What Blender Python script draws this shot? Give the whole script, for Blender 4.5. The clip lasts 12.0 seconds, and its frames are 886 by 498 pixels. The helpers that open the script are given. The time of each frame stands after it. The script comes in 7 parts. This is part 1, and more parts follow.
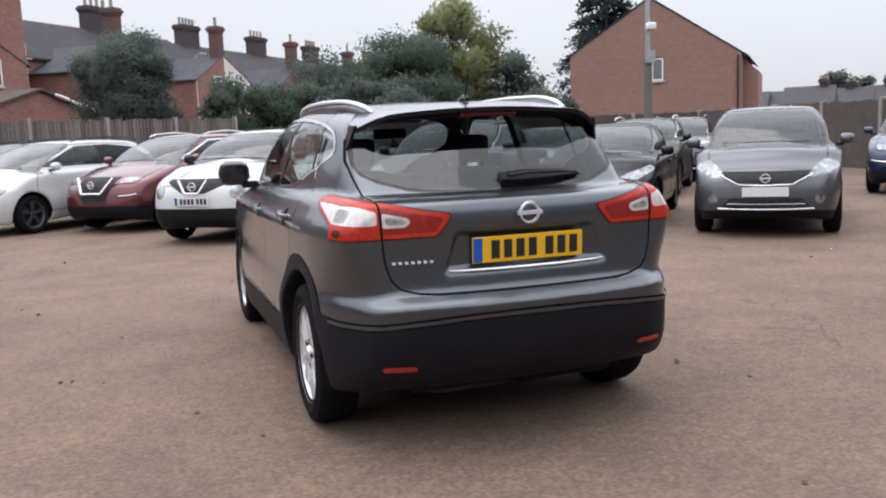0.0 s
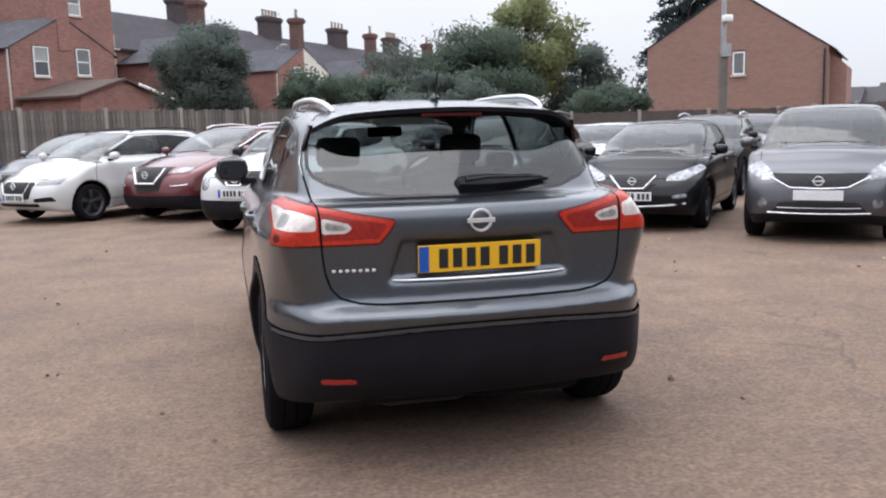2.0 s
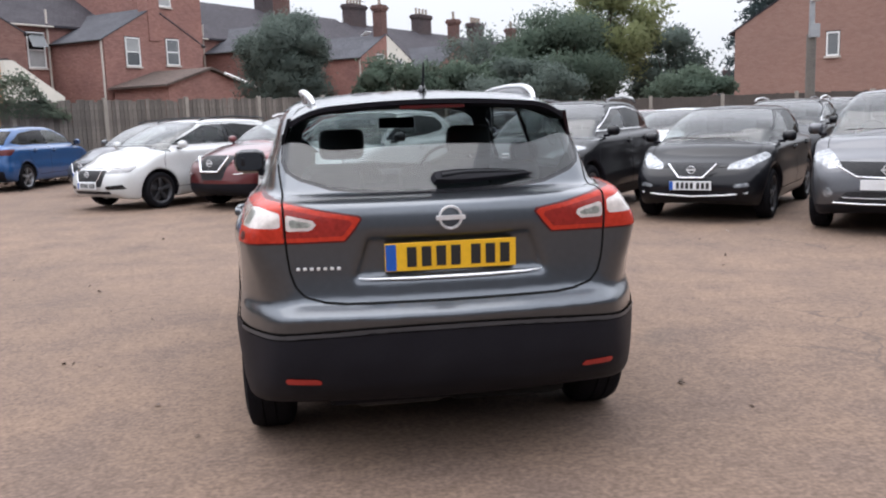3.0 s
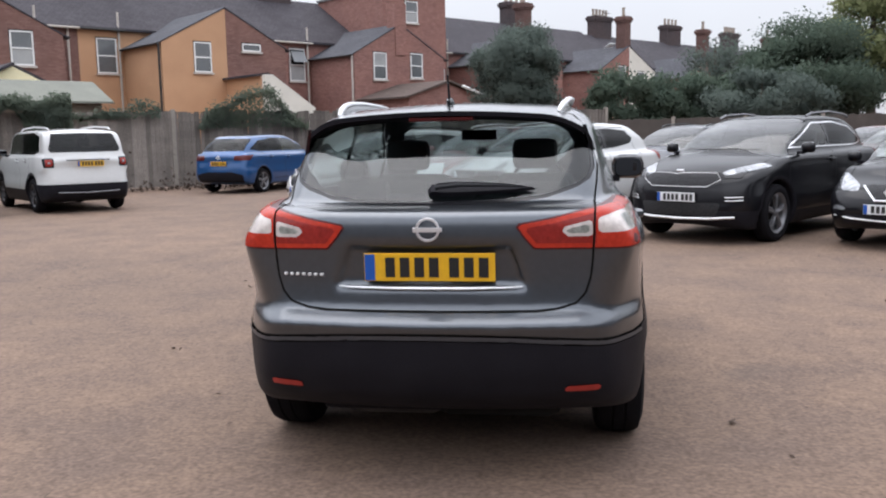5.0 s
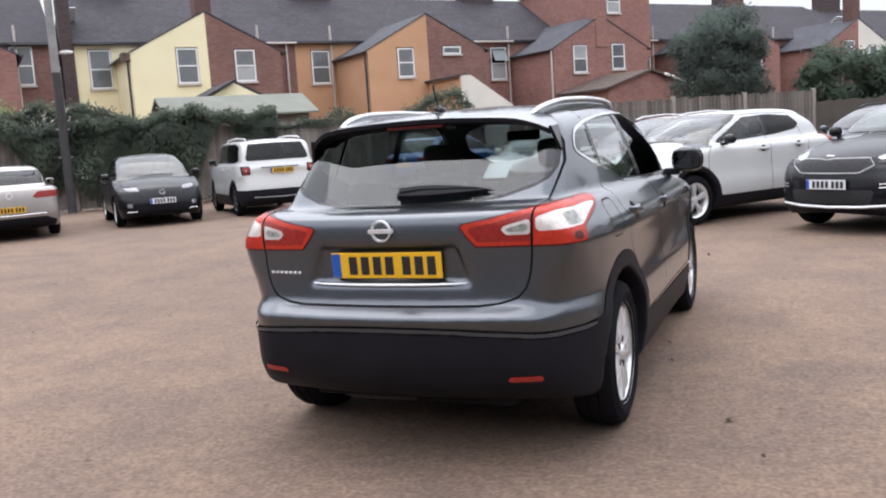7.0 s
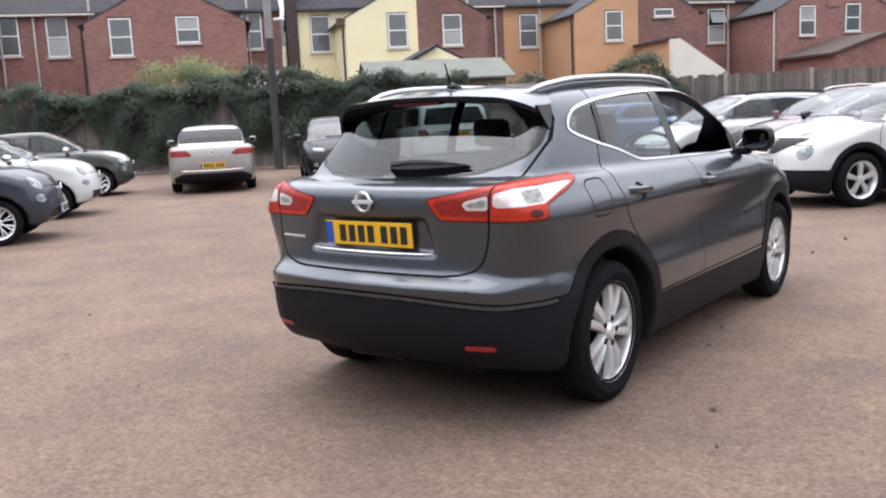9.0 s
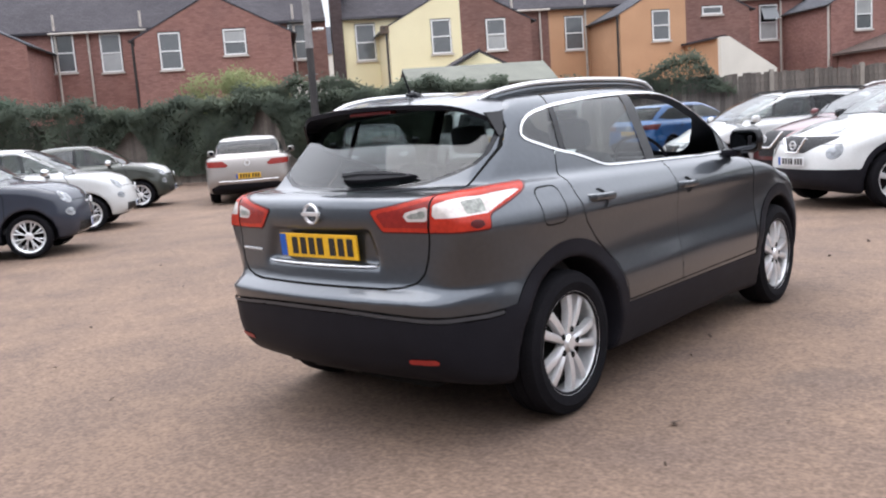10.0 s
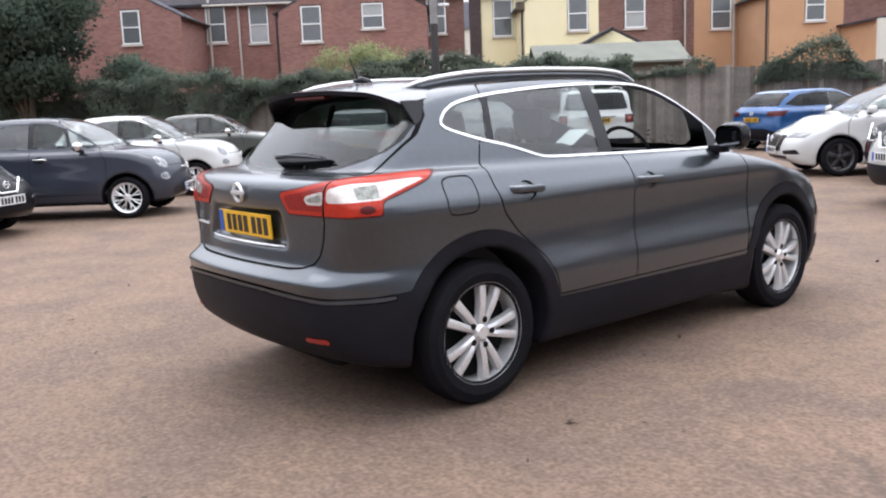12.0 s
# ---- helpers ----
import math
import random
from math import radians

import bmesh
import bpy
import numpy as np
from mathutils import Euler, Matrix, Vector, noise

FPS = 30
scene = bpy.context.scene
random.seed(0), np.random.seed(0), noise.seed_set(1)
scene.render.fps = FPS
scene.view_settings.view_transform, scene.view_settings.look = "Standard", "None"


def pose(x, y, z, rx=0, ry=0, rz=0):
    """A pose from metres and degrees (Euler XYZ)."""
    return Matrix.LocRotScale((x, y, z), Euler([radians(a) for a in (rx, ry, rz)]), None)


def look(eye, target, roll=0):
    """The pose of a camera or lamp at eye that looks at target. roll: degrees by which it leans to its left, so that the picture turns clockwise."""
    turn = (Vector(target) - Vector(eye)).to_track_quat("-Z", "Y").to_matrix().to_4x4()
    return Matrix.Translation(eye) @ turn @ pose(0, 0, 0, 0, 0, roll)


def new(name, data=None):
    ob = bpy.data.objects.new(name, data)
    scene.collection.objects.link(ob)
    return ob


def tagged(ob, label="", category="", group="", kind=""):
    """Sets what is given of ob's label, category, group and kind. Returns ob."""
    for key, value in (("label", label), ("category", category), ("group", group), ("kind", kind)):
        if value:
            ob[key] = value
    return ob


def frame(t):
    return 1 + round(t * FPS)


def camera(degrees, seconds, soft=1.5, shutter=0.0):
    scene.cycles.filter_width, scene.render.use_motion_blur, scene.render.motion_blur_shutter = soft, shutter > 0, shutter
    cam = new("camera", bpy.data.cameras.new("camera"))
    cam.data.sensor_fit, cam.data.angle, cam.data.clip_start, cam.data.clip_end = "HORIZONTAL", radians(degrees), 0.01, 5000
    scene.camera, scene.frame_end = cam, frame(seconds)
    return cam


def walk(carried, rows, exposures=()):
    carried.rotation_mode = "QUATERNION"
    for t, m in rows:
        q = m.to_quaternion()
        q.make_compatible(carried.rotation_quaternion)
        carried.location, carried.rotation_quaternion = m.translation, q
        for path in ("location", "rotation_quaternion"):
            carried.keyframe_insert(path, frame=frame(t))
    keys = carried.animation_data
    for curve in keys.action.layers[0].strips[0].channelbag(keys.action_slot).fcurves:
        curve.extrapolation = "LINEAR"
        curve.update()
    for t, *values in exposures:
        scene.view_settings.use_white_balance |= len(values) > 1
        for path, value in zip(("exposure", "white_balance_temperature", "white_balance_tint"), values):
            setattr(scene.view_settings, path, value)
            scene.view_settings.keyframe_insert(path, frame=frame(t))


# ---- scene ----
cam = camera(54.0, 12.0, 2.1)
PATH = [
    (0, (-1.575, -5.471, 1.375), (-0.923, -3.599, 1.114), -2.2),
    (0.5, (-1.51, -5.482, 1.385), (-0.912, -3.589, 1.14), -2.5),
    (1, (-1.347, -5.492, 1.384), (-0.831, -3.58, 1.101), -1.7),
    (1.5, (-1.159, -5.491, 1.399), (-0.685, -3.57, 1.107), -2.2),
    (2, (-0.99, -5.448, 1.399), (-0.515, -3.525, 1.126), -1.5),
    (2.5, (-0.797, -5.426, 1.399), (-0.36, -3.495, 1.114), -2.5),
    (2.7, (-0.674, -5.4, 1.416), (-0.299, -3.459, 1.118), -2.3),
    (4.3, (0.132, -5.475, 1.412), (0.078, -3.497, 1.121), -2.6),
    (4.5, (0.252, -5.414, 1.403), (0.128, -3.438, 1.12), -2.2),
    (5, (0.53, -5.404, 1.392), (0.251, -3.441, 1.134), -1.1),
    (5.5, (0.83, -5.454, 1.397), (0.381, -3.519, 1.158), -1.6),
    (6, (1.122, -5.475, 1.401), (0.563, -3.577, 1.115), -2.1),
    (6.5, (1.367, -5.419, 1.389), (0.742, -3.542, 1.097), -2.1),
    (7, (1.656, -5.372, 1.399), (0.888, -3.543, 1.15), -3.8),
    (7.2, (1.8, -5.379, 1.402), (0.942, -3.591, 1.145), -3.8),
    (8.8, (2.59, -5.073, 1.399), (1.402, -3.491, 1.108), -3.1),
    (9, (2.679, -5.031, 1.403), (1.482, -3.457, 1.1), -2.8),
    (9.5, (2.826, -4.85, 1.391), (1.603, -3.296, 1.091), -2.7),
    (10, (3.013, -4.669, 1.392), (1.714, -3.176, 1.108), -4.1),
    (10.5, (3.261, -4.492, 1.399), (1.851, -3.113, 1.068), -3.6),
    (11, (3.417, -4.303, 1.383), (2.017, -2.903, 1.101), -3.9),
    (11.5, (3.566, -4.12, 1.394), (2.137, -2.752, 1.106), -3.3),
    (12, (3.811, -3.959, 1.39), (2.281, -2.711, 1.07), -2.3),
]
walk(cam, [(t, look(eye, target, roll)) for t, eye, target, roll in PATH],
     [(t, e, 6130, 13) for t, e in ((0, -0.06), (0.5, 0.0), (1.0, 0.0), (1.5, 0.16), (2.0, 0.06), (2.5, 0.12), (4.5, 0.17), (5.0, -0.03), (5.5, 0.14), (6.5, 0.2), (7, 0.2), (9, 0.28), (12, 0.3))])

# ---- sky and light: a bright overcast day ----
world = bpy.data.worlds.new("overcast_sky")
scene.world = world
world.use_nodes = True
wn, wl = world.node_tree.nodes, world.node_tree.links
wback = wn["Background"]
wsky = wn.new("ShaderNodeTexSky")
wsky.sky_type, wsky.sun_disc = "NISHITA", False
wsky.sun_elevation, wsky.sun_rotation = radians(74), radians(307)
wsky.air_density, wsky.dust_density, wsky.ozone_density = 1.0, 3.0, 1.0
wco = wn.new("ShaderNodeTexCoord")
wsep = wn.new("ShaderNodeSeparateXYZ")
wl.new(wco.outputs["Generated"], wsep.inputs[0])
wramp = wn.new("ShaderNodeValToRGB")          # cloud layer: brighter towards the zenith
wramp.color_ramp.elements[0].position, wramp.color_ramp.elements[0].color = 0.0, (0.735, 0.743, 0.752, 1)
wramp.color_ramp.elements[1].position, wramp.color_ramp.elements[1].color = 0.9, (2.05, 2.07, 2.11, 1)
wmid = wramp.color_ramp.elements.new(0.24)
wmid.color = (1.0, 1.006, 1.013, 1)
wtop = wramp.color_ramp.elements.new(0.5)
wtop.color = (1.98, 2.0, 2.035, 1)
wl.new(wsep.outputs["Z"], wramp.inputs[0])
wnoise = wn.new("ShaderNodeTexNoise")
wnoise.inputs["Scale"].default_value, wnoise.inputs["Detail"].default_value = 2.2, 4.0
wl.new(wco.outputs["Generated"], wnoise.inputs["Vector"])
wmap = wn.new("ShaderNodeMapRange")
wmap.inputs[3].default_value, wmap.inputs[4].default_value = 0.86, 1.12
wl.new(wnoise.outputs[0], wmap.inputs[0])
wmul = wn.new("ShaderNodeMix")
wmul.data_type, wmul.blend_type = "RGBA", "MULTIPLY"
wmul.inputs[0].default_value = 1.0
wl.new(wramp.outputs[0], wmul.inputs[6])
wl.new(wmap.outputs[0], wmul.inputs[7])
wmix = wn.new("ShaderNodeMix")                # thin share of the clear sky behind the clouds
wmix.data_type, wmix.blend_type = "RGBA", "ADD"
wmix.inputs[0].default_value = 0.015
wl.new(wmul.outputs[2], wmix.inputs[6])
wl.new(wsky.outputs[0], wmix.inputs[7])
wl.new(wmix.outputs[2], wback.inputs[0])
wback.inputs[1].default_value = 1.0

sun_data = bpy.data.lights.new("sun", "SUN")
sun_data.energy, sun_data.angle, sun_data.color = 1.5, radians(60), (1.0, 0.96, 0.9)
sun = new("sun", sun_data)
sun.matrix_world = look((-3.2, 2.4, 14), (0, 0, 0))


# ---- materials ----
def mat(name, col, col2=None, scale=3.0, rough=0.6, metal=0.0, bump=0.0, bump_scale=60.0, coat=0.0, fine=0.25, spec=0.5, random_tint=0.0):
    """A surface with two scales of colour variation and fine relief."""
    m = bpy.data.materials.new(name)
    m.use_nodes = True
    n, l = m.node_tree.nodes, m.node_tree.links
    b = n["Principled BSDF"]
    b.inputs["Roughness"].default_value, b.inputs["Metallic"].default_value = rough, metal
    b.inputs["Coat Weight"].default_value, b.inputs["Coat Roughness"].default_value = coat, 0.10
    b.inputs["Specular IOR Level"].default_value = spec
    col2 = col2 or tuple(c * 0.8 for c in col)
    co = n.new("ShaderNodeTexCoord")
    big, small = n.new("ShaderNodeTexNoise"), n.new("ShaderNodeTexNoise")
    big.inputs["Scale"].default_value, big.inputs["Detail"].default_value = scale, 5.0
    small.inputs["Scale"].default_value, small.inputs["Detail"].default_value = bump_scale, 3.0
    l.new(co.outputs["Object"], big.inputs["Vector"]), l.new(co.outputs["Object"], small.inputs["Vector"])
    mr = n.new("ShaderNodeMapRange")
    mr.inputs[1].default_value, mr.inputs[2].default_value = 0.3, 0.7
    l.new(big.outputs[0], mr.inputs[0])
    mx = n.new("ShaderNodeMix")
    mx.data_type = "RGBA"
    l.new(mr.outputs[0], mx.inputs[0])
    mx.inputs[6].default_value, mx.inputs[7].default_value = (*col, 1), (*col2, 1)
    mr2 = n.new("ShaderNodeMapRange")
    mr2.inputs[1].default_value, mr2.inputs[2].default_value = 0.3, 0.7
    mr2.inputs[3].default_value, mr2.inputs[4].default_value = 1 - fine, 1 + fine
    l.new(small.outputs[0], mr2.inputs[0])
    mu = n.new("ShaderNodeMix")
    mu.data_type, mu.blend_type = "RGBA", "MULTIPLY"
    mu.inputs[0].default_value = 1.0
    l.new(mx.outputs[2], mu.inputs[6]), l.new(mr2.outputs[0], mu.inputs[7])
    last = mu.outputs[2]
    if random_tint:
        oi, mr3, mt = n.new("ShaderNodeObjectInfo"), n.new("ShaderNodeMapRange"), n.new("ShaderNodeMix")
        mr3.inputs[3].default_value, mr3.inputs[4].default_value = 1 - random_tint, 1 + random_tint
        l.new(oi.outputs["Random"], mr3.inputs[0])
        mt.data_type, mt.blend_type, mt.inputs[0].default_value = "RGBA", "MULTIPLY", 1.0
        l.new(last, mt.inputs[6]), l.new(mr3.outputs[0], mt.inputs[7])
        last = mt.outputs[2]
    l.new(last, b.inputs["Base Color"])
    if bump:
        bp = n.new("ShaderNodeBump")
        bp.inputs["Strength"].default_value, bp.inputs["Distance"].default_value = bump, 0.02
        l.new(small.outputs[0], bp.inputs["Height"]), l.new(bp.outputs[0], b.inputs["Normal"])
    return m


def paint(name, col, metal=0.0, rough=0.32, coat=1.0):
    """Car paint: base coat under a clear coat, with a film of road dust."""
    return mat(name, col, tuple(c * 0.93 for c in col), 1.5, rough, metal, 0.0, 40.0, coat, 0.04, 0.5 if metal > 0.3 else 0.05)


def glass(name, tint, gloss=1.0, head_on=0.05):
    """A thin tinted pane, alike from both sides: sees through, with a mirror sheen that grows towards grazing angles."""
    m = bpy.data.materials.new(name)
    m.use_nodes = True
    n, l = m.node_tree.nodes, m.node_tree.links
    n.remove(n["Principled BSDF"])
    tr, gl, mx, lw = n.new("ShaderNodeBsdfTransparent"), n.new("ShaderNodeBsdfGlossy"), n.new("ShaderNodeMixShader"), n.new("ShaderNodeLayerWeight")
    tr.inputs[0].default_value = (*tint, 1)
    gl.inputs["Roughness"].default_value = 0.02
    gl.inputs[0].default_value = (gloss, gloss, gloss, 1)
    lw.inputs[0].default_value = 0.5
    pw, ma = n.new("ShaderNodeMath"), n.new("ShaderNodeMath")
    pw.operation, ma.operation = "POWER", "MULTIPLY_ADD"
    pw.inputs[1].default_value = 5.0
    ma.inputs[1].default_value, ma.inputs[2].default_value = 1.0 - head_on, head_on
    l.new(lw.outputs["Facing"], pw.inputs[0]), l.new(pw.outputs[0], ma.inputs[0])
    l.new(ma.outputs[0], mx.inputs[0]), l.new(tr.outputs[0], mx.inputs[1]), l.new(gl.outputs[0], mx.inputs[2])
    l.new(mx.outputs[0], n["Material Output"].inputs[0])
    return m


def facets(m, scale, lo, hi):
    """Moulded facets in a lamp lens."""
    n, l = m.node_tree.nodes, m.node_tree.links
    vo, mr, mu, co = n.new("ShaderNodeTexVoronoi"), n.new("ShaderNodeMapRange"), n.new("ShaderNodeMix"), n.new("ShaderNodeTexCoord")
    vo.inputs["Scale"].default_value = scale
    mr.inputs[3].default_value, mr.inputs[4].default_value = lo, hi
    mu.data_type, mu.blend_type, mu.inputs[0].default_value = "RGBA", "MULTIPLY", 1.0
    base = n["Principled BSDF"].inputs["Base Color"]
    l.new(co.outputs["Object"], vo.inputs["Vector"]), l.new(vo.outputs["Color"], mr.inputs[0])
    l.new(base.links[0].from_socket, mu.inputs[6]), l.new(mr.outputs[0], mu.inputs[7]), l.new(mu.outputs[2], base)
    return m


def brick_wall(name, a, b, mortar, scale=1.0, second=0.72):
    """Brickwork of 225 x 75 mm courses on walls of any bearing, with weathered patches."""
    m = mat(name, a, b, 0.6, 0.88, bump=0.3, bump_scale=30)
    n, l = m.node_tree.nodes, m.node_tree.links
    br = n.new("ShaderNodeTexBrick")
    br.inputs["Scale"].default_value = 1.0
    br.inputs["Brick Width"].default_value, br.inputs["Row Height"].default_value = 0.225 * scale, 0.075 * scale
    br.inputs["Mortar Size"].default_value = 0.008
    br.inputs["Color1"].default_value, br.inputs["Color2"].default_value, br.inputs["Mortar"].default_value = (1, 1, 1, 1), (second, second * 0.93, second * 0.9, 1), (*mortar, 1)
    uv = n.new("ShaderNodeUVMap")
    l.new(uv.outputs[0], br.inputs["Vector"])
    mu = n.new("ShaderNodeMix")
    mu.data_type, mu.blend_type, mu.inputs[0].default_value = "RGBA", "MULTIPLY", 1.0
    base = n["Principled BSDF"].inputs["Base Color"]
    l.new(base.links[0].from_socket, mu.inputs[6]), l.new(br.outputs[0], mu.inputs[7]), l.new(mu.outputs[2], base)
    return m


def roof_slates(name, a, b):
    """Slate or tile courses in the material of a far roof."""
    m = mat(name, a, b, 0.5, 0.8, bump=0.2, bump_scale=18, spec=0.2)
    n, l = m.node_tree.nodes, m.node_tree.links
    br = n.new("ShaderNodeTexBrick")
    br.inputs["Scale"].default_value = 1.0
    br.inputs["Brick Width"].default_value, br.inputs["Row Height"].default_value, br.inputs["Mortar Size"].default_value = 0.28, 0.2, 0.012
    br.inputs["Color1"].default_value, br.inputs["Color2"].default_value, br.inputs["Mortar"].default_value = (1, 1, 1, 1), (0.75, 0.75, 0.78, 1), (0.5, 0.5, 0.5, 1)
    uv = n.new("ShaderNodeUVMap")
    l.new(uv.outputs[0], br.inputs["Vector"])
    mu = n.new("ShaderNodeMix")
    mu.data_type, mu.blend_type, mu.inputs[0].default_value = "RGBA", "MULTIPLY", 1.0
    base = n["Principled BSDF"].inputs["Base Color"]
    l.new(base.links[0].from_socket, mu.inputs[6]), l.new(br.outputs[0], mu.inputs[7]), l.new(mu.outputs[2], base)
    return m


M_GLASS_REAR = glass("tinted_rear_glass", (0.33, 0.375, 0.375), 1.0, 0.056)
M_GLASS = glass("tinted_side_glass", (0.55, 0.60, 0.59), 1.0, 0.085)
M_GLASS_CLEAR = glass("clear_car_glass", (0.80, 0.84, 0.83), 0.9, 0.05)
M_SCREEN = glass("windscreen_glass", (0.58, 0.62, 0.61), 1.0, 0.085)
M_GLASS_DARK = glass("dark_car_glass", (0.16, 0.17, 0.18), 0.5, 0.05)
M_PLASTIC = mat("black_plastic", (0.0125, 0.012, 0.0155), (0.0165, 0.016, 0.020), 6, 0.46, bump=0.05, bump_scale=220, fine=0.15, spec=0.07)
M_LIP = mat("satin_grey_lip", (0.042, 0.042, 0.047), (0.050, 0.050, 0.055), 6, 0.4, fine=0.08, spec=0.4)
M_MIRROR = mat("mirror_glass", (0.12, 0.125, 0.135), None, 3, 0.03, 1.0, fine=0.02)
M_GLOSSBLACK = mat("gloss_black", (0.012, 0.012, 0.014), None, 4, 0.18, fine=0.05, spec=0.35)
M_GRILLE = mat("black_grille_mesh", (0.018, 0.018, 0.020), (0.036, 0.036, 0.038), 45, 0.5, bump=0.5, bump_scale=90, fine=0.3, spec=0.15)
# near-black for seams, also painted where recesses and the underbody lie in shade
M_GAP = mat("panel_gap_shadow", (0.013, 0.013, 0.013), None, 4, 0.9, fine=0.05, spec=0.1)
M_LEAD_DARK = mat("dull_exhaust_steel", (0.035, 0.033, 0.032), (0.05, 0.046, 0.044), 8, 0.6, 0.4, fine=0.2)
M_TYRE = mat("tyre_rubber", (0.009, 0.0087, 0.0105), (0.0125, 0.012, 0.014), 5, 0.85, bump=0.15, bump_scale=120, spec=0.06)
M_CHROME = mat("chrome", (0.78, 0.78, 0.79), (0.7, 0.7, 0.71), 3, 0.16, 1.0, fine=0.05)
M_SATIN = mat("satin_aluminium", (0.74, 0.74, 0.75), (0.68, 0.68, 0.69), 3, 0.4, 0.55, fine=0.06)
M_ALLOY = mat("alloy_silver", (0.80, 0.80, 0.81), (0.72, 0.72, 0.73), 5, 0.3, 0.55, coat=0.5, fine=0.06)
M_GREYALLOY = mat("grey_alloy", (0.20, 0.20, 0.21), (0.15, 0.15, 0.16), 5, 0.4, 0.6, fine=0.06)
M_DARKALLOY = mat("dark_alloy", (0.05, 0.05, 0.055), (0.07, 0.07, 0.075), 5, 0.4, 0.5, fine=0.06)
M_RED = mat("red_lamp_lens", (0.42, 0.034, 0.016), (0.35, 0.026, 0.013), 9, 0.22, fine=0.12, spec=0.25)
M_REDLOW = mat("deep_red_lamp_lens", (0.25, 0.019, 0.013), (0.20, 0.015, 0.011), 9, 0.25, fine=0.12, spec=0.35)
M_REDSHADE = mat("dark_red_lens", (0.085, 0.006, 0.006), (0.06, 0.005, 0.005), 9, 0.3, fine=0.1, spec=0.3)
M_REDDARK = mat("red_reflector", (0.36, 0.03, 0.022), (0.29, 0.022, 0.016), 12, 0.3, fine=0.1)
M_LAMPWHITE = mat("white_lamp_reflector", (0.66, 0.60, 0.56), (0.52, 0.46, 0.43), 18, 0.2, 0.15, coat=1.0, fine=0.08)
M_LAMPGREY = mat("ribbed_grey_reflector", (0.27, 0.28, 0.25), (0.20, 0.205, 0.185), 40, 0.3, 0.3, coat=0.5, fine=0.3)
M_HEADLAMP = mat("headlamp_lens", (0.42, 0.44, 0.46), (0.13, 0.135, 0.15), 16, 0.08, 0.35, coat=1.0, fine=0.1)
M_DARKLAMP = mat("smoked_headlamp", (0.035, 0.035, 0.04), (0.13, 0.13, 0.14), 16, 0.1, 0.3, coat=1.0, fine=0.1)
M_SEAT = mat("seat_cloth", (0.060, 0.062, 0.067), (0.080, 0.082, 0.088), 8, 0.9, bump=0.1, bump_scale=300)
M_LINING = mat("pale_grey_headlining", (0.36, 0.36, 0.35), (0.31, 0.31, 0.30), 6, 0.9, fine=0.08)
M_PAPER = mat("paper_sheet", (0.75, 0.78, 0.76), (0.7, 0.74, 0.73), 6, 0.8, fine=0.05)
M_YELLOW = mat("yellow_plate", (0.74, 0.42, 0.012), (0.70, 0.39, 0.012), 8, 0.35, fine=0.05)
M_WHITEPLATE = mat("white_plate", (0.72, 0.73, 0.74), (0.66, 0.67, 0.68), 8, 0.35, fine=0.05)
M_BLUEBAND = mat("blue_band", (0.01, 0.09, 0.42), None, 8, 0.4, fine=0.05)
M_INK = mat("black_ink", (0.012, 0.012, 0.012), None, 8, 0.5, fine=0.05)
for lens, sc, rng_ in ((M_RED, 65.0, (0.88, 1.1)), (M_REDLOW, 65.0, (0.85, 1.1)), (M_LAMPWHITE, 42.0, (0.9, 1.1)), (M_LAMPGREY, 70.0, (0.8, 1.2)), (M_HEADLAMP, 16.0, (0.35, 1.25))):
    facets(lens, sc, *rng_)
P_GREY = paint("gunmetal_grey_paint", (0.080, 0.089, 0.102), 0.88, 0.34, 1.0)
P_WHITE = paint("white_paint", (0.57, 0.575, 0.57), 0.0, 0.35)
P_RED = paint("magnetic_red_paint", (0.115, 0.017, 0.019), 0.45, 0.3)
P_BLACK = paint("black_paint", (0.007, 0.007, 0.009), 0.0, 0.35, 0.5)
P_NOTE = paint("slate_grey_paint", (0.082, 0.083, 0.092), 0.6, 0.34, 0.7)
P_BLUE = paint("vivid_blue_paint", (0.007, 0.068, 0.215), 0.35, 0.3)
P_NAVY = paint("navy_paint", (0.012, 0.02, 0.06), 0.3, 0.3)
P_BEIGE = paint("champagne_silver_paint", (0.34, 0.31, 0.29), 0.6, 0.36)
P_SLATEBLUE = paint("matt_slate_blue_paint", (0.035, 0.04, 0.056), 0.1, 0.42)
P_OLIVE = paint("olive_grey_paint", (0.055, 0.06, 0.052), 0.2, 0.34)
P_SILVER = paint("silver_paint", (0.36, 0.37, 0.38), 0.6, 0.34)


# ---- mesh tools ----
def link_mesh(name, verts, faces, material, parent=None, label="", normals=None, smooth=True):
    me = bpy.data.meshes.new(name)
    me.from_pydata([tuple(v) for v in verts], [], [tuple(f) for f in faces])
    me.update()
    me.materials.append(material)
    if smooth:
        me.polygons.foreach_set("use_smooth", [True] * len(me.polygons))
    if normals is not None:
        me.normals_split_custom_set_from_vertices([tuple(v) for v in normals])
    ob = new(name, me)
    if parent is not None:
        ob.parent = parent
    if label:
        tagged(ob, label)
    return ob


def part(name, bm, material, parent, label="", smooth=False):
    """One bmesh as ONE mesh object under a thing or a part."""
    me = bpy.data.meshes.new(name)
    bm.to_mesh(me)
    bm.free()
    me.materials.append(material)
    if smooth:
        me.polygons.foreach_set("use_smooth", [True] * len(me.polygons))
        me.set_sharp_from_angle(angle=radians(38))
    ob = new(name, me)
    ob.parent = parent
    if label:
        tagged(ob, label)
    return ob


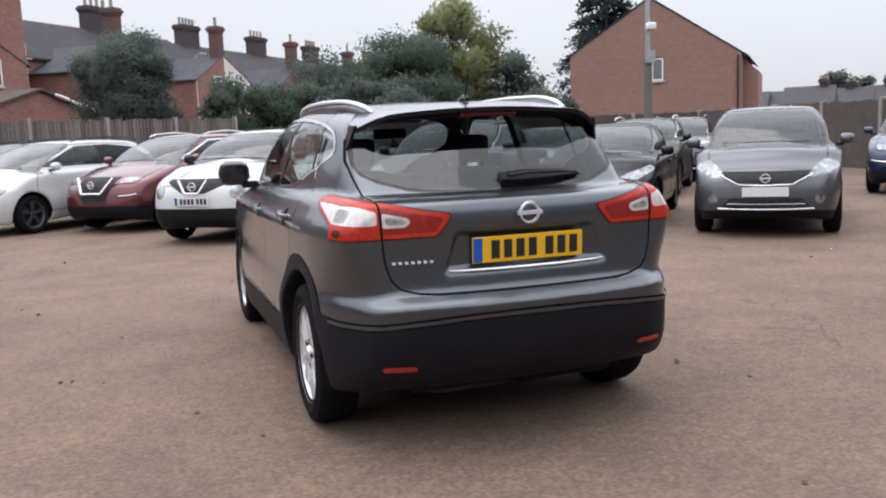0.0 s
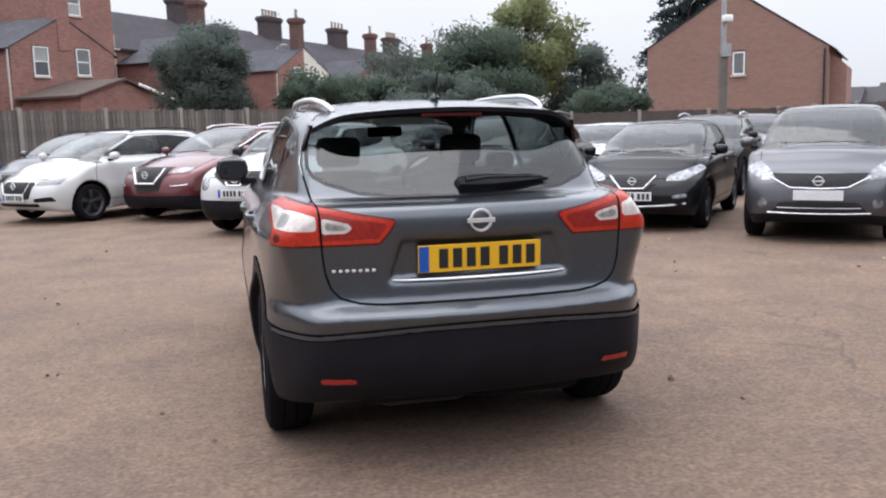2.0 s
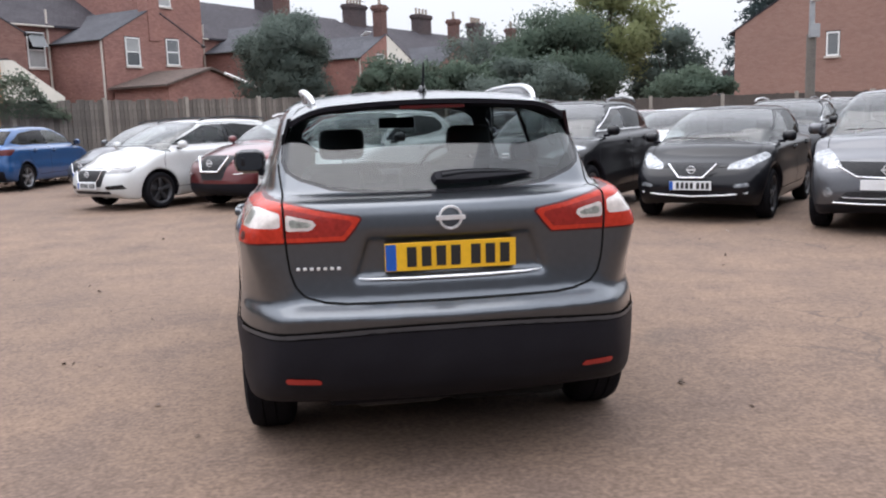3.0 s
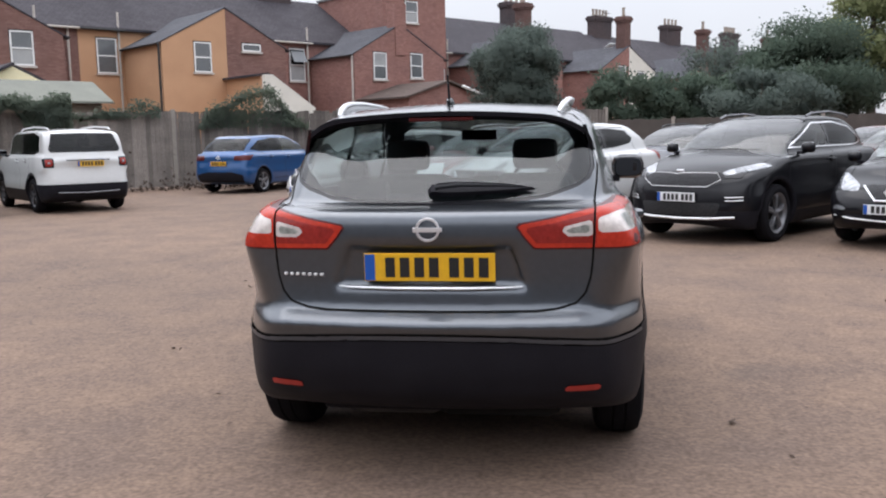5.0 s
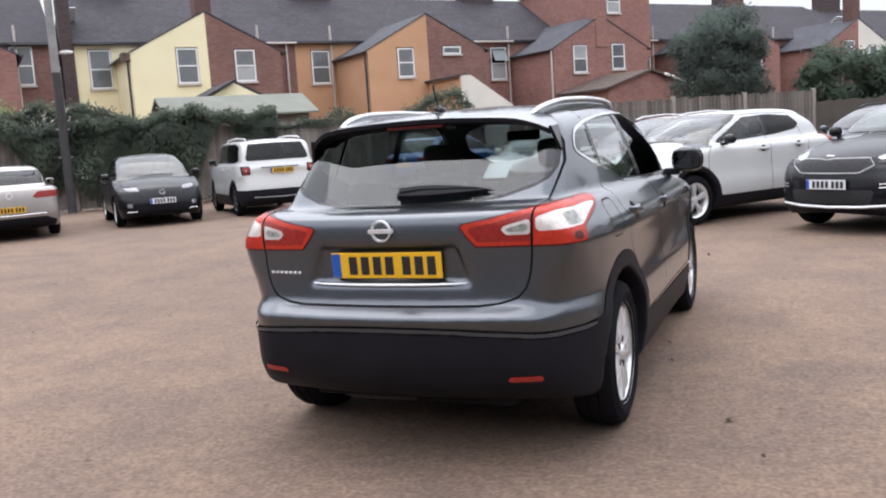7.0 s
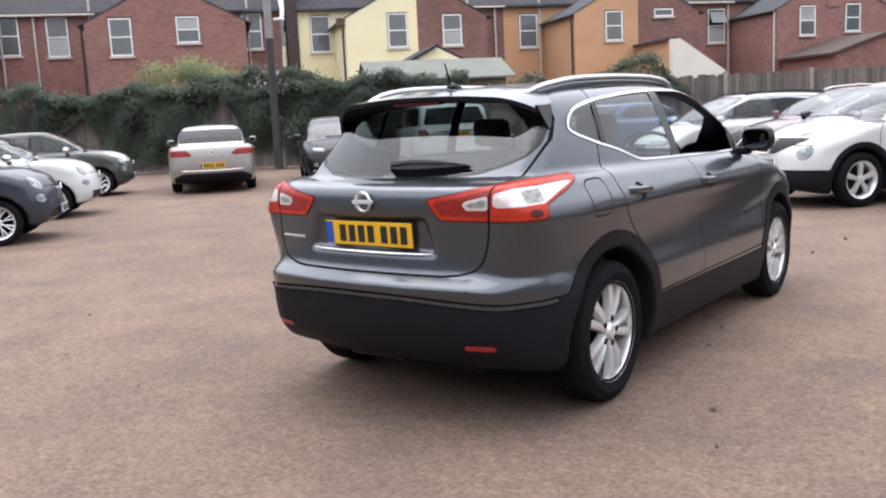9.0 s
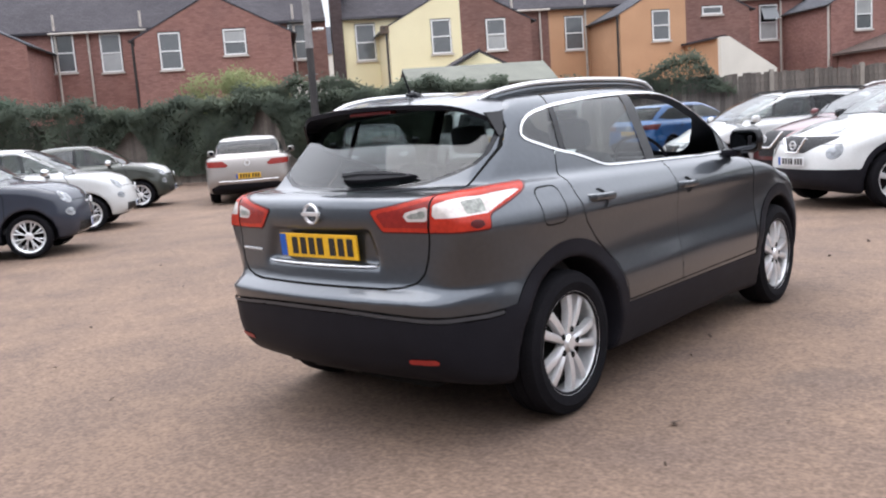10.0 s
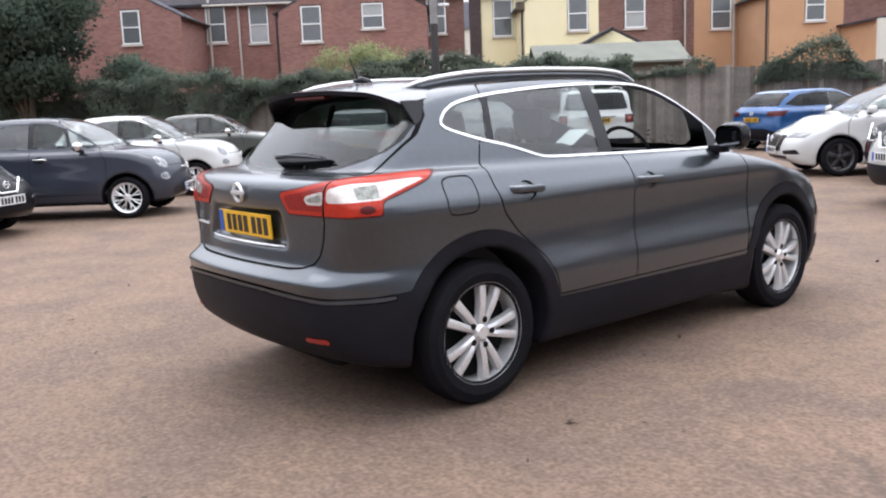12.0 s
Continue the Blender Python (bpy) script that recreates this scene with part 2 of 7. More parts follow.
def bm_box(x0, y0, z0, x1, y1, z1, bevel=0.0, m=None, bm=None):
    own = bm is None
    bm = bm or bmesh.new()
    r = bmesh.ops.create_cube(bm, size=1)
    bmesh.ops.transform(bm, matrix=Matrix.Translation(((x0 + x1) / 2, (y0 + y1) / 2, (z0 + z1) / 2)) @ Matrix.Diagonal((abs(x1 - x0), abs(y1 - y0), abs(z1 - z0), 1)), verts=r["verts"])
    if bevel:
        es = list({e for v in r["verts"] for e in v.link_edges})
        bev = bmesh.ops.bevel(bm, geom=es, offset=bevel, segments=2, profile=0.5, affect="EDGES")
        vs = list({v for f in bev["faces"] for v in f.verts}) if not own else bm.verts[:]
    else:
        vs = r["verts"]
    if m is not None:
        bmesh.ops.transform(bm, matrix=m, verts=vs if not own else bm.verts[:])
    return bm


def bm_lathe(profile, axis="X", seg=32):
    """A turned body from (radius, along) points round the x or z axis."""
    bm = bmesh.new()
    rings = []
    for r, h in profile:
        ring = []
        for i in range(seg):
            a = 2 * math.pi * i / seg
            c, s = r * math.cos(a), r * math.sin(a)
            ring.append(bm.verts.new((h, c, s) if axis == "X" else (c, s, h)))
        rings.append(ring)
    for p, q in zip(rings, rings[1:]):
        for i in range(seg):
            j = (i + 1) % seg
            bm.faces.new((p[i], p[j], q[j], q[i]))
    bmesh.ops.recalc_face_normals(bm, faces=bm.faces[:])
    return bm


def bm_tube(points, radius, seg=8, flat=1.0):
    """A round or flattened bar along points, with closed ends."""
    bm = bmesh.new()
    rings = []
    pts = [Vector(p) for p in points]
    for i, p in enumerate(pts):
        t = (pts[min(i + 1, len(pts) - 1)] - pts[max(i - 1, 0)]).normalized()
        u = t.cross(Vector((0, 0, 1)))
        u = u.normalized() if u.length > 1e-4 else Vector((1, 0, 0))
        v = u.cross(t)
        r = radius[i] if isinstance(radius, (list, tuple)) else radius
        rings.append([bm.verts.new(p + u * (r * math.cos(2 * math.pi * k / seg)) + v * (r * flat * math.sin(2 * math.pi * k / seg))) for k in range(seg)])
    for p, q in zip(rings, rings[1:]):
        for i in range(seg):
            j = (i + 1) % seg
            bm.faces.new((p[i], p[j], q[j], q[i]))
    bm.faces.new(rings[0]), bm.faces.new(rings[-1][::-1])
    bmesh.ops.recalc_face_normals(bm, faces=bm.faces[:])
    return bm


# ---- car bodies: the common volume of side, plan and cross-section outlines ----
def rounded(poly, times=2):
    p = np.array(poly, float)
    for _ in range(times):
        q = np.roll(p, -1, 0)
        p = np.stack([p * 0.8 + q * 0.2, p * 0.2 + q * 0.8], 1).reshape(-1, 2)
    return p


def poly_dist(poly, u, v):
    """Signed distance to a closed outline, negative inside."""
    p = np.asarray(poly, float)
    d2 = np.full(u.shape, 1e9)
    inside = np.zeros(u.shape, bool)
    for (ax, ay), (bx, by) in zip(p, np.roll(p, -1, 0)):
        ex, ey = bx - ax, by - ay
        wx, wy = u - ax, v - ay
        t = np.clip((wx * ex + wy * ey) / (ex * ex + ey * ey + 1e-12), 0, 1)
        d2 = np.minimum(d2, (wx - ex * t) ** 2 + (wy - ey * t) ** 2)
        if by != ay:
            cross = ((ay > v) != (by > v)) & (u < ex * (v - ay) / ey + ax)
            inside ^= cross
    d = np.sqrt(d2)
    return np.where(inside, -d, d)


def smax(a, b, k):
    h = np.clip(0.5 + 0.5 * (a - b) / k, 0, 1)
    return b + (a - b) * h + k * h * (1 - h)


def smin(a, b, k):
    return -smax(-a, -b, k)


def curve(pts, s):
    """A smooth line through points, sampled at s."""
    p = np.array(pts, float)
    x, y = p[:, 0], p[:, 1]
    m = np.gradient(y, x)
    i = np.clip(np.searchsorted(x, s) - 1, 0, len(x) - 2)
    h = x[i + 1] - x[i]
    t = np.clip((s - x[i]) / h, 0, 1)
    return (2 * t**3 - 3 * t**2 + 1) * y[i] + (t**3 - 2 * t**2 + t) * h * m[i] + (-2 * t**3 + 3 * t**2) * y[i + 1] + (t**3 - t**2) * h * m[i + 1]


def car_field(sp):
    """Grid axes and the field of a car body, negative inside."""
    r = sp["res"]
    lo, gr = rounded(sp["lower"]), rounded(sp["green"])
    y0, y1 = lo[:, 0].min() - 0.12, lo[:, 0].max() + 0.12
    xm = max(x for _, x in sp["plan"]) + 0.12
    zs = np.arange(0.10, gr[:, 1].max() + 0.12, r)
    ys = np.arange(y0, y1, r)
    xs = (np.arange(int(2 * xm / r) + 1) - int(xm / r)) * r + r * 0.31
    X, Y, Z = np.meshgrid(xs, ys, zs, indexing="ij")
    A = np.abs(X)
    ty, tz = np.arange(y0 - 0.4, y1 + 0.4, 0.012), np.arange(0.0, zs[-1] + 0.1, 0.012)
    TY, TZ = np.meshgrid(ty, tz, indexing="ij")

    def table(poly):
        t = poly_dist(poly, TY, TZ)

        def look_up(y, z):
            fy, fz = np.clip((y - ty[0]) / 0.012, 0, len(ty) - 1.001), np.clip((z - tz[0]) / 0.012, 0, len(tz) - 1.001)
            iy, iz = fy.astype(int), fz.astype(int)
            fy, fz = fy - iy, fz - iz
            return (t[iy, iz] * (1 - fy) + t[iy + 1, iz] * fy) * (1 - fz) + (t[iy, iz + 1] * (1 - fy) + t[iy + 1, iz + 1] * fy) * fz
        return look_up

    rear = np.clip((-Y - 0.6) / 0.8, 0, 1)
    front = np.clip((Y - 0.6) / 0.8, 0, 1)
    bow = sp["bow_front"] * front - sp["bow_rear"] * rear
    side = table(lo)(Y + bow * A**2, Z + sp.get("crown", 0.05) * A**2 * front)
    wid = curve(sp["plan"], ys)
    slope = np.sqrt(1 + np.gradient(wid, ys) ** 2)
    low = (A - (wid[None, :, None] + curve(sp["tuck"], zs)[None, None, :])) / slope[None, :, None]
    F = smax(side, low, sp.get("k", 0.06))
    g_side = table(gr)(Y + bow * A**2, Z + sp.get("roof_crown", 0.09) * A**2)
    gw = curve(sp["gplan"], ys)[None, :, None] + curve(sp["gtuck"], zs)[None, None, :]
    G = smax(g_side, (A - gw) * 0.92, sp.get("gk", 0.07))
    F = smin(F, G, sp.get("join", 0.03))
    for ya in (-sp["wb"] / 2, sp["wb"] / 2):
        well = np.maximum(np.sqrt((Y - ya) ** 2 + (Z - sp["tyre"]) ** 2) - sp["arch"], 0.52 - A)
        F = np.maximum(F, -well)
    return xs, ys, zs, F


def surface(xs, ys, zs, F):
    """A closed quad mesh on the zero level of a field, with its normals."""
    r = xs[1] - xs[0]
    S = F < 0
    nx, ny, nz = F.shape
    acc = np.zeros((nx - 1, ny - 1, nz - 1, 3))
    cnt = np.zeros((nx - 1, ny - 1, nz - 1))
    corners = [(i, j, k) for i in (0, 1) for j in (0, 1) for k in (0, 1)]
    cut = lambda c: (slice(c[0], nx - 1 + c[0]), slice(c[1], ny - 1 + c[1]), slice(c[2], nz - 1 + c[2]))
    for a in corners:
        for ax in range(3):
            if a[ax]:
                continue
            b = tuple(v + (1 if i == ax else 0) for i, v in enumerate(a))
            fa, fb = F[cut(a)], F[cut(b)]
            on = (fa < 0) != (fb < 0)
            t = np.where(on, fa / np.where(on, fa - fb, 1), 0)
            for i in range(3):
                acc[..., i] += np.where(on, a[i] + (t if i == ax else 0), 0)
            cnt += on
    live = cnt > 0
    ids = np.full(live.shape, -1)
    ids[live] = np.arange(live.sum())
    cells = np.argwhere(live)
    P = cells + acc[live] / cnt[live][:, None]
    quads = []
    for ax in range(3):
        sl0, sl1 = [slice(1, n - 1) for n in F.shape], [slice(1, n - 1) for n in F.shape]
        sl0[ax], sl1[ax] = slice(0, F.shape[ax] - 1), slice(1, F.shape[ax])
        sa, sb = S[tuple(sl0)], S[tuple(sl1)]
        for flip in (False, True):
            e = np.argwhere((sa & ~sb) if not flip else (~sa & sb))
            e = e + np.array([0 if i == ax else 1 for i in range(3)])
            u, v = (ax + 1) % 3, (ax + 2) % 3
            du, dv = np.eye(3, dtype=int)[u], np.eye(3, dtype=int)[v]
            q = [ids[tuple((e - o).T)] for o in (du + dv, dv, 0 * du, du)]
            q = np.stack(q if not flip else q[::-1], 1)
            quads.append(q)
    Q = np.concatenate(quads)
    gx, gy, gz = np.gradient(F, r)

    def tri(T, p):
        i = np.clip(p.astype(int), 0, np.array(F.shape) - 2)
        f = p - i
        out = 0
        for a in corners:
            w = np.prod([f[:, d] if a[d] else 1 - f[:, d] for d in range(3)], 0)
            out = out + w * T[i[:, 0] + a[0], i[:, 1] + a[1], i[:, 2] + a[2]]
        return out

    for _ in range(2):
        g = np.stack([tri(gx, P), tri(gy, P), tri(gz, P)], 1)
        f = tri(F, P)
        step = -(f / np.maximum((g**2).sum(1), 0.2))[:, None] * g
        P = P + np.clip(step / r, -0.4, 0.4)
    N = np.stack([tri(gx, P), tri(gy, P), tri(gz, P)], 1)
    N /= np.maximum(np.linalg.norm(N, axis=1), 1e-6)[:, None]
    V = np.stack([xs[0] + P[:, 0] * r, ys[0] + P[:, 1] * r, zs[0] + P[:, 2] * r], 1)
    return V, N, [tuple(q) for q in Q]


class Skin:
    """A surface that can be cut along lines where a function of the place changes its sign."""

    def __init__(self, V, N, polys):
        self.V, self.N, self.polys = V, N, polys

    def split(self, fn, polys):
        f = fn(np.abs(self.V[:, 0]), self.V[:, 1], self.V[:, 2], self.N, self.V[:, 0])
        f = np.where(np.abs(f) < 1e-5, 1e-5, f)
        neg = f < 0
        ins, outs, newv, newn, seen = [], [], [], [], {}
        base = len(self.V)
        for p in polys:
            s = [neg[i] for i in p]
            if all(s):
                ins.append(p)
            elif not any(s):
                outs.append(p)
            else:
                a, b = [], []
                for i, j in zip(p, p[1:] + p[:1]):
                    (a if neg[i] else b).append(i)
                    if neg[i] != neg[j]:
                        key = (i, j) if i < j else (j, i)
                        if key not in seen:
                            t = f[i] / (f[i] - f[j])
                            seen[key] = base + len(newv)
                            newv.append(self.V[i] + (self.V[j] - self.V[i]) * t)
                            newn.append(self.N[i] + (self.N[j] - self.N[i]) * t)
                        a.append(seen[key]), b.append(seen[key])
                if len(a) > 2:
                    ins.append(tuple(a))
                if len(b) > 2:
                    outs.append(tuple(b))
        if newv:
            nn = np.array(newn)
            nn /= np.maximum(np.linalg.norm(nn, axis=1), 1e-6)[:, None]
            self.V, self.N = np.concatenate([self.V, np.array(newv)]), np.concatenate([self.N, nn])
        return ins, outs

    def take(self, fn):
        """Cuts out of what is left the part where fn < 0."""
        ins, self.polys = self.split(fn, self.polys)
        return ins

    def strip(self, fn, half):
        """Cuts out the thin strip where |fn| < half."""
        ins, outs = self.split(lambda *a: fn(*a) - half, self.polys)
        core, mid = self.split(lambda *a: fn(*a) + half, ins)
        self.polys = outs + core
        return mid

    def mesh(self, name, polys, material, parent, label="", push=0.0):
        if not polys:
            return None
        used = sorted({i for p in polys for i in p})
        at = {v: k for k, v in enumerate(used)}
        V, N = self.V[used], self.N[used]
        return link_mesh(name, V + N * push, [[at[i] for i in p] for p in polys], material, parent, label, N)


def zone(poly, plane="yz", only=None, grow=0.0):
    """A cutting function from an outline in side view (yz) or end view (xz, by |x|)."""
    def fn(ax, y, z, n, sx):
        d = poly_dist(poly, y if plane == "yz" else ax, z) - grow
        if only is not None:
            d = np.maximum(d, only(ax, y, z, n, sx))
        return d
    return fn


def both(*fns):
    return lambda *a: np.maximum.reduce([f(*a) for f in fns])


def sides(ax, y, z, n, sx):
    return 0.35 - np.abs(n[:, 0])


def tailward(limit):
    return lambda ax, y, z, n, sx: y - limit


def noseward(limit):
    return lambda ax, y, z, n, sx: limit - y


# ---- car fittings ----
MESHES = {}


def shared(key, make):
    """A mesh made once and shared between alike parts."""
    if key not in MESHES:
        bm, material, smooth = make()
        me = bpy.data.meshes.new(key.split(":")[0])
        bm.to_mesh(me)
        bm.free()
        me.materials.append(material)
        if smooth:
            me.polygons.foreach_set("use_smooth", [True] * len(me.polygons))
            me.set_sharp_from_angle(angle=radians(38))
        MESHES[key] = me
    return MESHES[key]


def add(name, key, make, parent, m, label=""):
    ob = new(name, shared(key, make))
    ob.parent = parent
    ob.matrix_basis = m
    if label:
        tagged(ob, label)
    return ob




# ---- ground ----
def tarmac():
    """Worn pinkish tarmac: stones in the binder, faded patches, oil stains and hairline cracks."""
    m = bpy.data.materials.new("worn_tarmac")
    m.use_nodes = True
    n, l = m.node_tree.nodes, m.node_tree.links
    b = n["Principled BSDF"]
    b.inputs["Roughness"].default_value, b.inputs["Specular IOR Level"].default_value = 0.85, 0.3
    co = n.new("ShaderNodeTexCoord")

    def tex(kind, scale, detail=4.0):
        t = n.new(kind)
        t.inputs["Scale"].default_value = scale
        if "Detail" in t.inputs:
            t.inputs["Detail"].default_value = detail
        l.new(co.outputs["Object"], t.inputs["Vector"])
        return t

    def rng(src, a, bb, lo, hi):
        r = n.new("ShaderNodeMapRange")
        for i, v in zip((1, 2, 3, 4), (a, bb, lo, hi)):
            r.inputs[i].default_value = v
        l.new(src, r.inputs[0])
        return r.outputs[0]

    def mix(f, a, c, blend="MIX"):
        x = n.new("ShaderNodeMix")
        x.data_type, x.blend_type = "RGBA", blend
        for s, v in ((0, f), (6, a), (7, c)):
            if isinstance(v, (tuple, float)):
                x.inputs[s].default_value = v
            else:
                l.new(v, x.inputs[s])
        return x.outputs[2]

    wide, mid, fine = tex("ShaderNodeTexNoise", 0.22, 6.0), tex("ShaderNodeTexNoise", 1.6, 8.0), tex("ShaderNodeTexNoise", 42.0, 4.0)
    grit = tex("ShaderNodeTexVoronoi", 75.0)
    c = mix(rng(wide.outputs[0], 0.35, 0.65, 0.0, 1.0), (0.226, 0.153, 0.110, 1), (0.182, 0.125, 0.092, 1))
    c = mix(rng(mid.outputs[0], 0.40, 0.72, 0.0, 0.75), c, (0.130, 0.092, 0.075, 1))
    c = mix(1.0, c, rng(fine.outputs[0], 0.28, 0.72, 0.68, 1.32), "MULTIPLY")
    c = mix(1.0, c, rng(grit.outputs["Distance"], 0.0, 0.7, 1.12, 0.86), "MULTIPLY")
    mott = tex("ShaderNodeTexNoise", 13.0, 3.0)
    c = mix(1.0, c, rng(mott.outputs[0], 0.3, 0.7, 0.84, 1.16), "MULTIPLY")
    pale = tex("ShaderNodeTexVoronoi", 19.0)
    c = mix(rng(pale.outputs["Distance"], 0.02, 0.06, 0.6, 0.0), c, (0.32, 0.285, 0.25, 1))
    # hairline cracks along wandering cell borders
    warp = n.new("ShaderNodeVectorMath")
    warp.operation = "MULTIPLY_ADD"
    wn1 = tex("ShaderNodeTexNoise", 1.3, 3.0)
    l.new(wn1.outputs["Color"], warp.inputs[0])
    warp.inputs[1].default_value = (0.9, 0.9, 0.0)
    l.new(co.outputs["Object"], warp.inputs[2])
    cr = n.new("ShaderNodeTexVoronoi")
    cr.feature = "DISTANCE_TO_EDGE"
    cr.inputs["Scale"].default_value = 0.55
    l.new(warp.outputs[0], cr.inputs["Vector"])
    gate = rng(tex("ShaderNodeTexNoise", 0.5, 2.0).outputs[0], 0.53, 0.63, 0.0, 0.45)
    line = rng(cr.outputs["Distance"], 0.002, 0.009, 1.0, 0.0)
    mm = n.new("ShaderNodeMath")
    mm.operation = "MULTIPLY"
    l.new(gate, mm.inputs[0]), l.new(line, mm.inputs[1])
    c = mix(mm.outputs[0], c, (0.055, 0.044, 0.040, 1))
    st = tex("ShaderNodeTexNoise", 0.9, 2.0)
    c = mix(rng(st.outputs[0], 0.68, 0.80, 0.0, 0.55), c, (0.075, 0.062, 0.055, 1))
    l.new(c, b.inputs["Base Color"])
    bp = n.new("ShaderNodeBump")
    bp.inputs["Strength"].default_value, bp.inputs["Distance"].default_value = 0.40, 0.006
    l.new(fine.outputs[0], bp.inputs["Height"]), l.new(bp.outputs[0], b.inputs["Normal"])
    return m


def ground_sheet():
    """One sheet to the horizon, gently uneven in the yard."""
    xs = [-1500, -300, -80] + [-45 + 1.5 * i for i in range(51)] + [80, 300, 1500]
    ys = [-1500, -300, -80] + [-30 + 1.5 * i for i in range(51)] + [90, 300, 1500]
    V = []
    for y in ys:
        for x in xs:
            near = abs(x) < 40 and -30 < y < 40
            V.append((x, y, 0.012 * (noise.noise((x * 0.15, y * 0.15, 3.0))) - 0.006 if near and math.hypot(x, y) > 4 else 0.0))
    w = len(xs)
    F = [(j * w + i, j * w + i + 1, (j + 1) * w + i + 1, (j + 1) * w + i) for j in range(len(ys) - 1) for i in range(w - 1)]
    return tagged(link_mesh("ground", V, F, tarmac()), "worn pinkish tarmac of a car yard", "ground", kind="structure")


ground_sheet()

# ---- house materials ----
B_RED = brick_wall("red_brick", (0.335, 0.176, 0.147), (0.265, 0.143, 0.125), (0.80, 0.74, 0.70))
# darker tone of red brick for some wings and recessed walls
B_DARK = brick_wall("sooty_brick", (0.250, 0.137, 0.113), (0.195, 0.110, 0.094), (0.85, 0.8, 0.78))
# brown-red brick with its colour greyed a little for distance haze
B_GABLE = brick_wall("brown_red_brick", (0.275, 0.168, 0.138), (0.255, 0.158, 0.131), (0.96, 0.93, 0.90), 1.0, 0.86)
B_BLACK = brick_wall("weathered_stack_brick", (0.058, 0.048, 0.052), (0.080, 0.056, 0.056), (0.9, 0.88, 0.86))
B_STACK = brick_wall("sooty_red_stack_brick", (0.15, 0.082, 0.070), (0.105, 0.064, 0.058), (0.9, 0.86, 0.84))
R_YELLOW = mat("cream_render", (0.82, 0.74, 0.49), (0.77, 0.69, 0.45), 0.8, 0.9, bump=0.1, bump_scale=25, fine=0.06)
R_ORANGE = mat("orange_render", (0.52, 0.305, 0.175), (0.46, 0.265, 0.15), 0.8, 0.9, bump=0.1, bump_scale=25, fine=0.08)
R_WHITE = mat("white_render", (0.70, 0.67, 0.60), (0.60, 0.58, 0.52), 0.8, 0.9, bump=0.1, bump_scale=25, fine=0.06)
S_SLATE = roof_slates("grey_slates", (0.090, 0.092, 0.104), (0.066, 0.066, 0.076))
S_BROWN = roof_slates("brown_concrete_tiles", (0.066, 0.060, 0.068), (0.050, 0.045, 0.051))
S_MOSS = roof_slates("mossy_tiles", (0.120, 0.086, 0.074), (0.098, 0.077, 0.066))
M_FELT = mat("grey_roof_felt", (0.185, 0.19, 0.16), (0.15, 0.155, 0.132), 1.5, 0.9, fine=0.15)
M_UPVC = mat("white_window_frame", (0.78, 0.78, 0.77), (0.72, 0.72, 0.71), 4, 0.45, fine=0.04)
M_STONE = mat("painted_sill", (0.52, 0.47, 0.42), (0.45, 0.4, 0.36), 4, 0.8, fine=0.1)
# pane colour is lifted to grey to carry the reflected sky
M_PANE = mat("dark_window_pane", (0.085, 0.095, 0.102), (0.16, 0.165, 0.17), 0.7, 0.06, fine=0.05, spec=0.8)
M_CURTAIN = mat("net_curtain_pane", (0.30, 0.31, 0.31), (0.42, 0.42, 0.41), 1.2, 0.12, fine=0.06)
M_POT = mat("clay_chimney_pot", (0.25, 0.205, 0.17), (0.34, 0.29, 0.24), 3, 0.85)
M_PIPE_W = mat("pale_downpipe", (0.52, 0.47, 0.42), None, 4, 0.5)
M_PIPE_B = mat("black_downpipe", (0.02, 0.018, 0.018), None, 4, 0.5)
M_BROWNEAVE = mat("brown_eave_board", (0.12, 0.085, 0.06), (0.09, 0.065, 0.05), 3, 0.8)
M_LEAD = mat("grey_lead", (0.16, 0.165, 0.17), None, 4, 0.6)


def aerial(house, s, y, z, h=1.9):
    """A television aerial on a thin mast."""
    a = part("aerial", bm_tube([(s, y, z), (s, y, z + h)], 0.022, 6), M_LEAD, house, "thin television aerial")
    part("boom", bm_tube([(s - 0.5, y, z + h - 0.1), (s + 0.6, y, z + h - 0.1)], 0.014, 5), M_LEAD, a)
    for i in range(6):
        part("rod", bm_tube([(s - 0.45 + 0.2 * i, y - 0.25, z + h - 0.1), (s - 0.45 + 0.2 * i, y + 0.25, z + h - 0.1)], 0.008, 4), M_LEAD, a)


def uv_box(me):
    """Lays each face flat in metres: along the wall, and up it."""
    uv = me.uv_layers.new(name="UVMap")
    co = me.vertices
    for p in me.polygons:
        nn = p.normal
        t = Vector((0, 0, 1)).cross(nn)
        t = t.normalized() if t.length > 0.05 else Vector((1, 0, 0))
        b = nn.cross(t)
        for li in p.loop_indices:
            v = co[me.loops[li].vertex_index].co
            uv.data[li].uv = (v.dot(t), v.dot(b))


def solid(name, verts, faces, material, parent, label=""):
    ob = link_mesh(name, verts, faces, material, parent, label, smooth=False)
    bm = bmesh.new()
    bm.from_mesh(ob.data)
    bmesh.ops.recalc_face_normals(bm, faces=bm.faces[:])
    bm.to_mesh(ob.data)
    bm.free()
    uv_box(ob.data)
    return ob


def prism(name, poly, axis, a, b, material, parent, label=""):
    """An outline pushed through from a to b. axis 'y': outline in (x, z); 'x': outline in (y, z); 'z': in (x, y)."""
    at = {"y": lambda u, v, d: (u, d, v), "x": lambda u, v, d: (d, u, v), "z": lambda u, v, d: (u, v, d)}[axis]
    n = len(poly)
    V = [at(u, v, a) for u, v in poly] + [at(u, v, b) for u, v in poly]
    F = [tuple(range(n)), tuple(range(2 * n - 1, n - 1, -1))] + [(i, (i + 1) % n, n + (i + 1) % n, n + i) for i in range(n)]
    return solid(name, V, F, material, parent, label)


WCOUNT = [0]


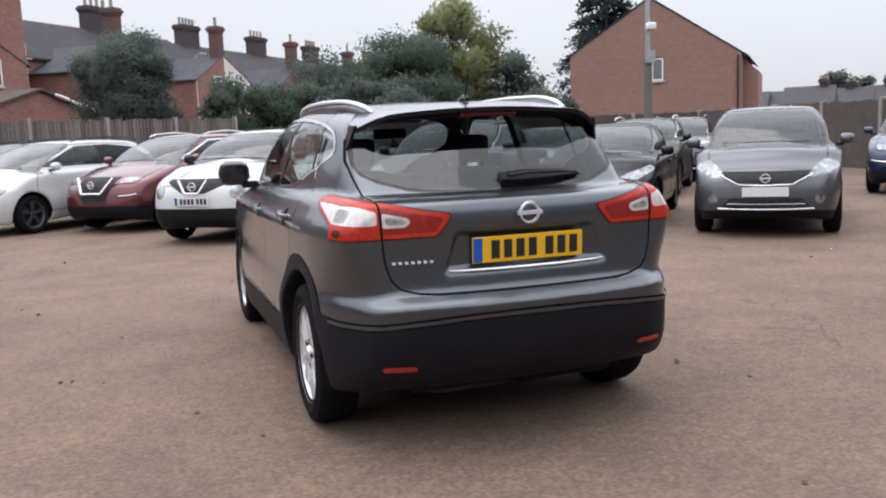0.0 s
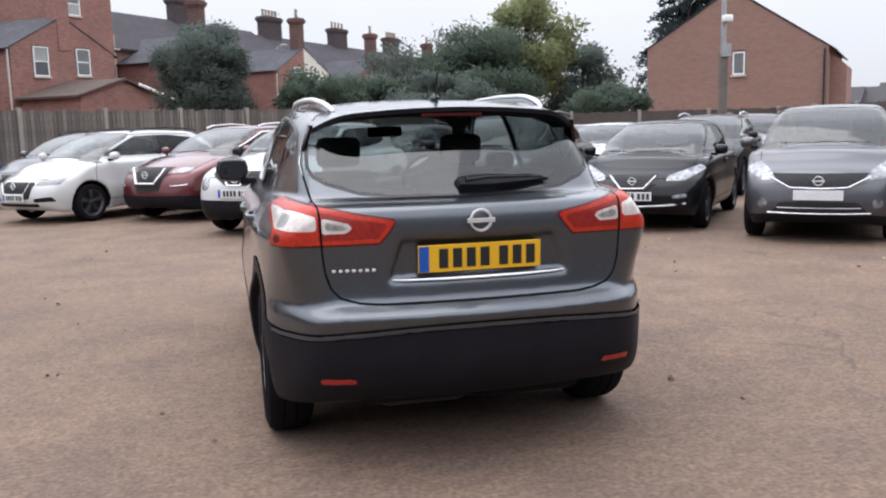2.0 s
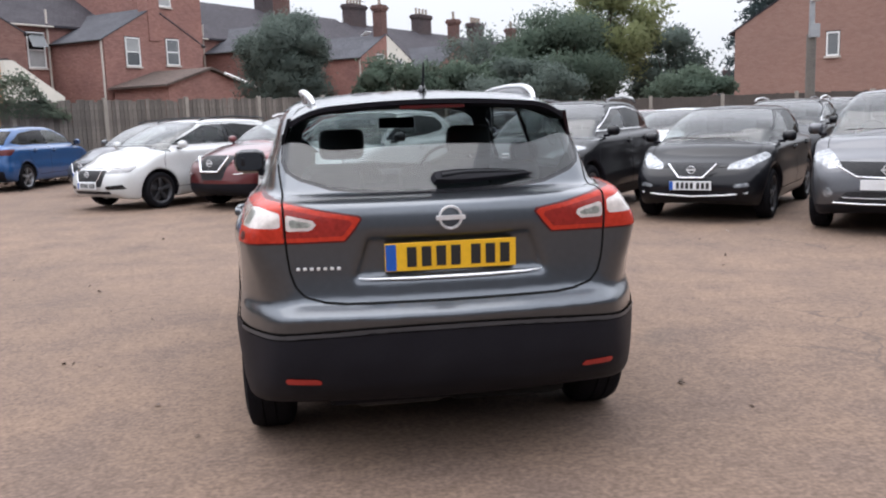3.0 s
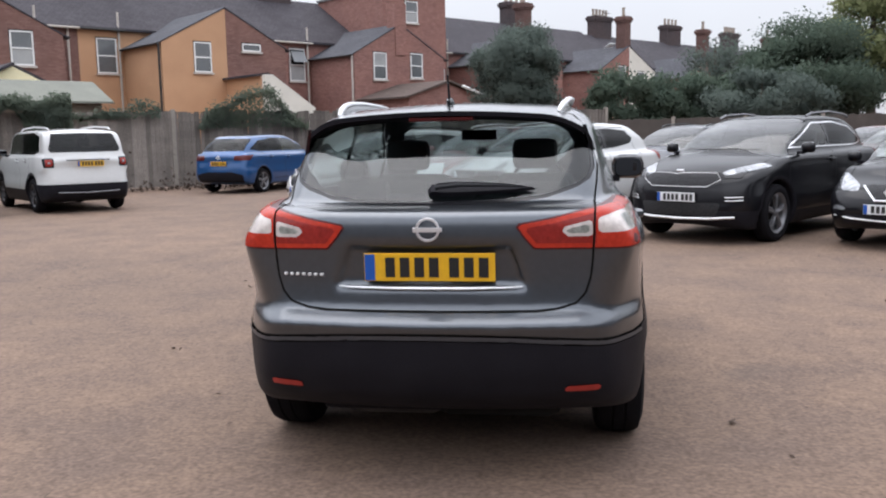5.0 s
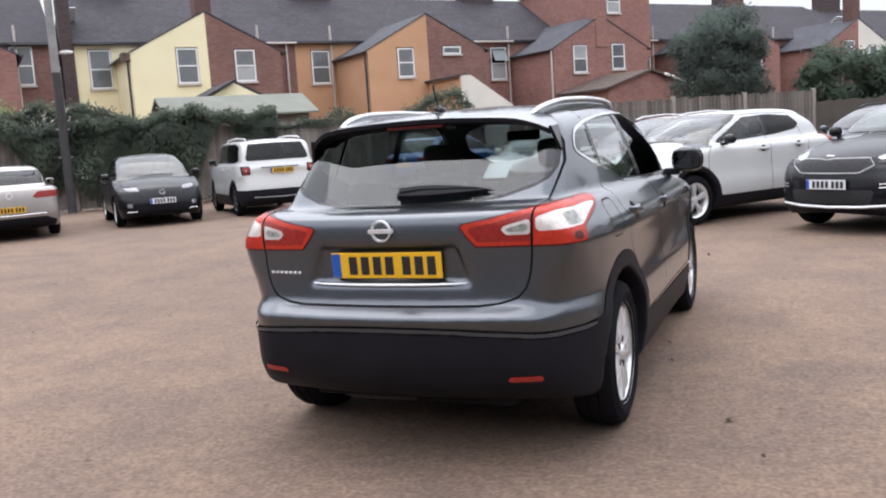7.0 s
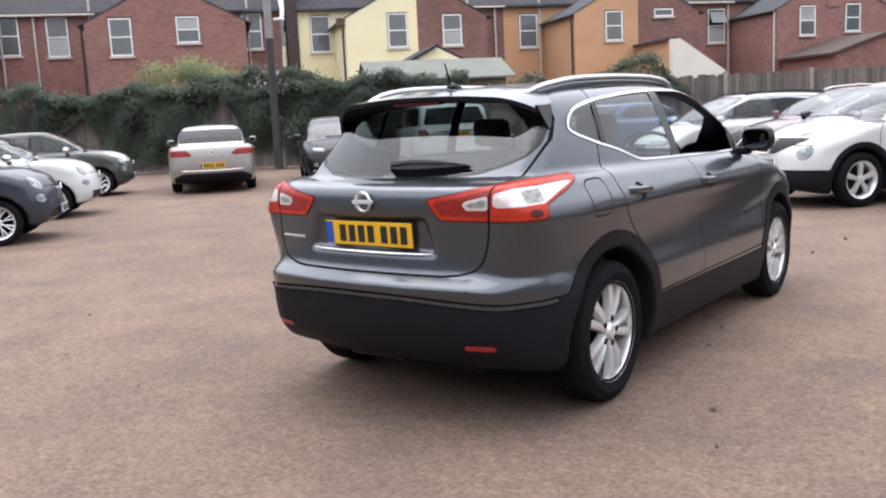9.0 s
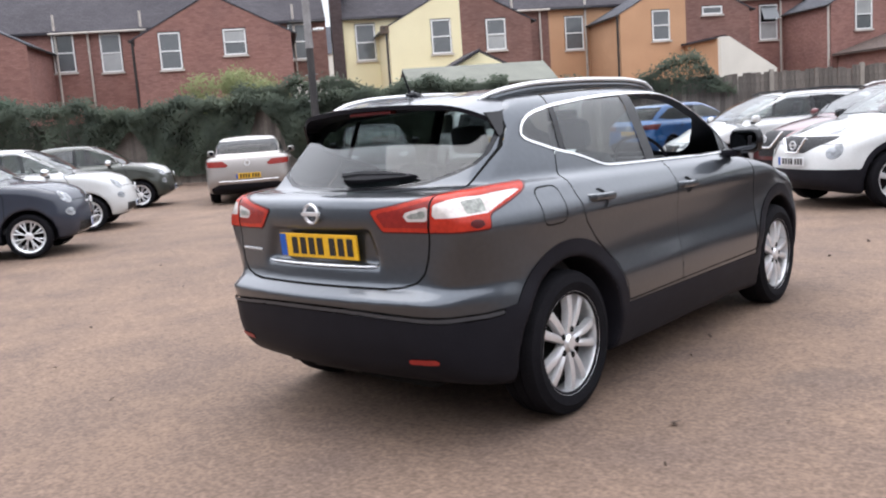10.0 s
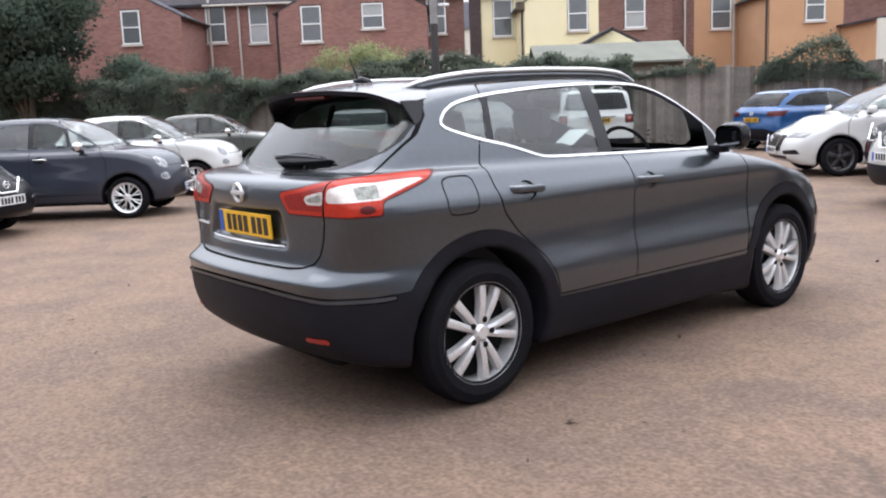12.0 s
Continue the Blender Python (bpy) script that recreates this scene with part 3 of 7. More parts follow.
def house_window(house, s, y, z0, w, h, face=-1, kind="sash", ajar=False):
    """A white sash or casement window with panes, set on a wall that looks along -y (face -1) or +-x."""
    WCOUNT[0] += 1
    rot = {-1: 0, "l": -90, "r": 90}[face]
    fr = bmesh.new()
    f = 0.065
    for x0, zz0, x1, zz1 in ((-w / 2, 0, -w / 2 + f, h), (w / 2 - f, 0, w / 2, h), (-w / 2, 0, w / 2, f), (-w / 2, h - f, w / 2, h)) + (((-w / 2, h * 0.5 - 0.03, w / 2, h * 0.5 + 0.03),) if kind == "sash" else ()):
        bm_box(x0, -0.05, zz0, x1, 0.03, zz1, 0.0, None, fr)
    win = part("window", fr, M_UPVC, house, "white framed " + ("sash window" if kind == "sash" else "casement window"))
    win.matrix_basis = pose(s + w / 2 if face == -1 else s, y, z0, 0, 0, rot)
    halves = ((f, h * 0.5 - 0.03), (h * 0.5 + 0.03, h - f)) if kind == "sash" else ((f, h - f),)
    for i, (a, b) in enumerate(halves):
        pm = M_CURTAIN if (WCOUNT[0] * 7 + i * 3) % 5 == 3 else M_PANE
        p = part("pane", bm_box(-w / 2 + f, -0.012, a, w / 2 - f, 0.0, b), pm, win)
        if ajar and i == 1:
            p.matrix_basis = pose(0, -0.02, h - f, -28) @ pose(0, 0, -(h - f))
    part("sill", bm_box(-w / 2 - 0.07, -0.11, -0.09, w / 2 + 0.07, 0.02, 0.0), M_STONE, win)
    # flat near-black sheet paints the shade of a reveal round the frame
    part("reveal", bm_box(-w / 2 - 0.02, -0.006, -0.01, w / 2 + 0.02, 0.004, h + 0.05), M_GAP, win)
    return win


def chimney(house, s, y, z0, z1, w, d, material, pots=3, pot_h=0.45):
    c = prism("chimney", [(s - w / 2, y - d / 2), (s + w / 2, y - d / 2), (s + w / 2, y + d / 2), (s - w / 2, y + d / 2)], "z", z0, z1, material, house, "brick chimney stack with clay pots")
    for k, (g, a, b) in enumerate(((0.07, z1 - 0.42, z1 - 0.28), (0.13, z1 - 0.28, z1 - 0.10), (0.05, z1 - 0.10, z1 + 0.02))):
        prism("corbel", [(s - w / 2 - g, y - d / 2 - g), (s + w / 2 + g, y - d / 2 - g), (s + w / 2 + g, y + d / 2 + g), (s - w / 2 - g, y + d / 2 + g)], "z", a, b, material, c)
    for i in range(pots):
        px = s + (i - (pots - 1) / 2) * (w * 0.8 / max(pots - 1, 1)) if pots > 1 else s
        add("chimney_pot", f"pot:{pot_h:.2f}", lambda: (bm_lathe([(0.001, 0), (0.15, 0), (0.12, pot_h * 0.25), (0.10, pot_h * 0.8), (0.135, pot_h * 0.86), (0.125, pot_h), (0.08, pot_h), (0.08, pot_h * 0.7)], "Z", 10), M_POT, True), c, pose(px, y, z1 + 0.02))
    return c


TERRACE = Matrix.Translation((-28.2, 20.8, 0)) @ Matrix.Rotation(math.atan2(0.775, 0.632), 4, "Z")
HALF, DEEP, PITCH = 3.35, 4.2, 11.1


def terrace_house(k, g, wall, back, label, dz=0.0, roof=S_SLATE, main_roof=S_BROWN, stack=True, windows=(), pipes=True, end=None, gutter=None):
    """Half of a mirrored pair: gabled rear wing, recessed main wall, roofs, chimneys, windows. g: -1 the half before the ridge, 1 the one after."""
    h = tagged(new("terraced_house"), label, "house", "brick terrace behind the yard")
    h.matrix_world = TERRACE
    s0 = 8.5 + PITCH * k
    e, p = s0 + g * HALF, s0 + g * PITCH / 2 if end is None else end
    z1, z2, zm, zr = 5.95 + dz, 7.70 + dz, 6.82 + dz, 9.90 + dz
    prism("wall", [(s0, -0.3), (e, -0.3), (e, z1), (s0, z2)], "y", 0.0, 0.28, wall, h, "rear wing gable wall")
    prism("wall", [(0.28, -0.3), (DEEP + 0.3, -0.3), (DEEP + 0.3, z1), (0.28, z1)], "x", e - g * 0.28, e, back if wall in (R_YELLOW,) and g > 0 else wall, h)
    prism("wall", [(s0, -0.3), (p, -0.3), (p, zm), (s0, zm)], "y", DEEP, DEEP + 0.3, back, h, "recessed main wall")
    up = 0.06
    prism("roof", [(s0, z2 + 0.02), (e + g * 0.2, z1 - 0.10), (e + g * 0.2, z1 - 0.10 + up), (s0, z2 + 0.02 + up)], "y", -0.03, DEEP + 4.2, roof, h, "slate wing roof")
    prism("roof", [(DEEP - 0.25, zm - 0.02), (DEEP + 4.8, zr), (DEEP + 9.9, zm - 0.02), (DEEP + 9.9, zm + 0.1), (DEEP + 4.8, zr + 0.13), (DEEP - 0.25, zm + 0.1)], "x", s0, p, main_roof, h, "dark tiled main roof")
    prism("wall", [(DEEP + 9.3, -0.3), (DEEP + 9.6, -0.3), (DEEP + 9.6, zm), (DEEP + 9.3, zm)], "x", s0, p, back, h)
    part("gutter", bm_tube([(e + g * 0.22, -0.1, z1 - 0.08), (e + g * 0.22, DEEP - 0.1, z1 - 0.08)], 0.055, 6), M_PIPE_B, h)
    part("gutter", bm_tube([(min(e, p), DEEP - 0.3, zm), (max(e, p), DEEP - 0.3, zm)], 0.06, 6), gutter or (M_PIPE_W if (k + g) % 3 else M_PIPE_B), h)
    if pipes:
        part("downpipe", bm_tube([(e + g * 0.12, 0.05, -0.2), (e + g * 0.12, 0.05, z1 - 0.1)] if g < 0 else [(p - g * 0.5, DEEP - 0.12, -0.2), (p - g * 0.5, DEEP - 0.12, zm)], 0.055, 8), M_PIPE_W if (k + g) % 2 else M_PIPE_B, h)
        part("soil_pipe", bm_tube([(e + g * 0.24, DEEP - 0.1, 1.0), (e + g * 0.24, DEEP - 0.1, zm + 0.9)], 0.06, 8), M_PIPE_W, h)
    for wn_ in windows:
        house_window(h, *wn_)
    if g > 0:
        if stack:
            chimney(h, s0, 0.55, z2 - 0.9, z2 + 2.2, 0.72, 0.8, B_STACK, 1, 0.65)
        chimney(h, s0 - 2.8, DEEP + 4.8, zr - 0.7, zr + 1.75, 2.3, 0.9, B_BLACK, 4 + k % 2, 0.6)
    return h


LB = "red brick terraced house with a slate-roofed rear wing"
terrace_house(-3, -1, B_RED, B_RED, LB, windows=[(-26.4, 0, 4.7, 0.9, 1.5)])
terrace_house(-3, 1, B_RED, B_RED, LB, windows=[(-23.6, 0, 4.7, 0.9, 1.5), (-20.4, DEEP, 5.0, 0.95, 1.75)])
terrace_house(-2, -1, B_RED, B_RED, LB, windows=[(-16.0, 0, 4.75, 0.9, 1.5), (-18.3, DEEP, 5.0, 0.95, 1.75)])
terrace_house(-2, 1, B_RED, B_RED, LB, windows=[(-13.05, 0, 4.78, 0.85, 1.5), (-10.3, DEEP, 5.05, 0.98, 1.8)])
terrace_house(-1, -1, B_RED, B_RED, LB, windows=[(-4.95, 0, 4.58, 0.92, 1.58), (-8.15, DEEP, 4.95, 0.95, 1.8)])
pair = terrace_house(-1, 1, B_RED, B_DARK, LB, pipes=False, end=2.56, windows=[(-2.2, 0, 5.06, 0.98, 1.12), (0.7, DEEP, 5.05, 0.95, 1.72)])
cream = terrace_house(0, -1, R_YELLOW, R_YELLOW, "cream rendered terraced house with a gabled rear wing", pipes=False, end=3.40, gutter=M_PIPE_B, windows=[(7.1, 0, 4.6, 0.92, 1.53), (4.0, DEEP, 4.8, 0.98, 1.78)])
terrace_house(0, 1, B_DARK, B_DARK, LB, windows=[(9.68, 0, 4.62, 0.93, 1.42), (11.86, 1.8, 4.75, 0.85, 1.6, "r")])
terrace_house(1, -1, R_ORANGE, R_ORANGE, "orange rendered terraced house with a gabled rear wing", stack=False, windows=[(17.86, 0, 4.62, 0.9, 1.42), (14.9, DEEP, 4.74, 1.0, 1.7)])
terrace_house(1, 1, B_DARK, B_DARK, LB, stack=False, windows=[(20.45, 0, 5.72, 1.04, 0.38, -1, "casement"), (25.9, DEEP, 4.67, 1.05, 1.85, -1, "sash", True)])
terrace_house(2, -1, B_RED, B_RED, LB, stack=False, windows=[(28.67, 0, 4.6, 0.94, 1.5)])
loft = terrace_house(2, 1, B_RED, B_RED, "red brick terraced house with a brick loft extension", stack=False, windows=[(31.4, 0, 4.74, 0.92, 1.42), (37.0, DEEP, 4.8, 1.0, 1.75)])
terrace_house(3, -1, B_RED, B_RED, LB, windows=[(39.6, 0, 4.6, 0.9, 1.5)])
terrace_house(3, 1, B_RED, B_RED, LB, windows=[(42.6, 0, 4.6, 0.9, 1.5), (47.0, DEEP, 4.8, 0.95, 1.7)])
terrace_house(4, -1, B_RED, B_RED, LB, windows=[(51.5, 0, 5.4, 0.95, 0.85)])
terrace_house(4, 1, R_WHITE, B_RED, "terraced house with a white rendered rear wing", windows=[(54.0, 0, 4.6, 0.85, 1.3)])
for kk in (5, 6, 7):
    terrace_house(kk, -1, B_RED, B_RED, LB, -0.2, windows=[(8.5 + PITCH * kk - 1.6, 0, 4.6, 0.85, 1.4)])
    terrace_house(kk, 1, B_DARK if kk % 2 else B_RED, B_RED, LB, -0.2, windows=[(8.5 + PITCH * kk + 1.0, 0, 4.6, 0.85, 1.4)])
# the passage between the brick and the cream house, with the cream house's dark flank stack
prism("chimney_breast", [(2.85, -0.3), (3.40, -0.3), (3.40, 9.6), (2.85, 9.6)], "y", DEEP - 0.12, DEEP + 0.8, B_BLACK, cream, "dark sooty brick chimney breast")
part("downpipe", bm_tube([(5.04, 0.05, -0.2), (5.04, 0.05, 5.85)], 0.05, 8), M_PIPE_B, cream, "black downpipe")
part("fascia", bm_box(4.80, -0.06, 5.62, 5.16, 0.5, 5.98, 0.02), M_BROWNEAVE, cream, "brown boxed eave")
part("soil_pipe", bm_tube([(0.99, DEEP - 0.1, 5.9), (0.99, DEEP - 0.1, 7.7)], 0.06, 8), M_PIPE_W, pair, "pale soil pipe")
part("downpipe", bm_tube([(0.99, DEEP - 0.1, 1.0), (0.99, DEEP - 0.1, 5.9)], 0.04, 8), M_PIPE_W, pair)
# loft extension on the main roof, with its window and parapet
prism("wall", [(31.3, 5.6), (36.4, 5.6), (36.4, 10.05), (31.3, 10.05)], "y", DEEP - 1.9, DEEP + 4.6, B_RED, loft, "brick loft extension")
prism("parapet", [(31.2, 10.05), (36.5, 10.05), (36.5, 10.17), (31.2, 10.17)], "y", DEEP - 2.0, DEEP + 4.7, M_LEAD, loft)
house_window(loft, 33.05, DEEP - 1.9, 8.25, 1.0, 1.3)
prism("pier", [(30.3, 6.0), (31.1, 6.0), (31.1, 8.9), (30.3, 8.9)], "y", -0.06, 0.7, B_RED, loft, "brick chimney breast")
for rs in (3.0, 46.6, 57.5):
    part("roof_light", bm_box(0, 0, 0, 0.8, 0.05, 1.1), M_UPVC, loft).matrix_basis = pose(rs, DEEP + 1.9, 8.05, 57)

for rs, rh in ((1.0, 1.6), (12.4, 1.8), (24.0, 1.7), (40.4, 2.6), (51.2, 3.4), (62.0, 2.0)):
    aerial(loft, rs, DEEP + 4.8, 9.95, rh)

# outbuildings in the back gardens
shed = tagged(new("garden_shed"), "grey felt-roofed shed behind the ivy hedge", "shed")
shed.matrix_world = TERRACE
prism("wall", [(4.9, 0), (9.8, 0), (9.8, 2.8), (4.9, 2.8)], "y", -8.8, -6.4, mat("shed_boards", (0.16, 0.13, 0.10), (0.12, 0.1, 0.08), 2, 0.9), shed)
prism("roof", [(-9.1, 2.7), (-7.4, 3.45), (-6.1, 2.8), (-6.1, 2.86), (-7.4, 3.53), (-9.1, 2.77)], "x", 4.6, 10.1, M_FELT, shed, "grey felt roof")
garage = tagged(new("garden_outhouse"), "small cream outhouse with a dark pitched roof", "outhouse")
garage.matrix_world = TERRACE
prism("wall", [(6.1, 0), (9.9, 0), (9.9, 3.15), (8.0, 4.12), (6.1, 3.15)], "y", -5.6, -2.4, R_YELLOW, garage)
for sg in (-1, 1):
    prism("roof", [(8.0, 4.16), (8.0 + sg * 2.2, 3.05), (8.0 + sg * 2.2, 3.14), (8.0, 4.26)], "y", -5.5 if sg > 0 else -5.85, -2.4, S_BROWN, garage)
lean = tagged(new("lean_to"), "white-walled lean-to behind an orange rendered house", "outhouse")
lean.matrix_world = TERRACE
prism("wall", [(19.5, 0), (22.2, 0), (22.2, 2.85), (19.9, 4.35), (19.5, 4.35)], "y", -3.6, -3.3, R_WHITE, lean, "white flank wall")
prism("roof", [(19.3, 4.28), (19.9, 4.36), (22.4, 2.72), (22.4, 2.82), (19.9, 4.47), (19.3, 4.38)], "y", -3.2, 0.0, S_BROWN, lean)
prism("wall", [(-3.3, 0), (-0.02, 0), (-0.02, 4.3), (-3.3, 4.3)], "x", 19.5, 19.7, R_ORANGE, lean)
brick_out = tagged(new("brick_outhouse"), "low brick outhouse with a mossy tiled roof and white barge board", "outhouse")
brick_out.matrix_world = TERRACE
prism("wall", [(27.6, 0), (35.0, 0), (35.0, 2.9), (30.4, 4.2), (27.6, 3.45)], "y", -4.2, -0.2, B_RED, brick_out)
prism("roof", [(30.4, 4.25), (27.3, 3.35), (27.3, 3.45), (30.4, 4.37)], "y", -4.4, -0.1, S_MOSS, brick_out, "mossy tiled roof")
prism("roof", [(30.4, 4.25), (35.8, 2.72), (35.8, 2.82), (30.4, 4.37)], "y", -4.4, -0.1, S_MOSS, brick_out)
part("barge_board", bm_tube([(31.2, -4.5, 4.06), (35.6, -4.5, 2.82)], 0.08, 4), M_UPVC, brick_out)

# ---- modern gabled house at the far side ----
gh = tagged(new("gabled_house"), "brown-red brick house, blank gable with one small white window", "house")
gh.matrix_world = Matrix.Translation((19.25, 34.0, 0)) @ Matrix.Rotation(math.atan2(-5.4, 6.03), 4, "Z")
prism("wall", [(0, -0.3), (8.1, -0.3), (8.1, 4.62), (3.9, 7.42), (0, 4.95)], "y", 0, 9.0, B_GABLE, gh)
for a, b, z in ((3.9, -0.3, 4.78), (3.9, 8.4, 4.42)):
    prism("roof", [(a, 7.45), (b, z), (b, z + 0.07), (a, 7.53)], "y", -0.04, 9.2, S_BROWN, gh, "brown tiled roof")
house_window(gh, 4.0, 0, 3.55, 0.55, 1.05, -1, "casement")
part("downpipe", bm_tube([(7.95, -0.1, 0), (7.95, -0.1, 4.5)], 0.05, 8), M_PIPE_B, gh)
prism("wall", [(8.1, 0), (8.8, 0), (8.8, 3.8), (8.1, 4.4)], "y", 1.0, 5.0, B_GABLE, gh)

# ---- distance ----
M_FAR = mat("far_brick", (0.16, 0.12, 0.11), (0.20, 0.17, 0.16), 0.3, 0.9)
M_FARROOF = mat("far_roof", (0.066, 0.066, 0.074), (0.080, 0.073, 0.076), 0.3, 0.9)
far_rng = random.Random(8)
FAR = [(46 + 6.4 * i, 84.5 - 5.9 * i, far_rng.uniform(3.6, 4.6), far_rng.uniform(2.9, 3.4), M_FAR) for i in range(7)] + [(59.5, 62.0, 2.0, 3.1, R_WHITE), (68.0, 54.5, 2.4, 2.9, R_WHITE)]
for i, (fx_, fy_, wide, tall, wall_) in enumerate(FAR):
    fh = tagged(new("distant_house"), "distant " + ("white rendered" if wall_ is R_WHITE else "brick") + " house with a dark tiled roof", "house", "houses in the distance")
    fh.matrix_world = pose(fx_, fy_, 0, 0, 0, -42 + far_rng.uniform(-10, 10))
    prism("wall", [(-wide, 0), (wide, 0), (wide, tall), (-wide, tall)], "y", -1.6, 1.6, wall_, fh)
    prism("roof", [(-1.9, tall - 0.1), (0, tall + 1.5), (1.9, tall - 0.1)], "x", -wide - 0.3, wide + 0.3, M_FARROOF, fh)
    chimney(fh, wide * 0.6 * (1 if i % 2 else -1), 0, tall + 0.9, tall + 2.1, 0.7, 0.5, B_BLACK, 2, 0.3)
    for wx in (-0.7, -0.1, 0.5):
        house_window(fh, wx * wide, -1.6, tall - 1.5, 0.9, 1.1, -1, "casement")

# the house across the street, seen through the passage of the terrace
street = tagged(new("distant_house"), "pale grey house with a grey roof, seen through a passage", "house", "houses in the distance")
street.matrix_world = TERRACE
prism("wall", [(1.6, 0), (8.4, 0), (8.4, 7.9), (1.6, 7.9)], "y", 34.0, 34.3, R_WHITE, street)
prism("roof", [(33.8, 7.8), (37.5, 10.4), (41.2, 7.8)], "x", 1.4, 8.6, S_SLATE, street)
house_window(street, 4.75, 34.0, 5.6, 1.1, 1.5)
low_wall = tagged(new("garden_wall"), "cream painted garden wall above the ivy hedge", "wall", kind="structure")
low_wall.matrix_world = TERRACE
prism("wall", [(0.55, 0), (2.5, 0), (2.5, 3.5), (0.55, 3.5)], "y", -3.0, -2.8, R_WHITE, low_wall)
prism("coping", [(0.5, 3.5), (2.55, 3.5), (2.55, 3.57), (0.5, 3.57)], "y", -3.05, -2.75, M_STONE, low_wall)

# ---- fences round the yard ----
M_BOARD = mat("weathered_fence_board", (0.200, 0.176, 0.155), (0.135, 0.118, 0.106), 2.2, 0.92, bump=0.35, bump_scale=35, fine=0.3, random_tint=0.30)
bn, bl = M_BOARD.node_tree.nodes, M_BOARD.node_tree.links      # boards weather unevenly
bgeo, bmr, bmx = bn.new("ShaderNodeNewGeometry"), bn.new("ShaderNodeMapRange"), bn.new("ShaderNodeMix")
bmr.inputs[3].default_value, bmr.inputs[4].default_value = 0.66, 1.30
bmx.data_type, bmx.blend_type, bmx.inputs[0].default_value = "RGBA", "MULTIPLY", 1.0
bbase = bn["Principled BSDF"].inputs["Base Color"]
bl.new(bgeo.outputs["Random Per Island"], bmr.inputs[0]), bl.new(bbase.links[0].from_socket, bmx.inputs[6])
bl.new(bmr.outputs[0], bmx.inputs[7]), bl.new(bmx.outputs[2], bbase)
M_BROWNBOARD = mat("brown_fence_board", (0.095, 0.080, 0.070), (0.070, 0.059, 0.053), 2.2, 0.92, bump=0.3, bump_scale=35, fine=0.2)
M_POSTW = mat("fence_post_concrete", (0.30, 0.27, 0.235), (0.24, 0.215, 0.19), 3, 0.92, bump=0.2)


def board_bm(h, w):
    bm = bmesh.new()
    prof = [(-w / 2, -0.014), (w / 2, 0.012), (w / 2, 0.026), (-w / 2, 0.010)]
    lo_ = [bm.verts.new((x, y, 0.05)) for x, y in prof]
    hi_ = [bm.verts.new((x, y, h)) for x, y in prof]
    for i in range(4):
        bm.faces.new((lo_[i], lo_[(i + 1) % 4], hi_[(i + 1) % 4], hi_[i]))
    bm.faces.new(hi_)
    bmesh.ops.recalc_face_normals(bm, faces=bm.faces[:])
    return bm


def fence(name, p, q, h, label, single, bw=0.15, wood=None):
    """Feather-edge boards on rails between posts, looking into the yard."""
    fx = tagged(new(name), label, "fence", kind="structure")
    wood = wood or M_BOARD
    d = Vector((q[0] - p[0], q[1] - p[1]))
    ln = d.length
    fx.matrix_world = pose(p[0], p[1], 0, 0, 0, math.degrees(math.atan2(d.y, d.x)))
    n = int(ln / 2.4)
    for i in range(n + 1):
        add("post", f"fpost:{h:.2f}", lambda: (bm_box(-0.06, -0.05, 0, 0.06, 0.08, h + 0.06, 0.008), M_POSTW, False), fx, pose(i * ln / n, 0, 0))
    for z in (0.35, h * 0.55, h - 0.25):
        part("rail", bm_box(0, 0.03, z - 0.04, ln, 0.07, z + 0.04), wood, fx)
    rnd = random.Random(int(ln * 100))
    cnt = int(ln / (bw * 0.86)) + 1
    if single:
        for i in range(cnt):
            hh = h - (0.06 if rnd.random() < 0.12 else 0.0)
            add("board", f"board:{hh:.2f}{bw:.2f}", lambda: (board_bm(hh, bw), wood, False), fx, pose((i + 0.5) * bw * 0.86, -0.005 + rnd.uniform(-0.006, 0.006), rnd.uniform(-0.03, 0.02), 0, rnd.uniform(-0.7, 0.7), 0))
    else:
        V, F = [], []
        for i in range(cnt):
            x, dzz = (i + 0.5) * bw * 0.86, rnd.uniform(-0.03, 0.02)
            b0 = len(V)
            for z in (0.05, h + dzz):
                V += [(x - bw / 2, -0.012, z), (x + bw / 2, 0.012, z), (x + bw / 2, 0.026, z), (x - bw / 2, 0.010, z)]
            F += [(b0 + i_, b0 + (i_ + 1) % 4, b0 + 4 + (i_ + 1) % 4, b0 + 4 + i_) for i_ in range(4)] + [(b0 + 4, b0 + 5, b0 + 6, b0 + 7)]
        tagged(solid("boards", V, F, wood, fx), kind="stuff")
    return fx


fence("fence_1", (-18.3, 14.4), (-10.9, 19.1), 2.25, "tall weathered board fence half hidden by ivy", False)
fence("fence_2", (-10.9, 19.1), (2.0, 27.3), 2.25, "tall weathered feather-edge board fence with concrete posts", True)
fence("fence_3", (-42.0, -0.6), (-18.3, 14.4), 2.25, "weathered board fence behind the ivy hedge", False)
fence("fence_4", (2.0, 27.3), (18.2, 22.0), 1.85, "grey weathered board fence at the back of the yard", False, wood=M_BROWNBOARD)
fence("fence_5", (18.2, 22.0), (16.2, 9.6), 1.85, "brown board fence at the side of the yard", False, wood=M_BROWNBOARD)
fence("fence_6", (16.2, 9.6), (13.0, -16.0), 2.0, "brown board fence at the side of the yard", False, wood=M_BROWNBOARD)
# unseen wall, added to darken the tailgate's reflections and the ground under the bumper
M_SHADEWALL = mat("grey_wall_cladding", (0.24, 0.25, 0.27), (0.20, 0.21, 0.225), 0.5, 0.7, fine=0.05)
south = tagged(new("wall_south"), "plain grey clad building wall that closes the yard", "wall", kind="structure")
prism("wall", [(-36.0, 0), (15.0, 0), (15.0, 6.0), (-36.0, 6.0)], "y", -16.5, -16.0, M_SHADEWALL, south)
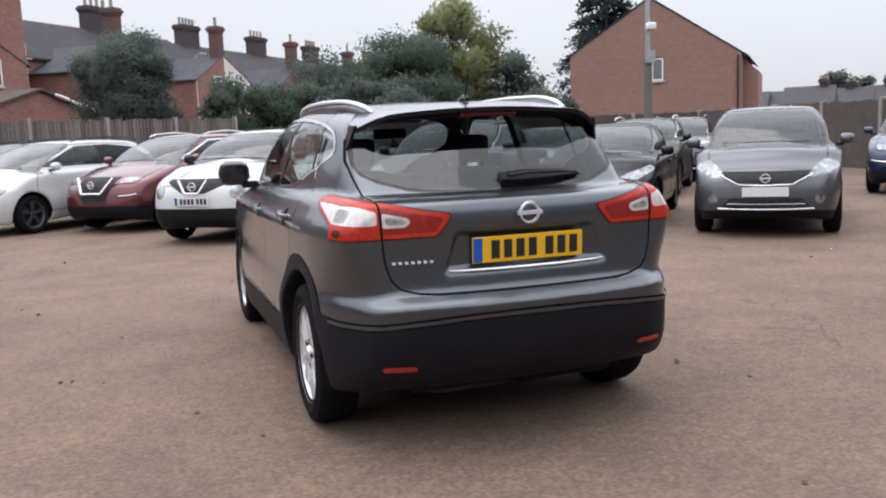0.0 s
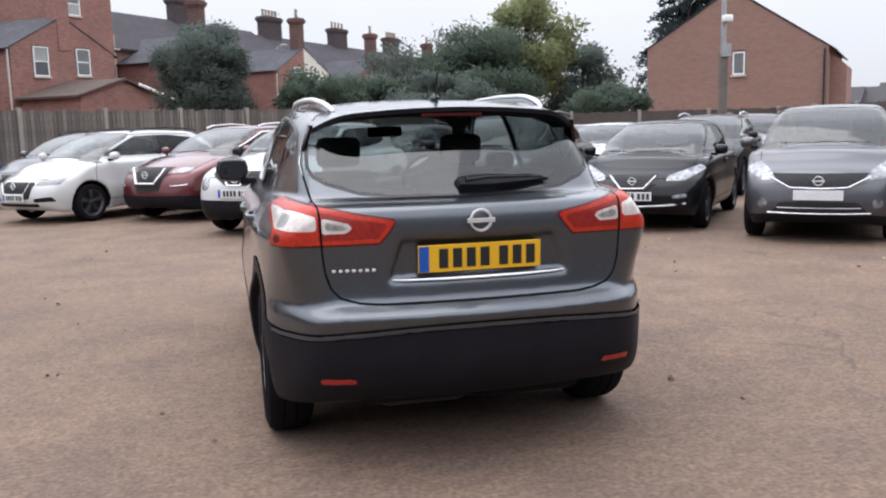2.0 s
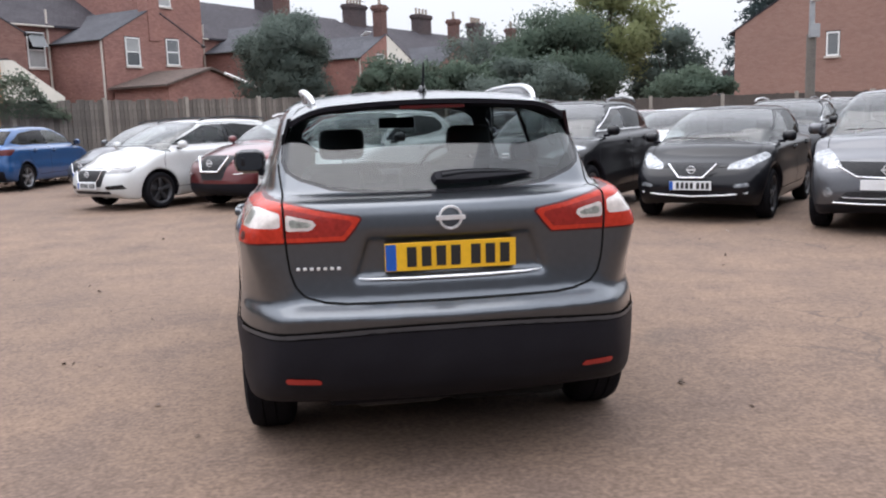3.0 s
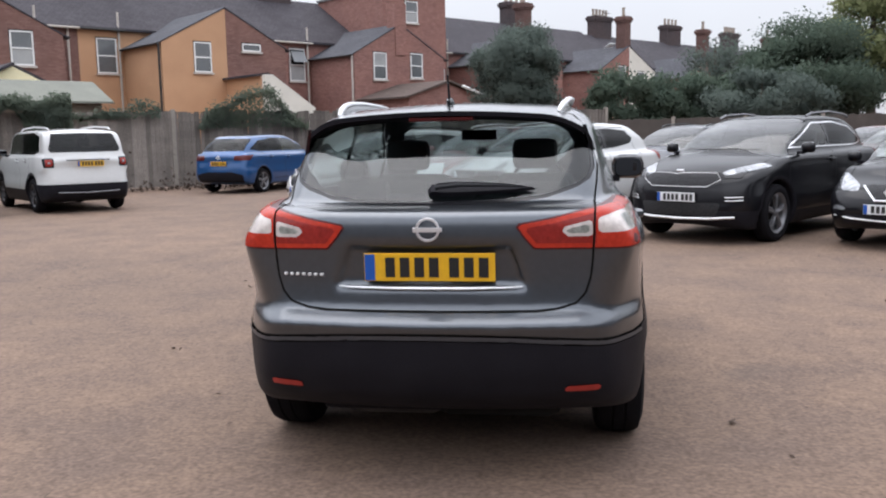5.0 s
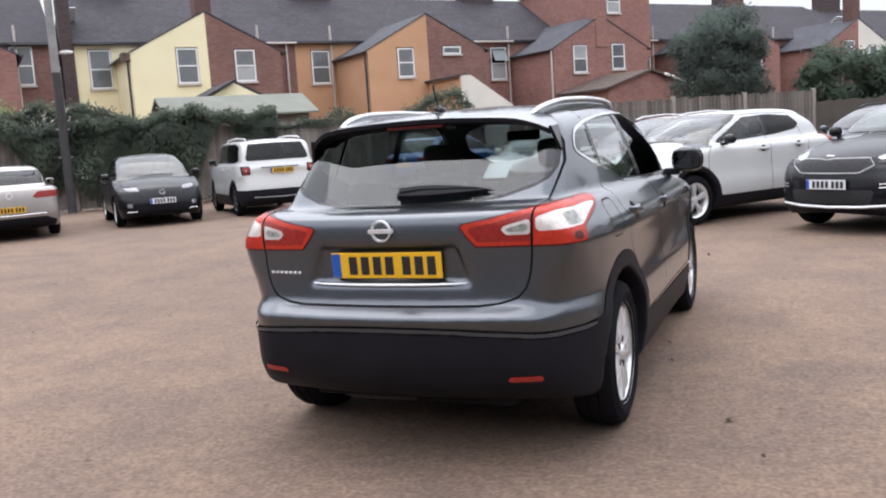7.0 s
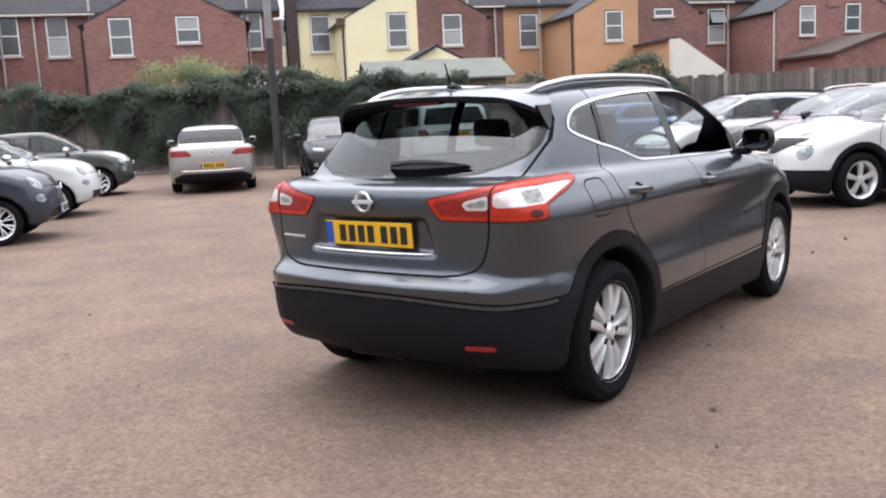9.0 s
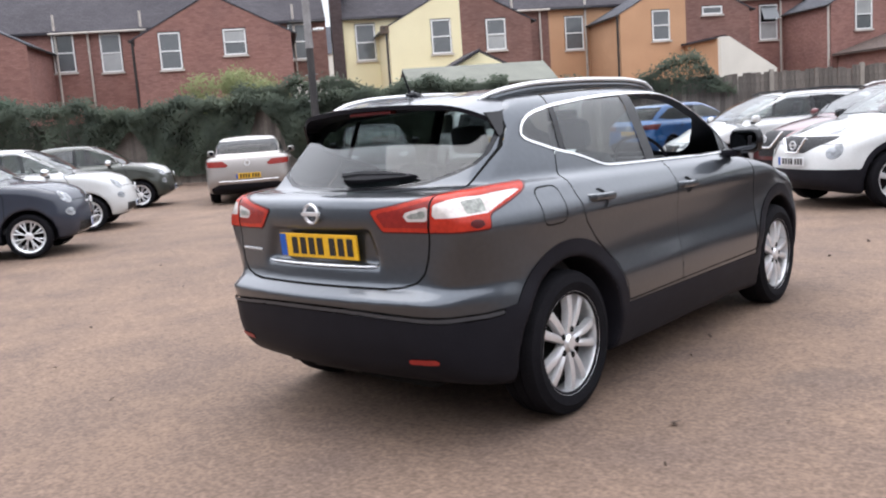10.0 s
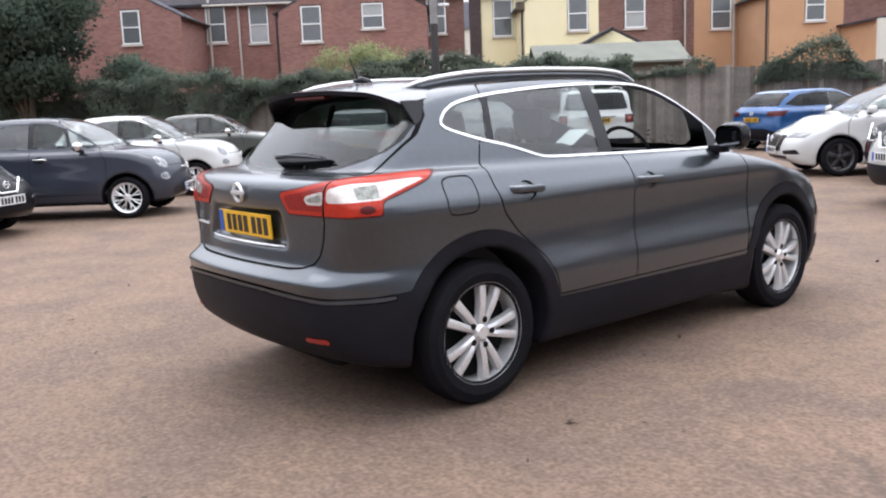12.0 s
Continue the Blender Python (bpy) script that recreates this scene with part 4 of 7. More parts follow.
prism("coping", [(-36.1, 6.0), (15.1, 6.0), (15.1, 6.12), (-36.1, 6.12)], "y", -16.6, -15.9, M_LEAD, south)
# second unseen wall, added to darken what the car's right side reflects
east = tagged(new("wall_east"), "plain grey clad flank wall that closes the yard", "wall", kind="structure")
prism("wall", [(-16.0, 0), (1.0, 0), (1.0, 5.0), (-16.0, 5.0)], "x", 9.6, 10.0, M_SHADEWALL, east)
prism("coping", [(-16.0, 5.0), (1.05, 5.0), (1.05, 5.12), (-16.0, 5.12)], "x", 9.5, 10.1, M_LEAD, east)
fence("fence_8", (-34.0, -16.0), (-42.0, -0.6), 2.0, "board fence closing the yard", False)

# ---- poles ----
M_WOODPOLE = mat("grey_wooden_pole", (0.105, 0.092, 0.082), (0.15, 0.135, 0.12), 2.5, 0.9, bump=0.3, bump_scale=40)
M_GALV = mat("galvanised_steel", (0.36, 0.37, 0.38), (0.28, 0.29, 0.30), 4, 0.5, 0.6)
pole = tagged(new("telegraph_pole"), "dark wooden pole with a pale upper shaft, standing in the ivy", "pole")
pole.location = (-17.9, 13.75, 0)
# the shaft is dark up to about 4 m and pale above
part("pole_base", bm_tube([(0, 0, -0.1), (0, 0, 4.1)], [0.135, 0.115], 12), mat("tarred_pole", (0.035, 0.033, 0.034), (0.052, 0.048, 0.047), 2.5, 0.9, bump=0.3, bump_scale=40), pole, "dark tarred lower shaft", True)
part("pole_shaft", bm_tube([(0, 0, 4.0), (0, 0, 4.35), (0, 0, 10.5)], [0.13, 0.12, 0.095], 12), mat("pale_weathered_pole", (0.20, 0.19, 0.19), (0.27, 0.26, 0.255), 2.5, 0.9, bump=0.2, bump_scale=40), pole, "pale grey upper shaft", True)
part("bracket_arm", bm_tube([(0, 0, 4.52), (0.22, 0.20, 4.52)], 0.02, 6), M_GALV, pole)
part("camera_box", bm_box(0.12, 0.08, 4.52, 0.40, 0.32, 4.60, 0.02), M_UPVC, pole, "white surveillance camera")
for sz in (1.6, 2.4, 3.2):
    part("step_iron", bm_tube([(-0.17, -0.1, sz), (0.17, 0.1, sz)], 0.012, 5), M_GALV, pole)
lamp_post = tagged(new("camera_post"), "tall steel post with a white surveillance camera on top", "post")
lamp_post.location = (14.3, 19.3, 0)
part("post_base", bm_tube([(0, 0, -0.1), (0, 0, 3.5)], 0.14, 12), M_WOODPOLE, lamp_post, "", True)
part("post_shaft", bm_tube([(0, 0, 3.5), (0, 0, 7.2)], [0.085, 0.065], 12), M_GALV, lamp_post, "", True)
part("camera_bracket", bm_tube([(0, 0, 4.45), (-0.1, -0.25, 4.45)], 0.04, 6), M_GALV, lamp_post)
part("camera_housing", bm_box(-0.16, -0.36, 4.44, 0.12, -0.1, 4.66, 0.05), M_UPVC, lamp_post, "white camera housing", True)
part("junction_box", bm_box(-0.16, -0.2, 3.4, 0.16, -0.1, 3.8, 0.01), M_GALV, lamp_post)


def tyre_bm(r, w, rim):
    h = w / 2
    return bm_lathe([(rim - 0.01, -h * 0.8), (rim + 0.012, -h * 0.92), (rim + 0.05, -h), (r - 0.05, -h * 0.98), (r - 0.014, -h * 0.86), (r - 0.002, -h * 0.62), (r, -h * 0.3), (r - 0.006, -h * 0.28), (r - 0.006, -h * 0.22), (r, -h * 0.2),
                     (r, h * 0.2), (r - 0.006, h * 0.22), (r - 0.006, h * 0.28), (r, h * 0.3), (r - 0.002, h * 0.62), (r - 0.014, h * 0.86), (r - 0.05, h * 0.98), (rim + 0.05, h), (rim + 0.012, h * 0.92), (rim - 0.01, h * 0.8)], "X", 48)


def rim_bm(rim, w, thin=False):
    h = w / 2
    if thin:                               # narrow bright flange over a shaded barrel
        return bm_lathe([(rim - 0.006, -h * 0.8), (rim - 0.012, -h * 0.1), (rim - 0.008, h * 0.55), (rim - 0.003, h * 0.78), (rim + 0.004, h * 0.88), (rim + 0.009, h * 0.88), (rim + 0.012, h * 0.80)], "X", 48)
    return bm_lathe([(rim - 0.03, -h * 0.8), (rim - 0.035, h * 0.35), (rim - 0.016, h * 0.76), (rim - 0.006, h * 0.84), (rim + 0.010, h * 0.90), (rim + 0.013, h * 0.82)], "X", 48)


def spoke_bm(rim, w, wide0, wide1, twist):
    """One tapered spoke from hub to rim, dished, standing up along z and leaning by twist degrees."""
    h = w / 2
    bm = bmesh.new()
    rows = []
    for t in (0.0, 0.25, 0.55, 0.85, 1.0):
        z = 0.045 + (rim - 0.062) * t
        x = h * (0.66 + 0.10 * math.sin(t * 3.0))
        wd = (wide0 + (wide1 - wide0) * t) / 2
        sh = math.tan(radians(twist)) * (z - 0.045)
        rows.append([bm.verts.new(v) for v in ((x - 0.035, sh - wd, z), (x, sh - wd * 0.8, z), (x + 0.006, sh, z), (x, sh + wd * 0.8, z), (x - 0.035, sh + wd, z))])
    for a, b in zip(rows, rows[1:]):
        for i in range(4):
            bm.faces.new((a[i], a[i + 1], b[i + 1], b[i]))
        bm.faces.new((a[4], a[0], b[0], b[4]))
    bm.faces.new(rows[0][::-1]), bm.faces.new(rows[-1])
    bmesh.ops.recalc_face_normals(bm, faces=bm.faces[:])
    return bm


def wheel(car, x, y, r, rim, w, style, material):
    """Tyre with rim, spokes, hub and dark backing disc; the outer face looks away from the car."""
    side = 1 if x > 0 else -1
    key = f"{r:.3f}{rim:.3f}{style}{material.name}"
    wob = add("wheel", "tyre:" + key, lambda: (tyre_bm(r, w, rim), M_TYRE, True), car, pose(x, y, r, 0, 0, 0 if side > 0 else 180), "black rubber tyre on an alloy wheel")
    add("rim", "rim:" + key, lambda: (rim_bm(rim, w, style == "vee"), material, True), wob, Matrix())
    # dark disc paints the shade seen between the spokes
    add("brake_disc", "disc:" + key, lambda: (bm_lathe([(0.001, -0.02), (rim - (0.014 if style == "vee" else 0.045), -0.02), (rim - (0.014 if style == "vee" else 0.045), -0.005), (0.001, -0.005)], "X", 24), M_DARKALLOY if material is M_DARKALLOY else M_GAP, False), wob, Matrix())
    hr = 0.046 if style == "vee" else 0.058
    add("hub_cap", "hub:" + key, lambda: (bm_lathe([(hr, w * 0.24), (hr - 0.003, w * 0.35), (0.034, w * 0.38), (0.03, w * 0.42), (0.001, w * 0.425)], "X", 20), material, True), wob, Matrix())
    pairs = {"ten": [(72 * i + o, o * -0.18) for i in range(5) for o in (-14, 14)], "five": [(72 * i, 0) for i in range(5)], "fan": [(72 * i + o, o * 0.5) for i in range(5) for o in (-9, 9)], "web": [(45 * i + o, o * -1.6) for i in range(8) for o in (-14, 14)], "vee": [(72 * i - 18 + o, 0) for i in range(5) for o in (-13, 13)]}[style]
    wide = {"ten": (0.036, 0.046), "five": (0.05, 0.085), "fan": (0.022, 0.034), "vee": (0.036, 0.050), "web": (0.016, 0.022)}[style]
    if style == "vee":
        for i in range(5):
            a = radians(72 * i + 18)
            add("wheel_nut", "nut:" + key, lambda: (bm_lathe([(0.001, 0.0), (0.014, 0.0), (0.015, w * 0.335), (0.011, w * 0.34), (0.001, w * 0.33)], "X", 10), M_GAP, True), wob, pose(0.010, 0.064 * math.sin(a), 0.064 * math.cos(a)))
    for a, tw in pairs:
        add("spoke", f"spoke:{key}{tw:.1f}", lambda: (spoke_bm(rim + (0.010 if style == "vee" else 0), w, wide[0], wide[1], tw), material, True), wob, pose(0, 0, 0, a, 0, 0))


def plate(car, x, y, z, face, yellow, tilt=0.0, text=True, ob_name="number_plate"):
    """A registration plate with blue band; its characters are plain bars. face: 1 looks forward, -1 to the rear."""
    m = pose(x, y, z, tilt, 0, 180 if face > 0 else 0)
    col = M_YELLOW if yellow else M_WHITEPLATE
    p = add(ob_name, "plate:" + col.name, lambda: (bm_box(-0.26, -0.006, -0.0555, 0.26, 0.004, 0.0555, 0.002), col, False), car, m, ("yellow" if yellow else "white") + " registration plate with dark bars")
    if text:
        add("blue_band", "band:plate", lambda: (bm_box(-0.257, -0.0085, -0.052, -0.216, -0.006, 0.052), M_BLUEBAND, False), p, Matrix())
        for i in range(7):
            xx = -0.155 + i * 0.058 + (0.022 if i > 3 else 0)
            add("character_bar", "chr:plate", lambda: (bm_box(-0.019, -0.0085, -0.0395, 0.019, -0.006, 0.0395), M_INK, False), p, pose(xx, 0, 0))
    else:
        add("print_line", "line:plate", lambda: (bm_box(-0.14, -0.0085, 0.008, 0.16, -0.006, 0.016), M_SATIN, False), p, Matrix())
    return p


def badge(car, x, y, z, face, r=0.052, tilt=0.0, bar=True):
    """A chrome ring with a cross bar."""
    m = pose(x, y, z, tilt, 0, 180 if face > 0 else 0)

    def ring():
        bm = bmesh.new()
        n = 28
        for i in range(n):
            a0, a1 = 2 * math.pi * i / n, 2 * math.pi * (i + 1) / n
            pts = []
            for a in (a0, a1):
                for q, d in ((r * 0.78, 0), (r * 0.84, -0.012), (r * 0.96, -0.012), (r, 0)):
                    pts.append(bm.verts.new((q * math.cos(a), d, q * math.sin(a))))
            for k in range(3):
                bm.faces.new((pts[k], pts[k + 1], pts[k + 5], pts[k + 4]))
        if bar:
            bm_box(-r * 1.18, -0.014, -r * 0.17, r * 1.18, 0.0, r * 0.17, 0.0, None, bm)
        bmesh.ops.remove_doubles(bm, verts=bm.verts[:], dist=1e-4)
        bmesh.ops.recalc_face_normals(bm, faces=bm.faces[:])
        return bm, M_SATIN, True
    return add("badge", f"badge:{r:.3f}{bar}", ring, car, m, "chrome ring badge with a cross bar")


def seat(car, x, y, z, wide=0.5, back=0.62, lean=-14):
    s = add("seat", f"seat:{wide:.2f}", lambda: (bm_box(-wide / 2, -0.25, -0.06, wide / 2, 0.27, 0.10, 0.05), M_SEAT, True), car, pose(x, y, z))
    add("backrest", f"back:{wide:.2f}{back:.2f}", lambda: (bm_box(-wide / 2 * 0.92, -0.07, 0, wide / 2 * 0.92, 0.07, back, 0.055), M_SEAT, True), s, pose(0, -0.24, 0.04, -lean))
    n = 1 if wide < 0.8 else 3
    for i in range(n):
        hx = 0 if n == 1 else (-0.42 + 0.42 * i)
        add("headrest", "headrest:car", lambda: (bm_box(-0.125, -0.045, 0, 0.125, 0.045, 0.17, 0.04), M_SEAT, True), s, pose(hx, -0.24 - 0.17, back + (0.05 if n == 1 else -0.08), -lean * 0.6))
    return s


def interior(car, sp, right_drive=True):
    """Seats, dashboard and steering wheel behind the glass."""
    fy, by, z = sp["seat_front"], sp["seat_rear"], sp.get("seat_z", 0.66)
    for x in (-0.36, 0.36):
        seat(car, x, fy, z, 0.48, sp.get("seat_back", 0.60))
    seat(car, 0, by, z + 0.02, 1.22, sp.get("seat_back", 0.60) - 0.06, -20)
    b = sp["belt_z"]
    yd = sp["dash_y"]
    part("dashboard", bm_box(-0.62, yd - 0.1, b - 0.32, 0.62, yd + 0.35, b - 0.03, 0.05), M_PLASTIC, car, smooth=True)
    part("cabin_floor", bm_box(-0.66, sp["seat_rear"] - 0.75, 0.34, 0.66, yd + 0.3, 0.42), M_SEAT, car)
    part("luggage_cover", bm_box(-0.52, sp["seat_rear"] - 0.72, b - 0.16, 0.52, sp["seat_rear"] - 0.30, b - 0.13), M_SEAT, car)
    for x in (-0.66, 0.66):
        part("door_lining", bm_box(x - 0.02, sp["seat_rear"] - 0.5, 0.45, x + 0.02, yd + 0.1, b - 0.06, 0.01), M_SEAT, car)
    x = 0.36
    st = bm_lathe([(0.165, 0.0), (0.177, 0.014), (0.19, 0.0), (0.177, -0.014), (0.165, 0.0)], "Z", 28)
    bm_box(-0.17, -0.03, -0.012, 0.17, 0.03, 0.012, 0.0, None, st)
    s = part("steering_wheel", st, M_PLASTIC, car, smooth=True)
    s.matrix_basis = pose(x, yd - 0.26, b - 0.02, -64)
    part("rear_view_mirror", bm_box(-0.11, -0.015, -0.03, 0.11, 0.015, 0.035, 0.012), M_PLASTIC, car, smooth=True).matrix_basis = pose(0, sp["ws_top"] + 0.12, sp["top_z"] - 0.17)


def door_mirror(car, x, y, z, cap, s=1.0):
    sg = 1 if x > 0 else -1
    def make():
        bm = bm_box(-0.105, -0.06, -0.080, 0.105, 0.085, 0.080, 0.056)
        for v in bm.verts:
            k = 1 - 0.25 * max(0, v.co.y / 0.075)
            v.co.x *= k
            v.co.z *= k
            v.co.y -= 0.10 * v.co.x
        return bm, cap, True
    mob = add("door_mirror", "doormirror:" + cap.name, make, car, pose(x, y, z) @ Matrix.Diagonal((sg * s, s, s, 1)))
    def pane():
        bm = bmesh.new()
        loop = []
        for i in range(24):
            a = 2 * math.pi * i / 24
            cx, cz = math.cos(a), math.sin(a)
            loop.append((0.082 * math.copysign(abs(cx) ** 0.55, cx), 0.058 * math.copysign(abs(cz) ** 0.55, cz)))
        lo_, hi_ = [[bm.verts.new((x, y, z)) for x, z in loop] for y in (-0.067, -0.058)]
        for i in range(24):
            bm.faces.new((lo_[i], lo_[(i + 1) % 24], hi_[(i + 1) % 24], hi_[i]))
        bm.faces.new(lo_)
        bmesh.ops.recalc_face_normals(bm, faces=bm.faces[:])
        return bm, M_MIRROR, False
    add("mirror_glass", "mirrorglass:car", pane, mob, pose(0.0, 0.004, 0))
    add("mirror_foot", "mirrorfoot:car", lambda: (bm_box(-0.16, -0.03, -0.10, -0.05, 0.05, -0.055, 0.012), M_PLASTIC, True), mob, Matrix())
    return mob


def wiper(car, pts, base, w=0.012):
    p = part("wiper", bm_tube(pts, w, 6, 0.7), M_GLOSSBLACK, car)
    return p


def handle(car, x, y, z, material, ln=0.21, rot=0.0):
    sg = 1 if x > 0 else -1
    h = add("door_handle", f"handle:{material.name}{ln:.2f}", lambda: (bm_tube([(0.0, -ln / 2, 0), (0.032, -ln / 2 + 0.025, 0), (0.038, 0, 0), (0.032, ln / 2 - 0.025, 0), (0.0, ln / 2, 0)], 0.014, 8, 1.3), material, True), car, pose(x, y, z, rot, 0, 0 if sg > 0 else 180))
    if material is not P_GREY:
        # shallow near-black dish paints the shade of the recess behind the handle
        add("handle_cup", "handlecup:car", lambda: (bm_lathe([(0.048, 0.0), (0.046, 0.006), (0.04, 0.007), (0.001, 0.001)], "X", 20), M_GAP, True), h, pose(0.0, 0.0, 0.0))
    return h


# ---- the dark grey crossover in the middle of the yard ----
HERO = dict(
    res=0.016, wb=2.646, tyre=0.345, arch=0.405, k=0.05, gk=0.07, join=0.025, bow_rear=0.16, bow_front=0.30, crown=0.07, roof_crown=0.10,
    lower=[(-1.80, 0.25), (-2.00, 0.285), (-2.105, 0.37), (-2.146, 0.47), (-2.158, 0.55), (-2.164, 0.61), (-2.170, 0.64), (-2.1755, 0.661), (-2.1755, 0.668), (-2.170, 0.673), (-2.114, 0.710), (-2.104, 0.715), (-2.097, 0.725), (-2.091, 0.76), (-2.086, 0.82), (-2.082, 0.93), (-2.084, 0.985), (-2.081, 1.03),
           (-2.074, 1.066), (-2.062, 1.086), (-2.03, 1.100), (-1.95, 1.113), (-1.6, 1.12), (0.5, 1.085), (0.95, 1.06), (1.4, 1.01), (1.8, 0.93), (2.03, 0.83), (2.14, 0.68), (2.17, 0.50), (2.12, 0.32), (1.95, 0.22), (1.6, 0.20), (-1.5, 0.21)],
    green=[(-1.96, 1.04), (-1.90, 1.10), (-1.72, 1.28), (-1.56, 1.43), (-1.48, 1.50), (-1.30, 1.533), (-0.8, 1.562), (-0.35, 1.565), (-0.02, 1.545), (0.29, 1.495), (0.68, 1.31), (1.06, 1.105), (1.13, 1.02), (0.95, 0.9), (-1.8, 0.9)],
    plan=[(-2.3, 0.50), (-2.15, 0.70), (-2.05, 0.765), (-1.9, 0.825), (-1.7, 0.868), (-1.323, 0.898), (-0.8, 0.903), (0, 0.903), (0.9, 0.903), (1.323, 0.894), (1.6, 0.865), (1.85, 0.81), (2.0, 0.74), (2.1, 0.66), (2.3, 0.40)],
    tuck=[(0.1, -0.07), (0.25, -0.038), (0.36, -0.012), (0.45, -0.004), (0.56, 0.001), (0.605, -0.003), (0.645, -0.011), (0.69, -0.019), (0.76, -0.024), (0.88, -0.020), (0.955, -0.014), (0.985, -0.020), (1.05, -0.056), (1.12, -0.095), (1.3, -0.18), (1.7, -0.3)],
    gplan=[(-2.3, -0.22), (-1.95, -0.145), (-1.75, -0.105), (-1.5, -0.055), (-1.2, -0.015), (-0.8, 0.0), (0.2, 0.0), (0.6, -0.015), (0.9, -0.05), (1.2, -0.12), (2.3, -0.3)],
    gtuck=[(0.1, 0.85), (0.9, 0.83), (1.05, 0.80), (1.12, 0.782), (1.3, 0.722), (1.45, 0.662), (1.6, 0.56), (1.8, 0.4)],
    seat_front=-0.05, seat_rear=-0.92, belt_z=1.09, dash_y=0.62, ws_top=-0.1, top_z=1.56, seat_back=0.60, seat_z=0.55)


def arch_zone(sp, extra):
    def fn(ax, y, z, n, sx):
        d = np.minimum(np.hypot(y + sp["wb"] / 2, z - sp["tyre"]), np.hypot(y - sp["wb"] / 2, z - sp["tyre"])) - sp["arch"] - extra
        return np.maximum(d, 0.5 - ax)
    return fn


def liners(sk, sp, extra, put):
    """The four wheel wells, each a part of its own."""
    for sgn in (1, -1):
        for end in (1, -1):
            put("wheel_arch_liner", sk.take(both(arch_zone(sp, extra), lambda ax, y, z, n, sx: -sgn * sx, lambda ax, y, z, n, sx: -end * y)), M_PLASTIC)


def below(pts):
    """Everything under a line of (y, z) points."""
    p = np.array(pts)
    return lambda ax, y, z, n, sx: z - np.interp(y, p[:, 0], p[:, 1])


def hero_car():
    car = tagged(new("crossover_car"), "gunmetal grey crossover with black cladding, driver's window wound down", "car")
    sp = HERO
    xs, ys, zs, F = car_field(sp)
    X, Y, Z = np.meshgrid(xs, ys, zs, indexing="ij")
    recess = np.maximum(poly_dist([(-1, 0.812), (0.365, 0.812), (0.315, 0.950), (-1, 0.950)], np.abs(X), Z), Y + 2.056 - 0.16 * X * X)
    F = smax(F, -recess, 0.045)             # hollow for the number plate
    reach = np.interp(Z, (0.25, 0.42, 0.60, 0.665, 0.71, 0.80, 0.98), (1.718, 1.740, 1.742, 1.748, 1.714, 1.740, 1.83))
    F = smax(F, 0.82 * np.abs(X) - 0.57 * Y - reach, 0.08)      # rounded bumper corners
    sk = Skin(*surface(xs, ys, zs, F))
    put = lambda nm, polys, material, label="", push=0.0: sk.mesh(nm, polys, material, car, label, push)
    liners(sk, sp, 0.004, put)
    # glass
    rear_glass = zone([(-1, 1.112), (0.0, 1.112), (0.30, 1.117), (0.45, 1.132), (0.58, 1.172), (0.635, 1.205), (0.655, 1.25), (0.648, 1.33), (0.622, 1.41), (0.58, 1.46), (0.5, 1.485), (0.4, 1.49), (-1, 1.49)], "xz", both(tailward(-1.40), lambda ax, y, z, n, sx: np.abs(n[:, 0]) - 0.86))
    pane, frit = sk.split(lambda *a: rear_glass(*a) + 0.016, sk.take(rear_glass))
    put("rear_window", pane, M_GLASS_REAR, "tinted rear window", -0.004)
    put("window_seal", frit, M_GLOSSBLACK, "black edge of the rear window", -0.003)
    screen = zone([(1.06, 1.08), (0.18, 1.525), (-0.1, 1.7), (1.3, 1.7)], "yz", both(lambda ax, y, z, n, sx: 1.08 - z, lambda ax, y, z, n, sx: np.abs(n[:, 0]) - 0.74))
    put("windscreen", sk.take(screen), M_GLASS_CLEAR, "", -0.003)
    dlo = [(-1.40, 1.32), (-1.365, 1.375), (-1.29, 1.418), (-1.10, 1.452), (-0.7, 1.482), (-0.32, 1.494), (0.01, 1.49), (0.14, 1.475), (0.25, 1.443), (0.47, 1.341), (0.70, 1.19), (0.72, 1.10), (0.60, 1.087), (-0.23, 1.108), (-0.76, 1.122), (-0.84, 1.132), (-1.03, 1.193), (-1.2, 1.232), (-1.37, 1.288)]
    dlo = rounded(dlo, 1)
    ring = lambda *a: np.maximum(zone(dlo)(*a), sides(*a))
    fd = zone([(-0.29, 1.0), (-0.335, 1.6), (0.8, 1.6), (0.8, 1.0)])
    rd = zone([(-1.145, 1.0), (-1.06, 1.6), (-0.435, 1.6), (-0.395, 1.0)])
    qd = zone([(-1.6, 1.0), (-1.6, 1.6), (-1.105, 1.6), (-1.185, 1.0)])
    for sgn in (1, -1):
        area = sk.take(both(ring, lambda ax, y, z, n, sx: -sgn * sx))
        core, edge = sk.split(lambda *a: zone(dlo)(*a) + 0.0125, area)
        put("window_trim", edge, M_CHROME, "bright chrome window surround", 0.004)
        pane, core = sk.split(both(fd, lambda ax, y, z, n, sx: y - 0.60), core)
        if sgn < 0:                        # the driver's window is wound down
            put("front_side_window", pane, M_GLASS_CLEAR, "", -0.004)
        pane, core = sk.split(rd, core)
        put("rear_side_window", pane, M_GLASS, "tinted side window", -0.004)
        pane, core = sk.split(qd, core)
        put("quarter_window", pane, M_GLASS, "", -0.004)
        for nm, lim in (("quarter_pillar", -0.75), ("centre_pillar", 0.2), ("mirror_pillar", 9.0)):
            pane, core = sk.split(lambda ax, y, z, n, sx: y - lim, core)
            put(nm, pane, M_GLOSSBLACK)
    # tail lamps
    lr = zone([(0.332, 1.048), (0.365, 1.0), (0.408, 0.950), (0.64, 0.947), (1.2, 0.944), (1.2, 1.21), (0.72, 1.120), (0.62, 1.103), (0.48, 1.073)], "xz")
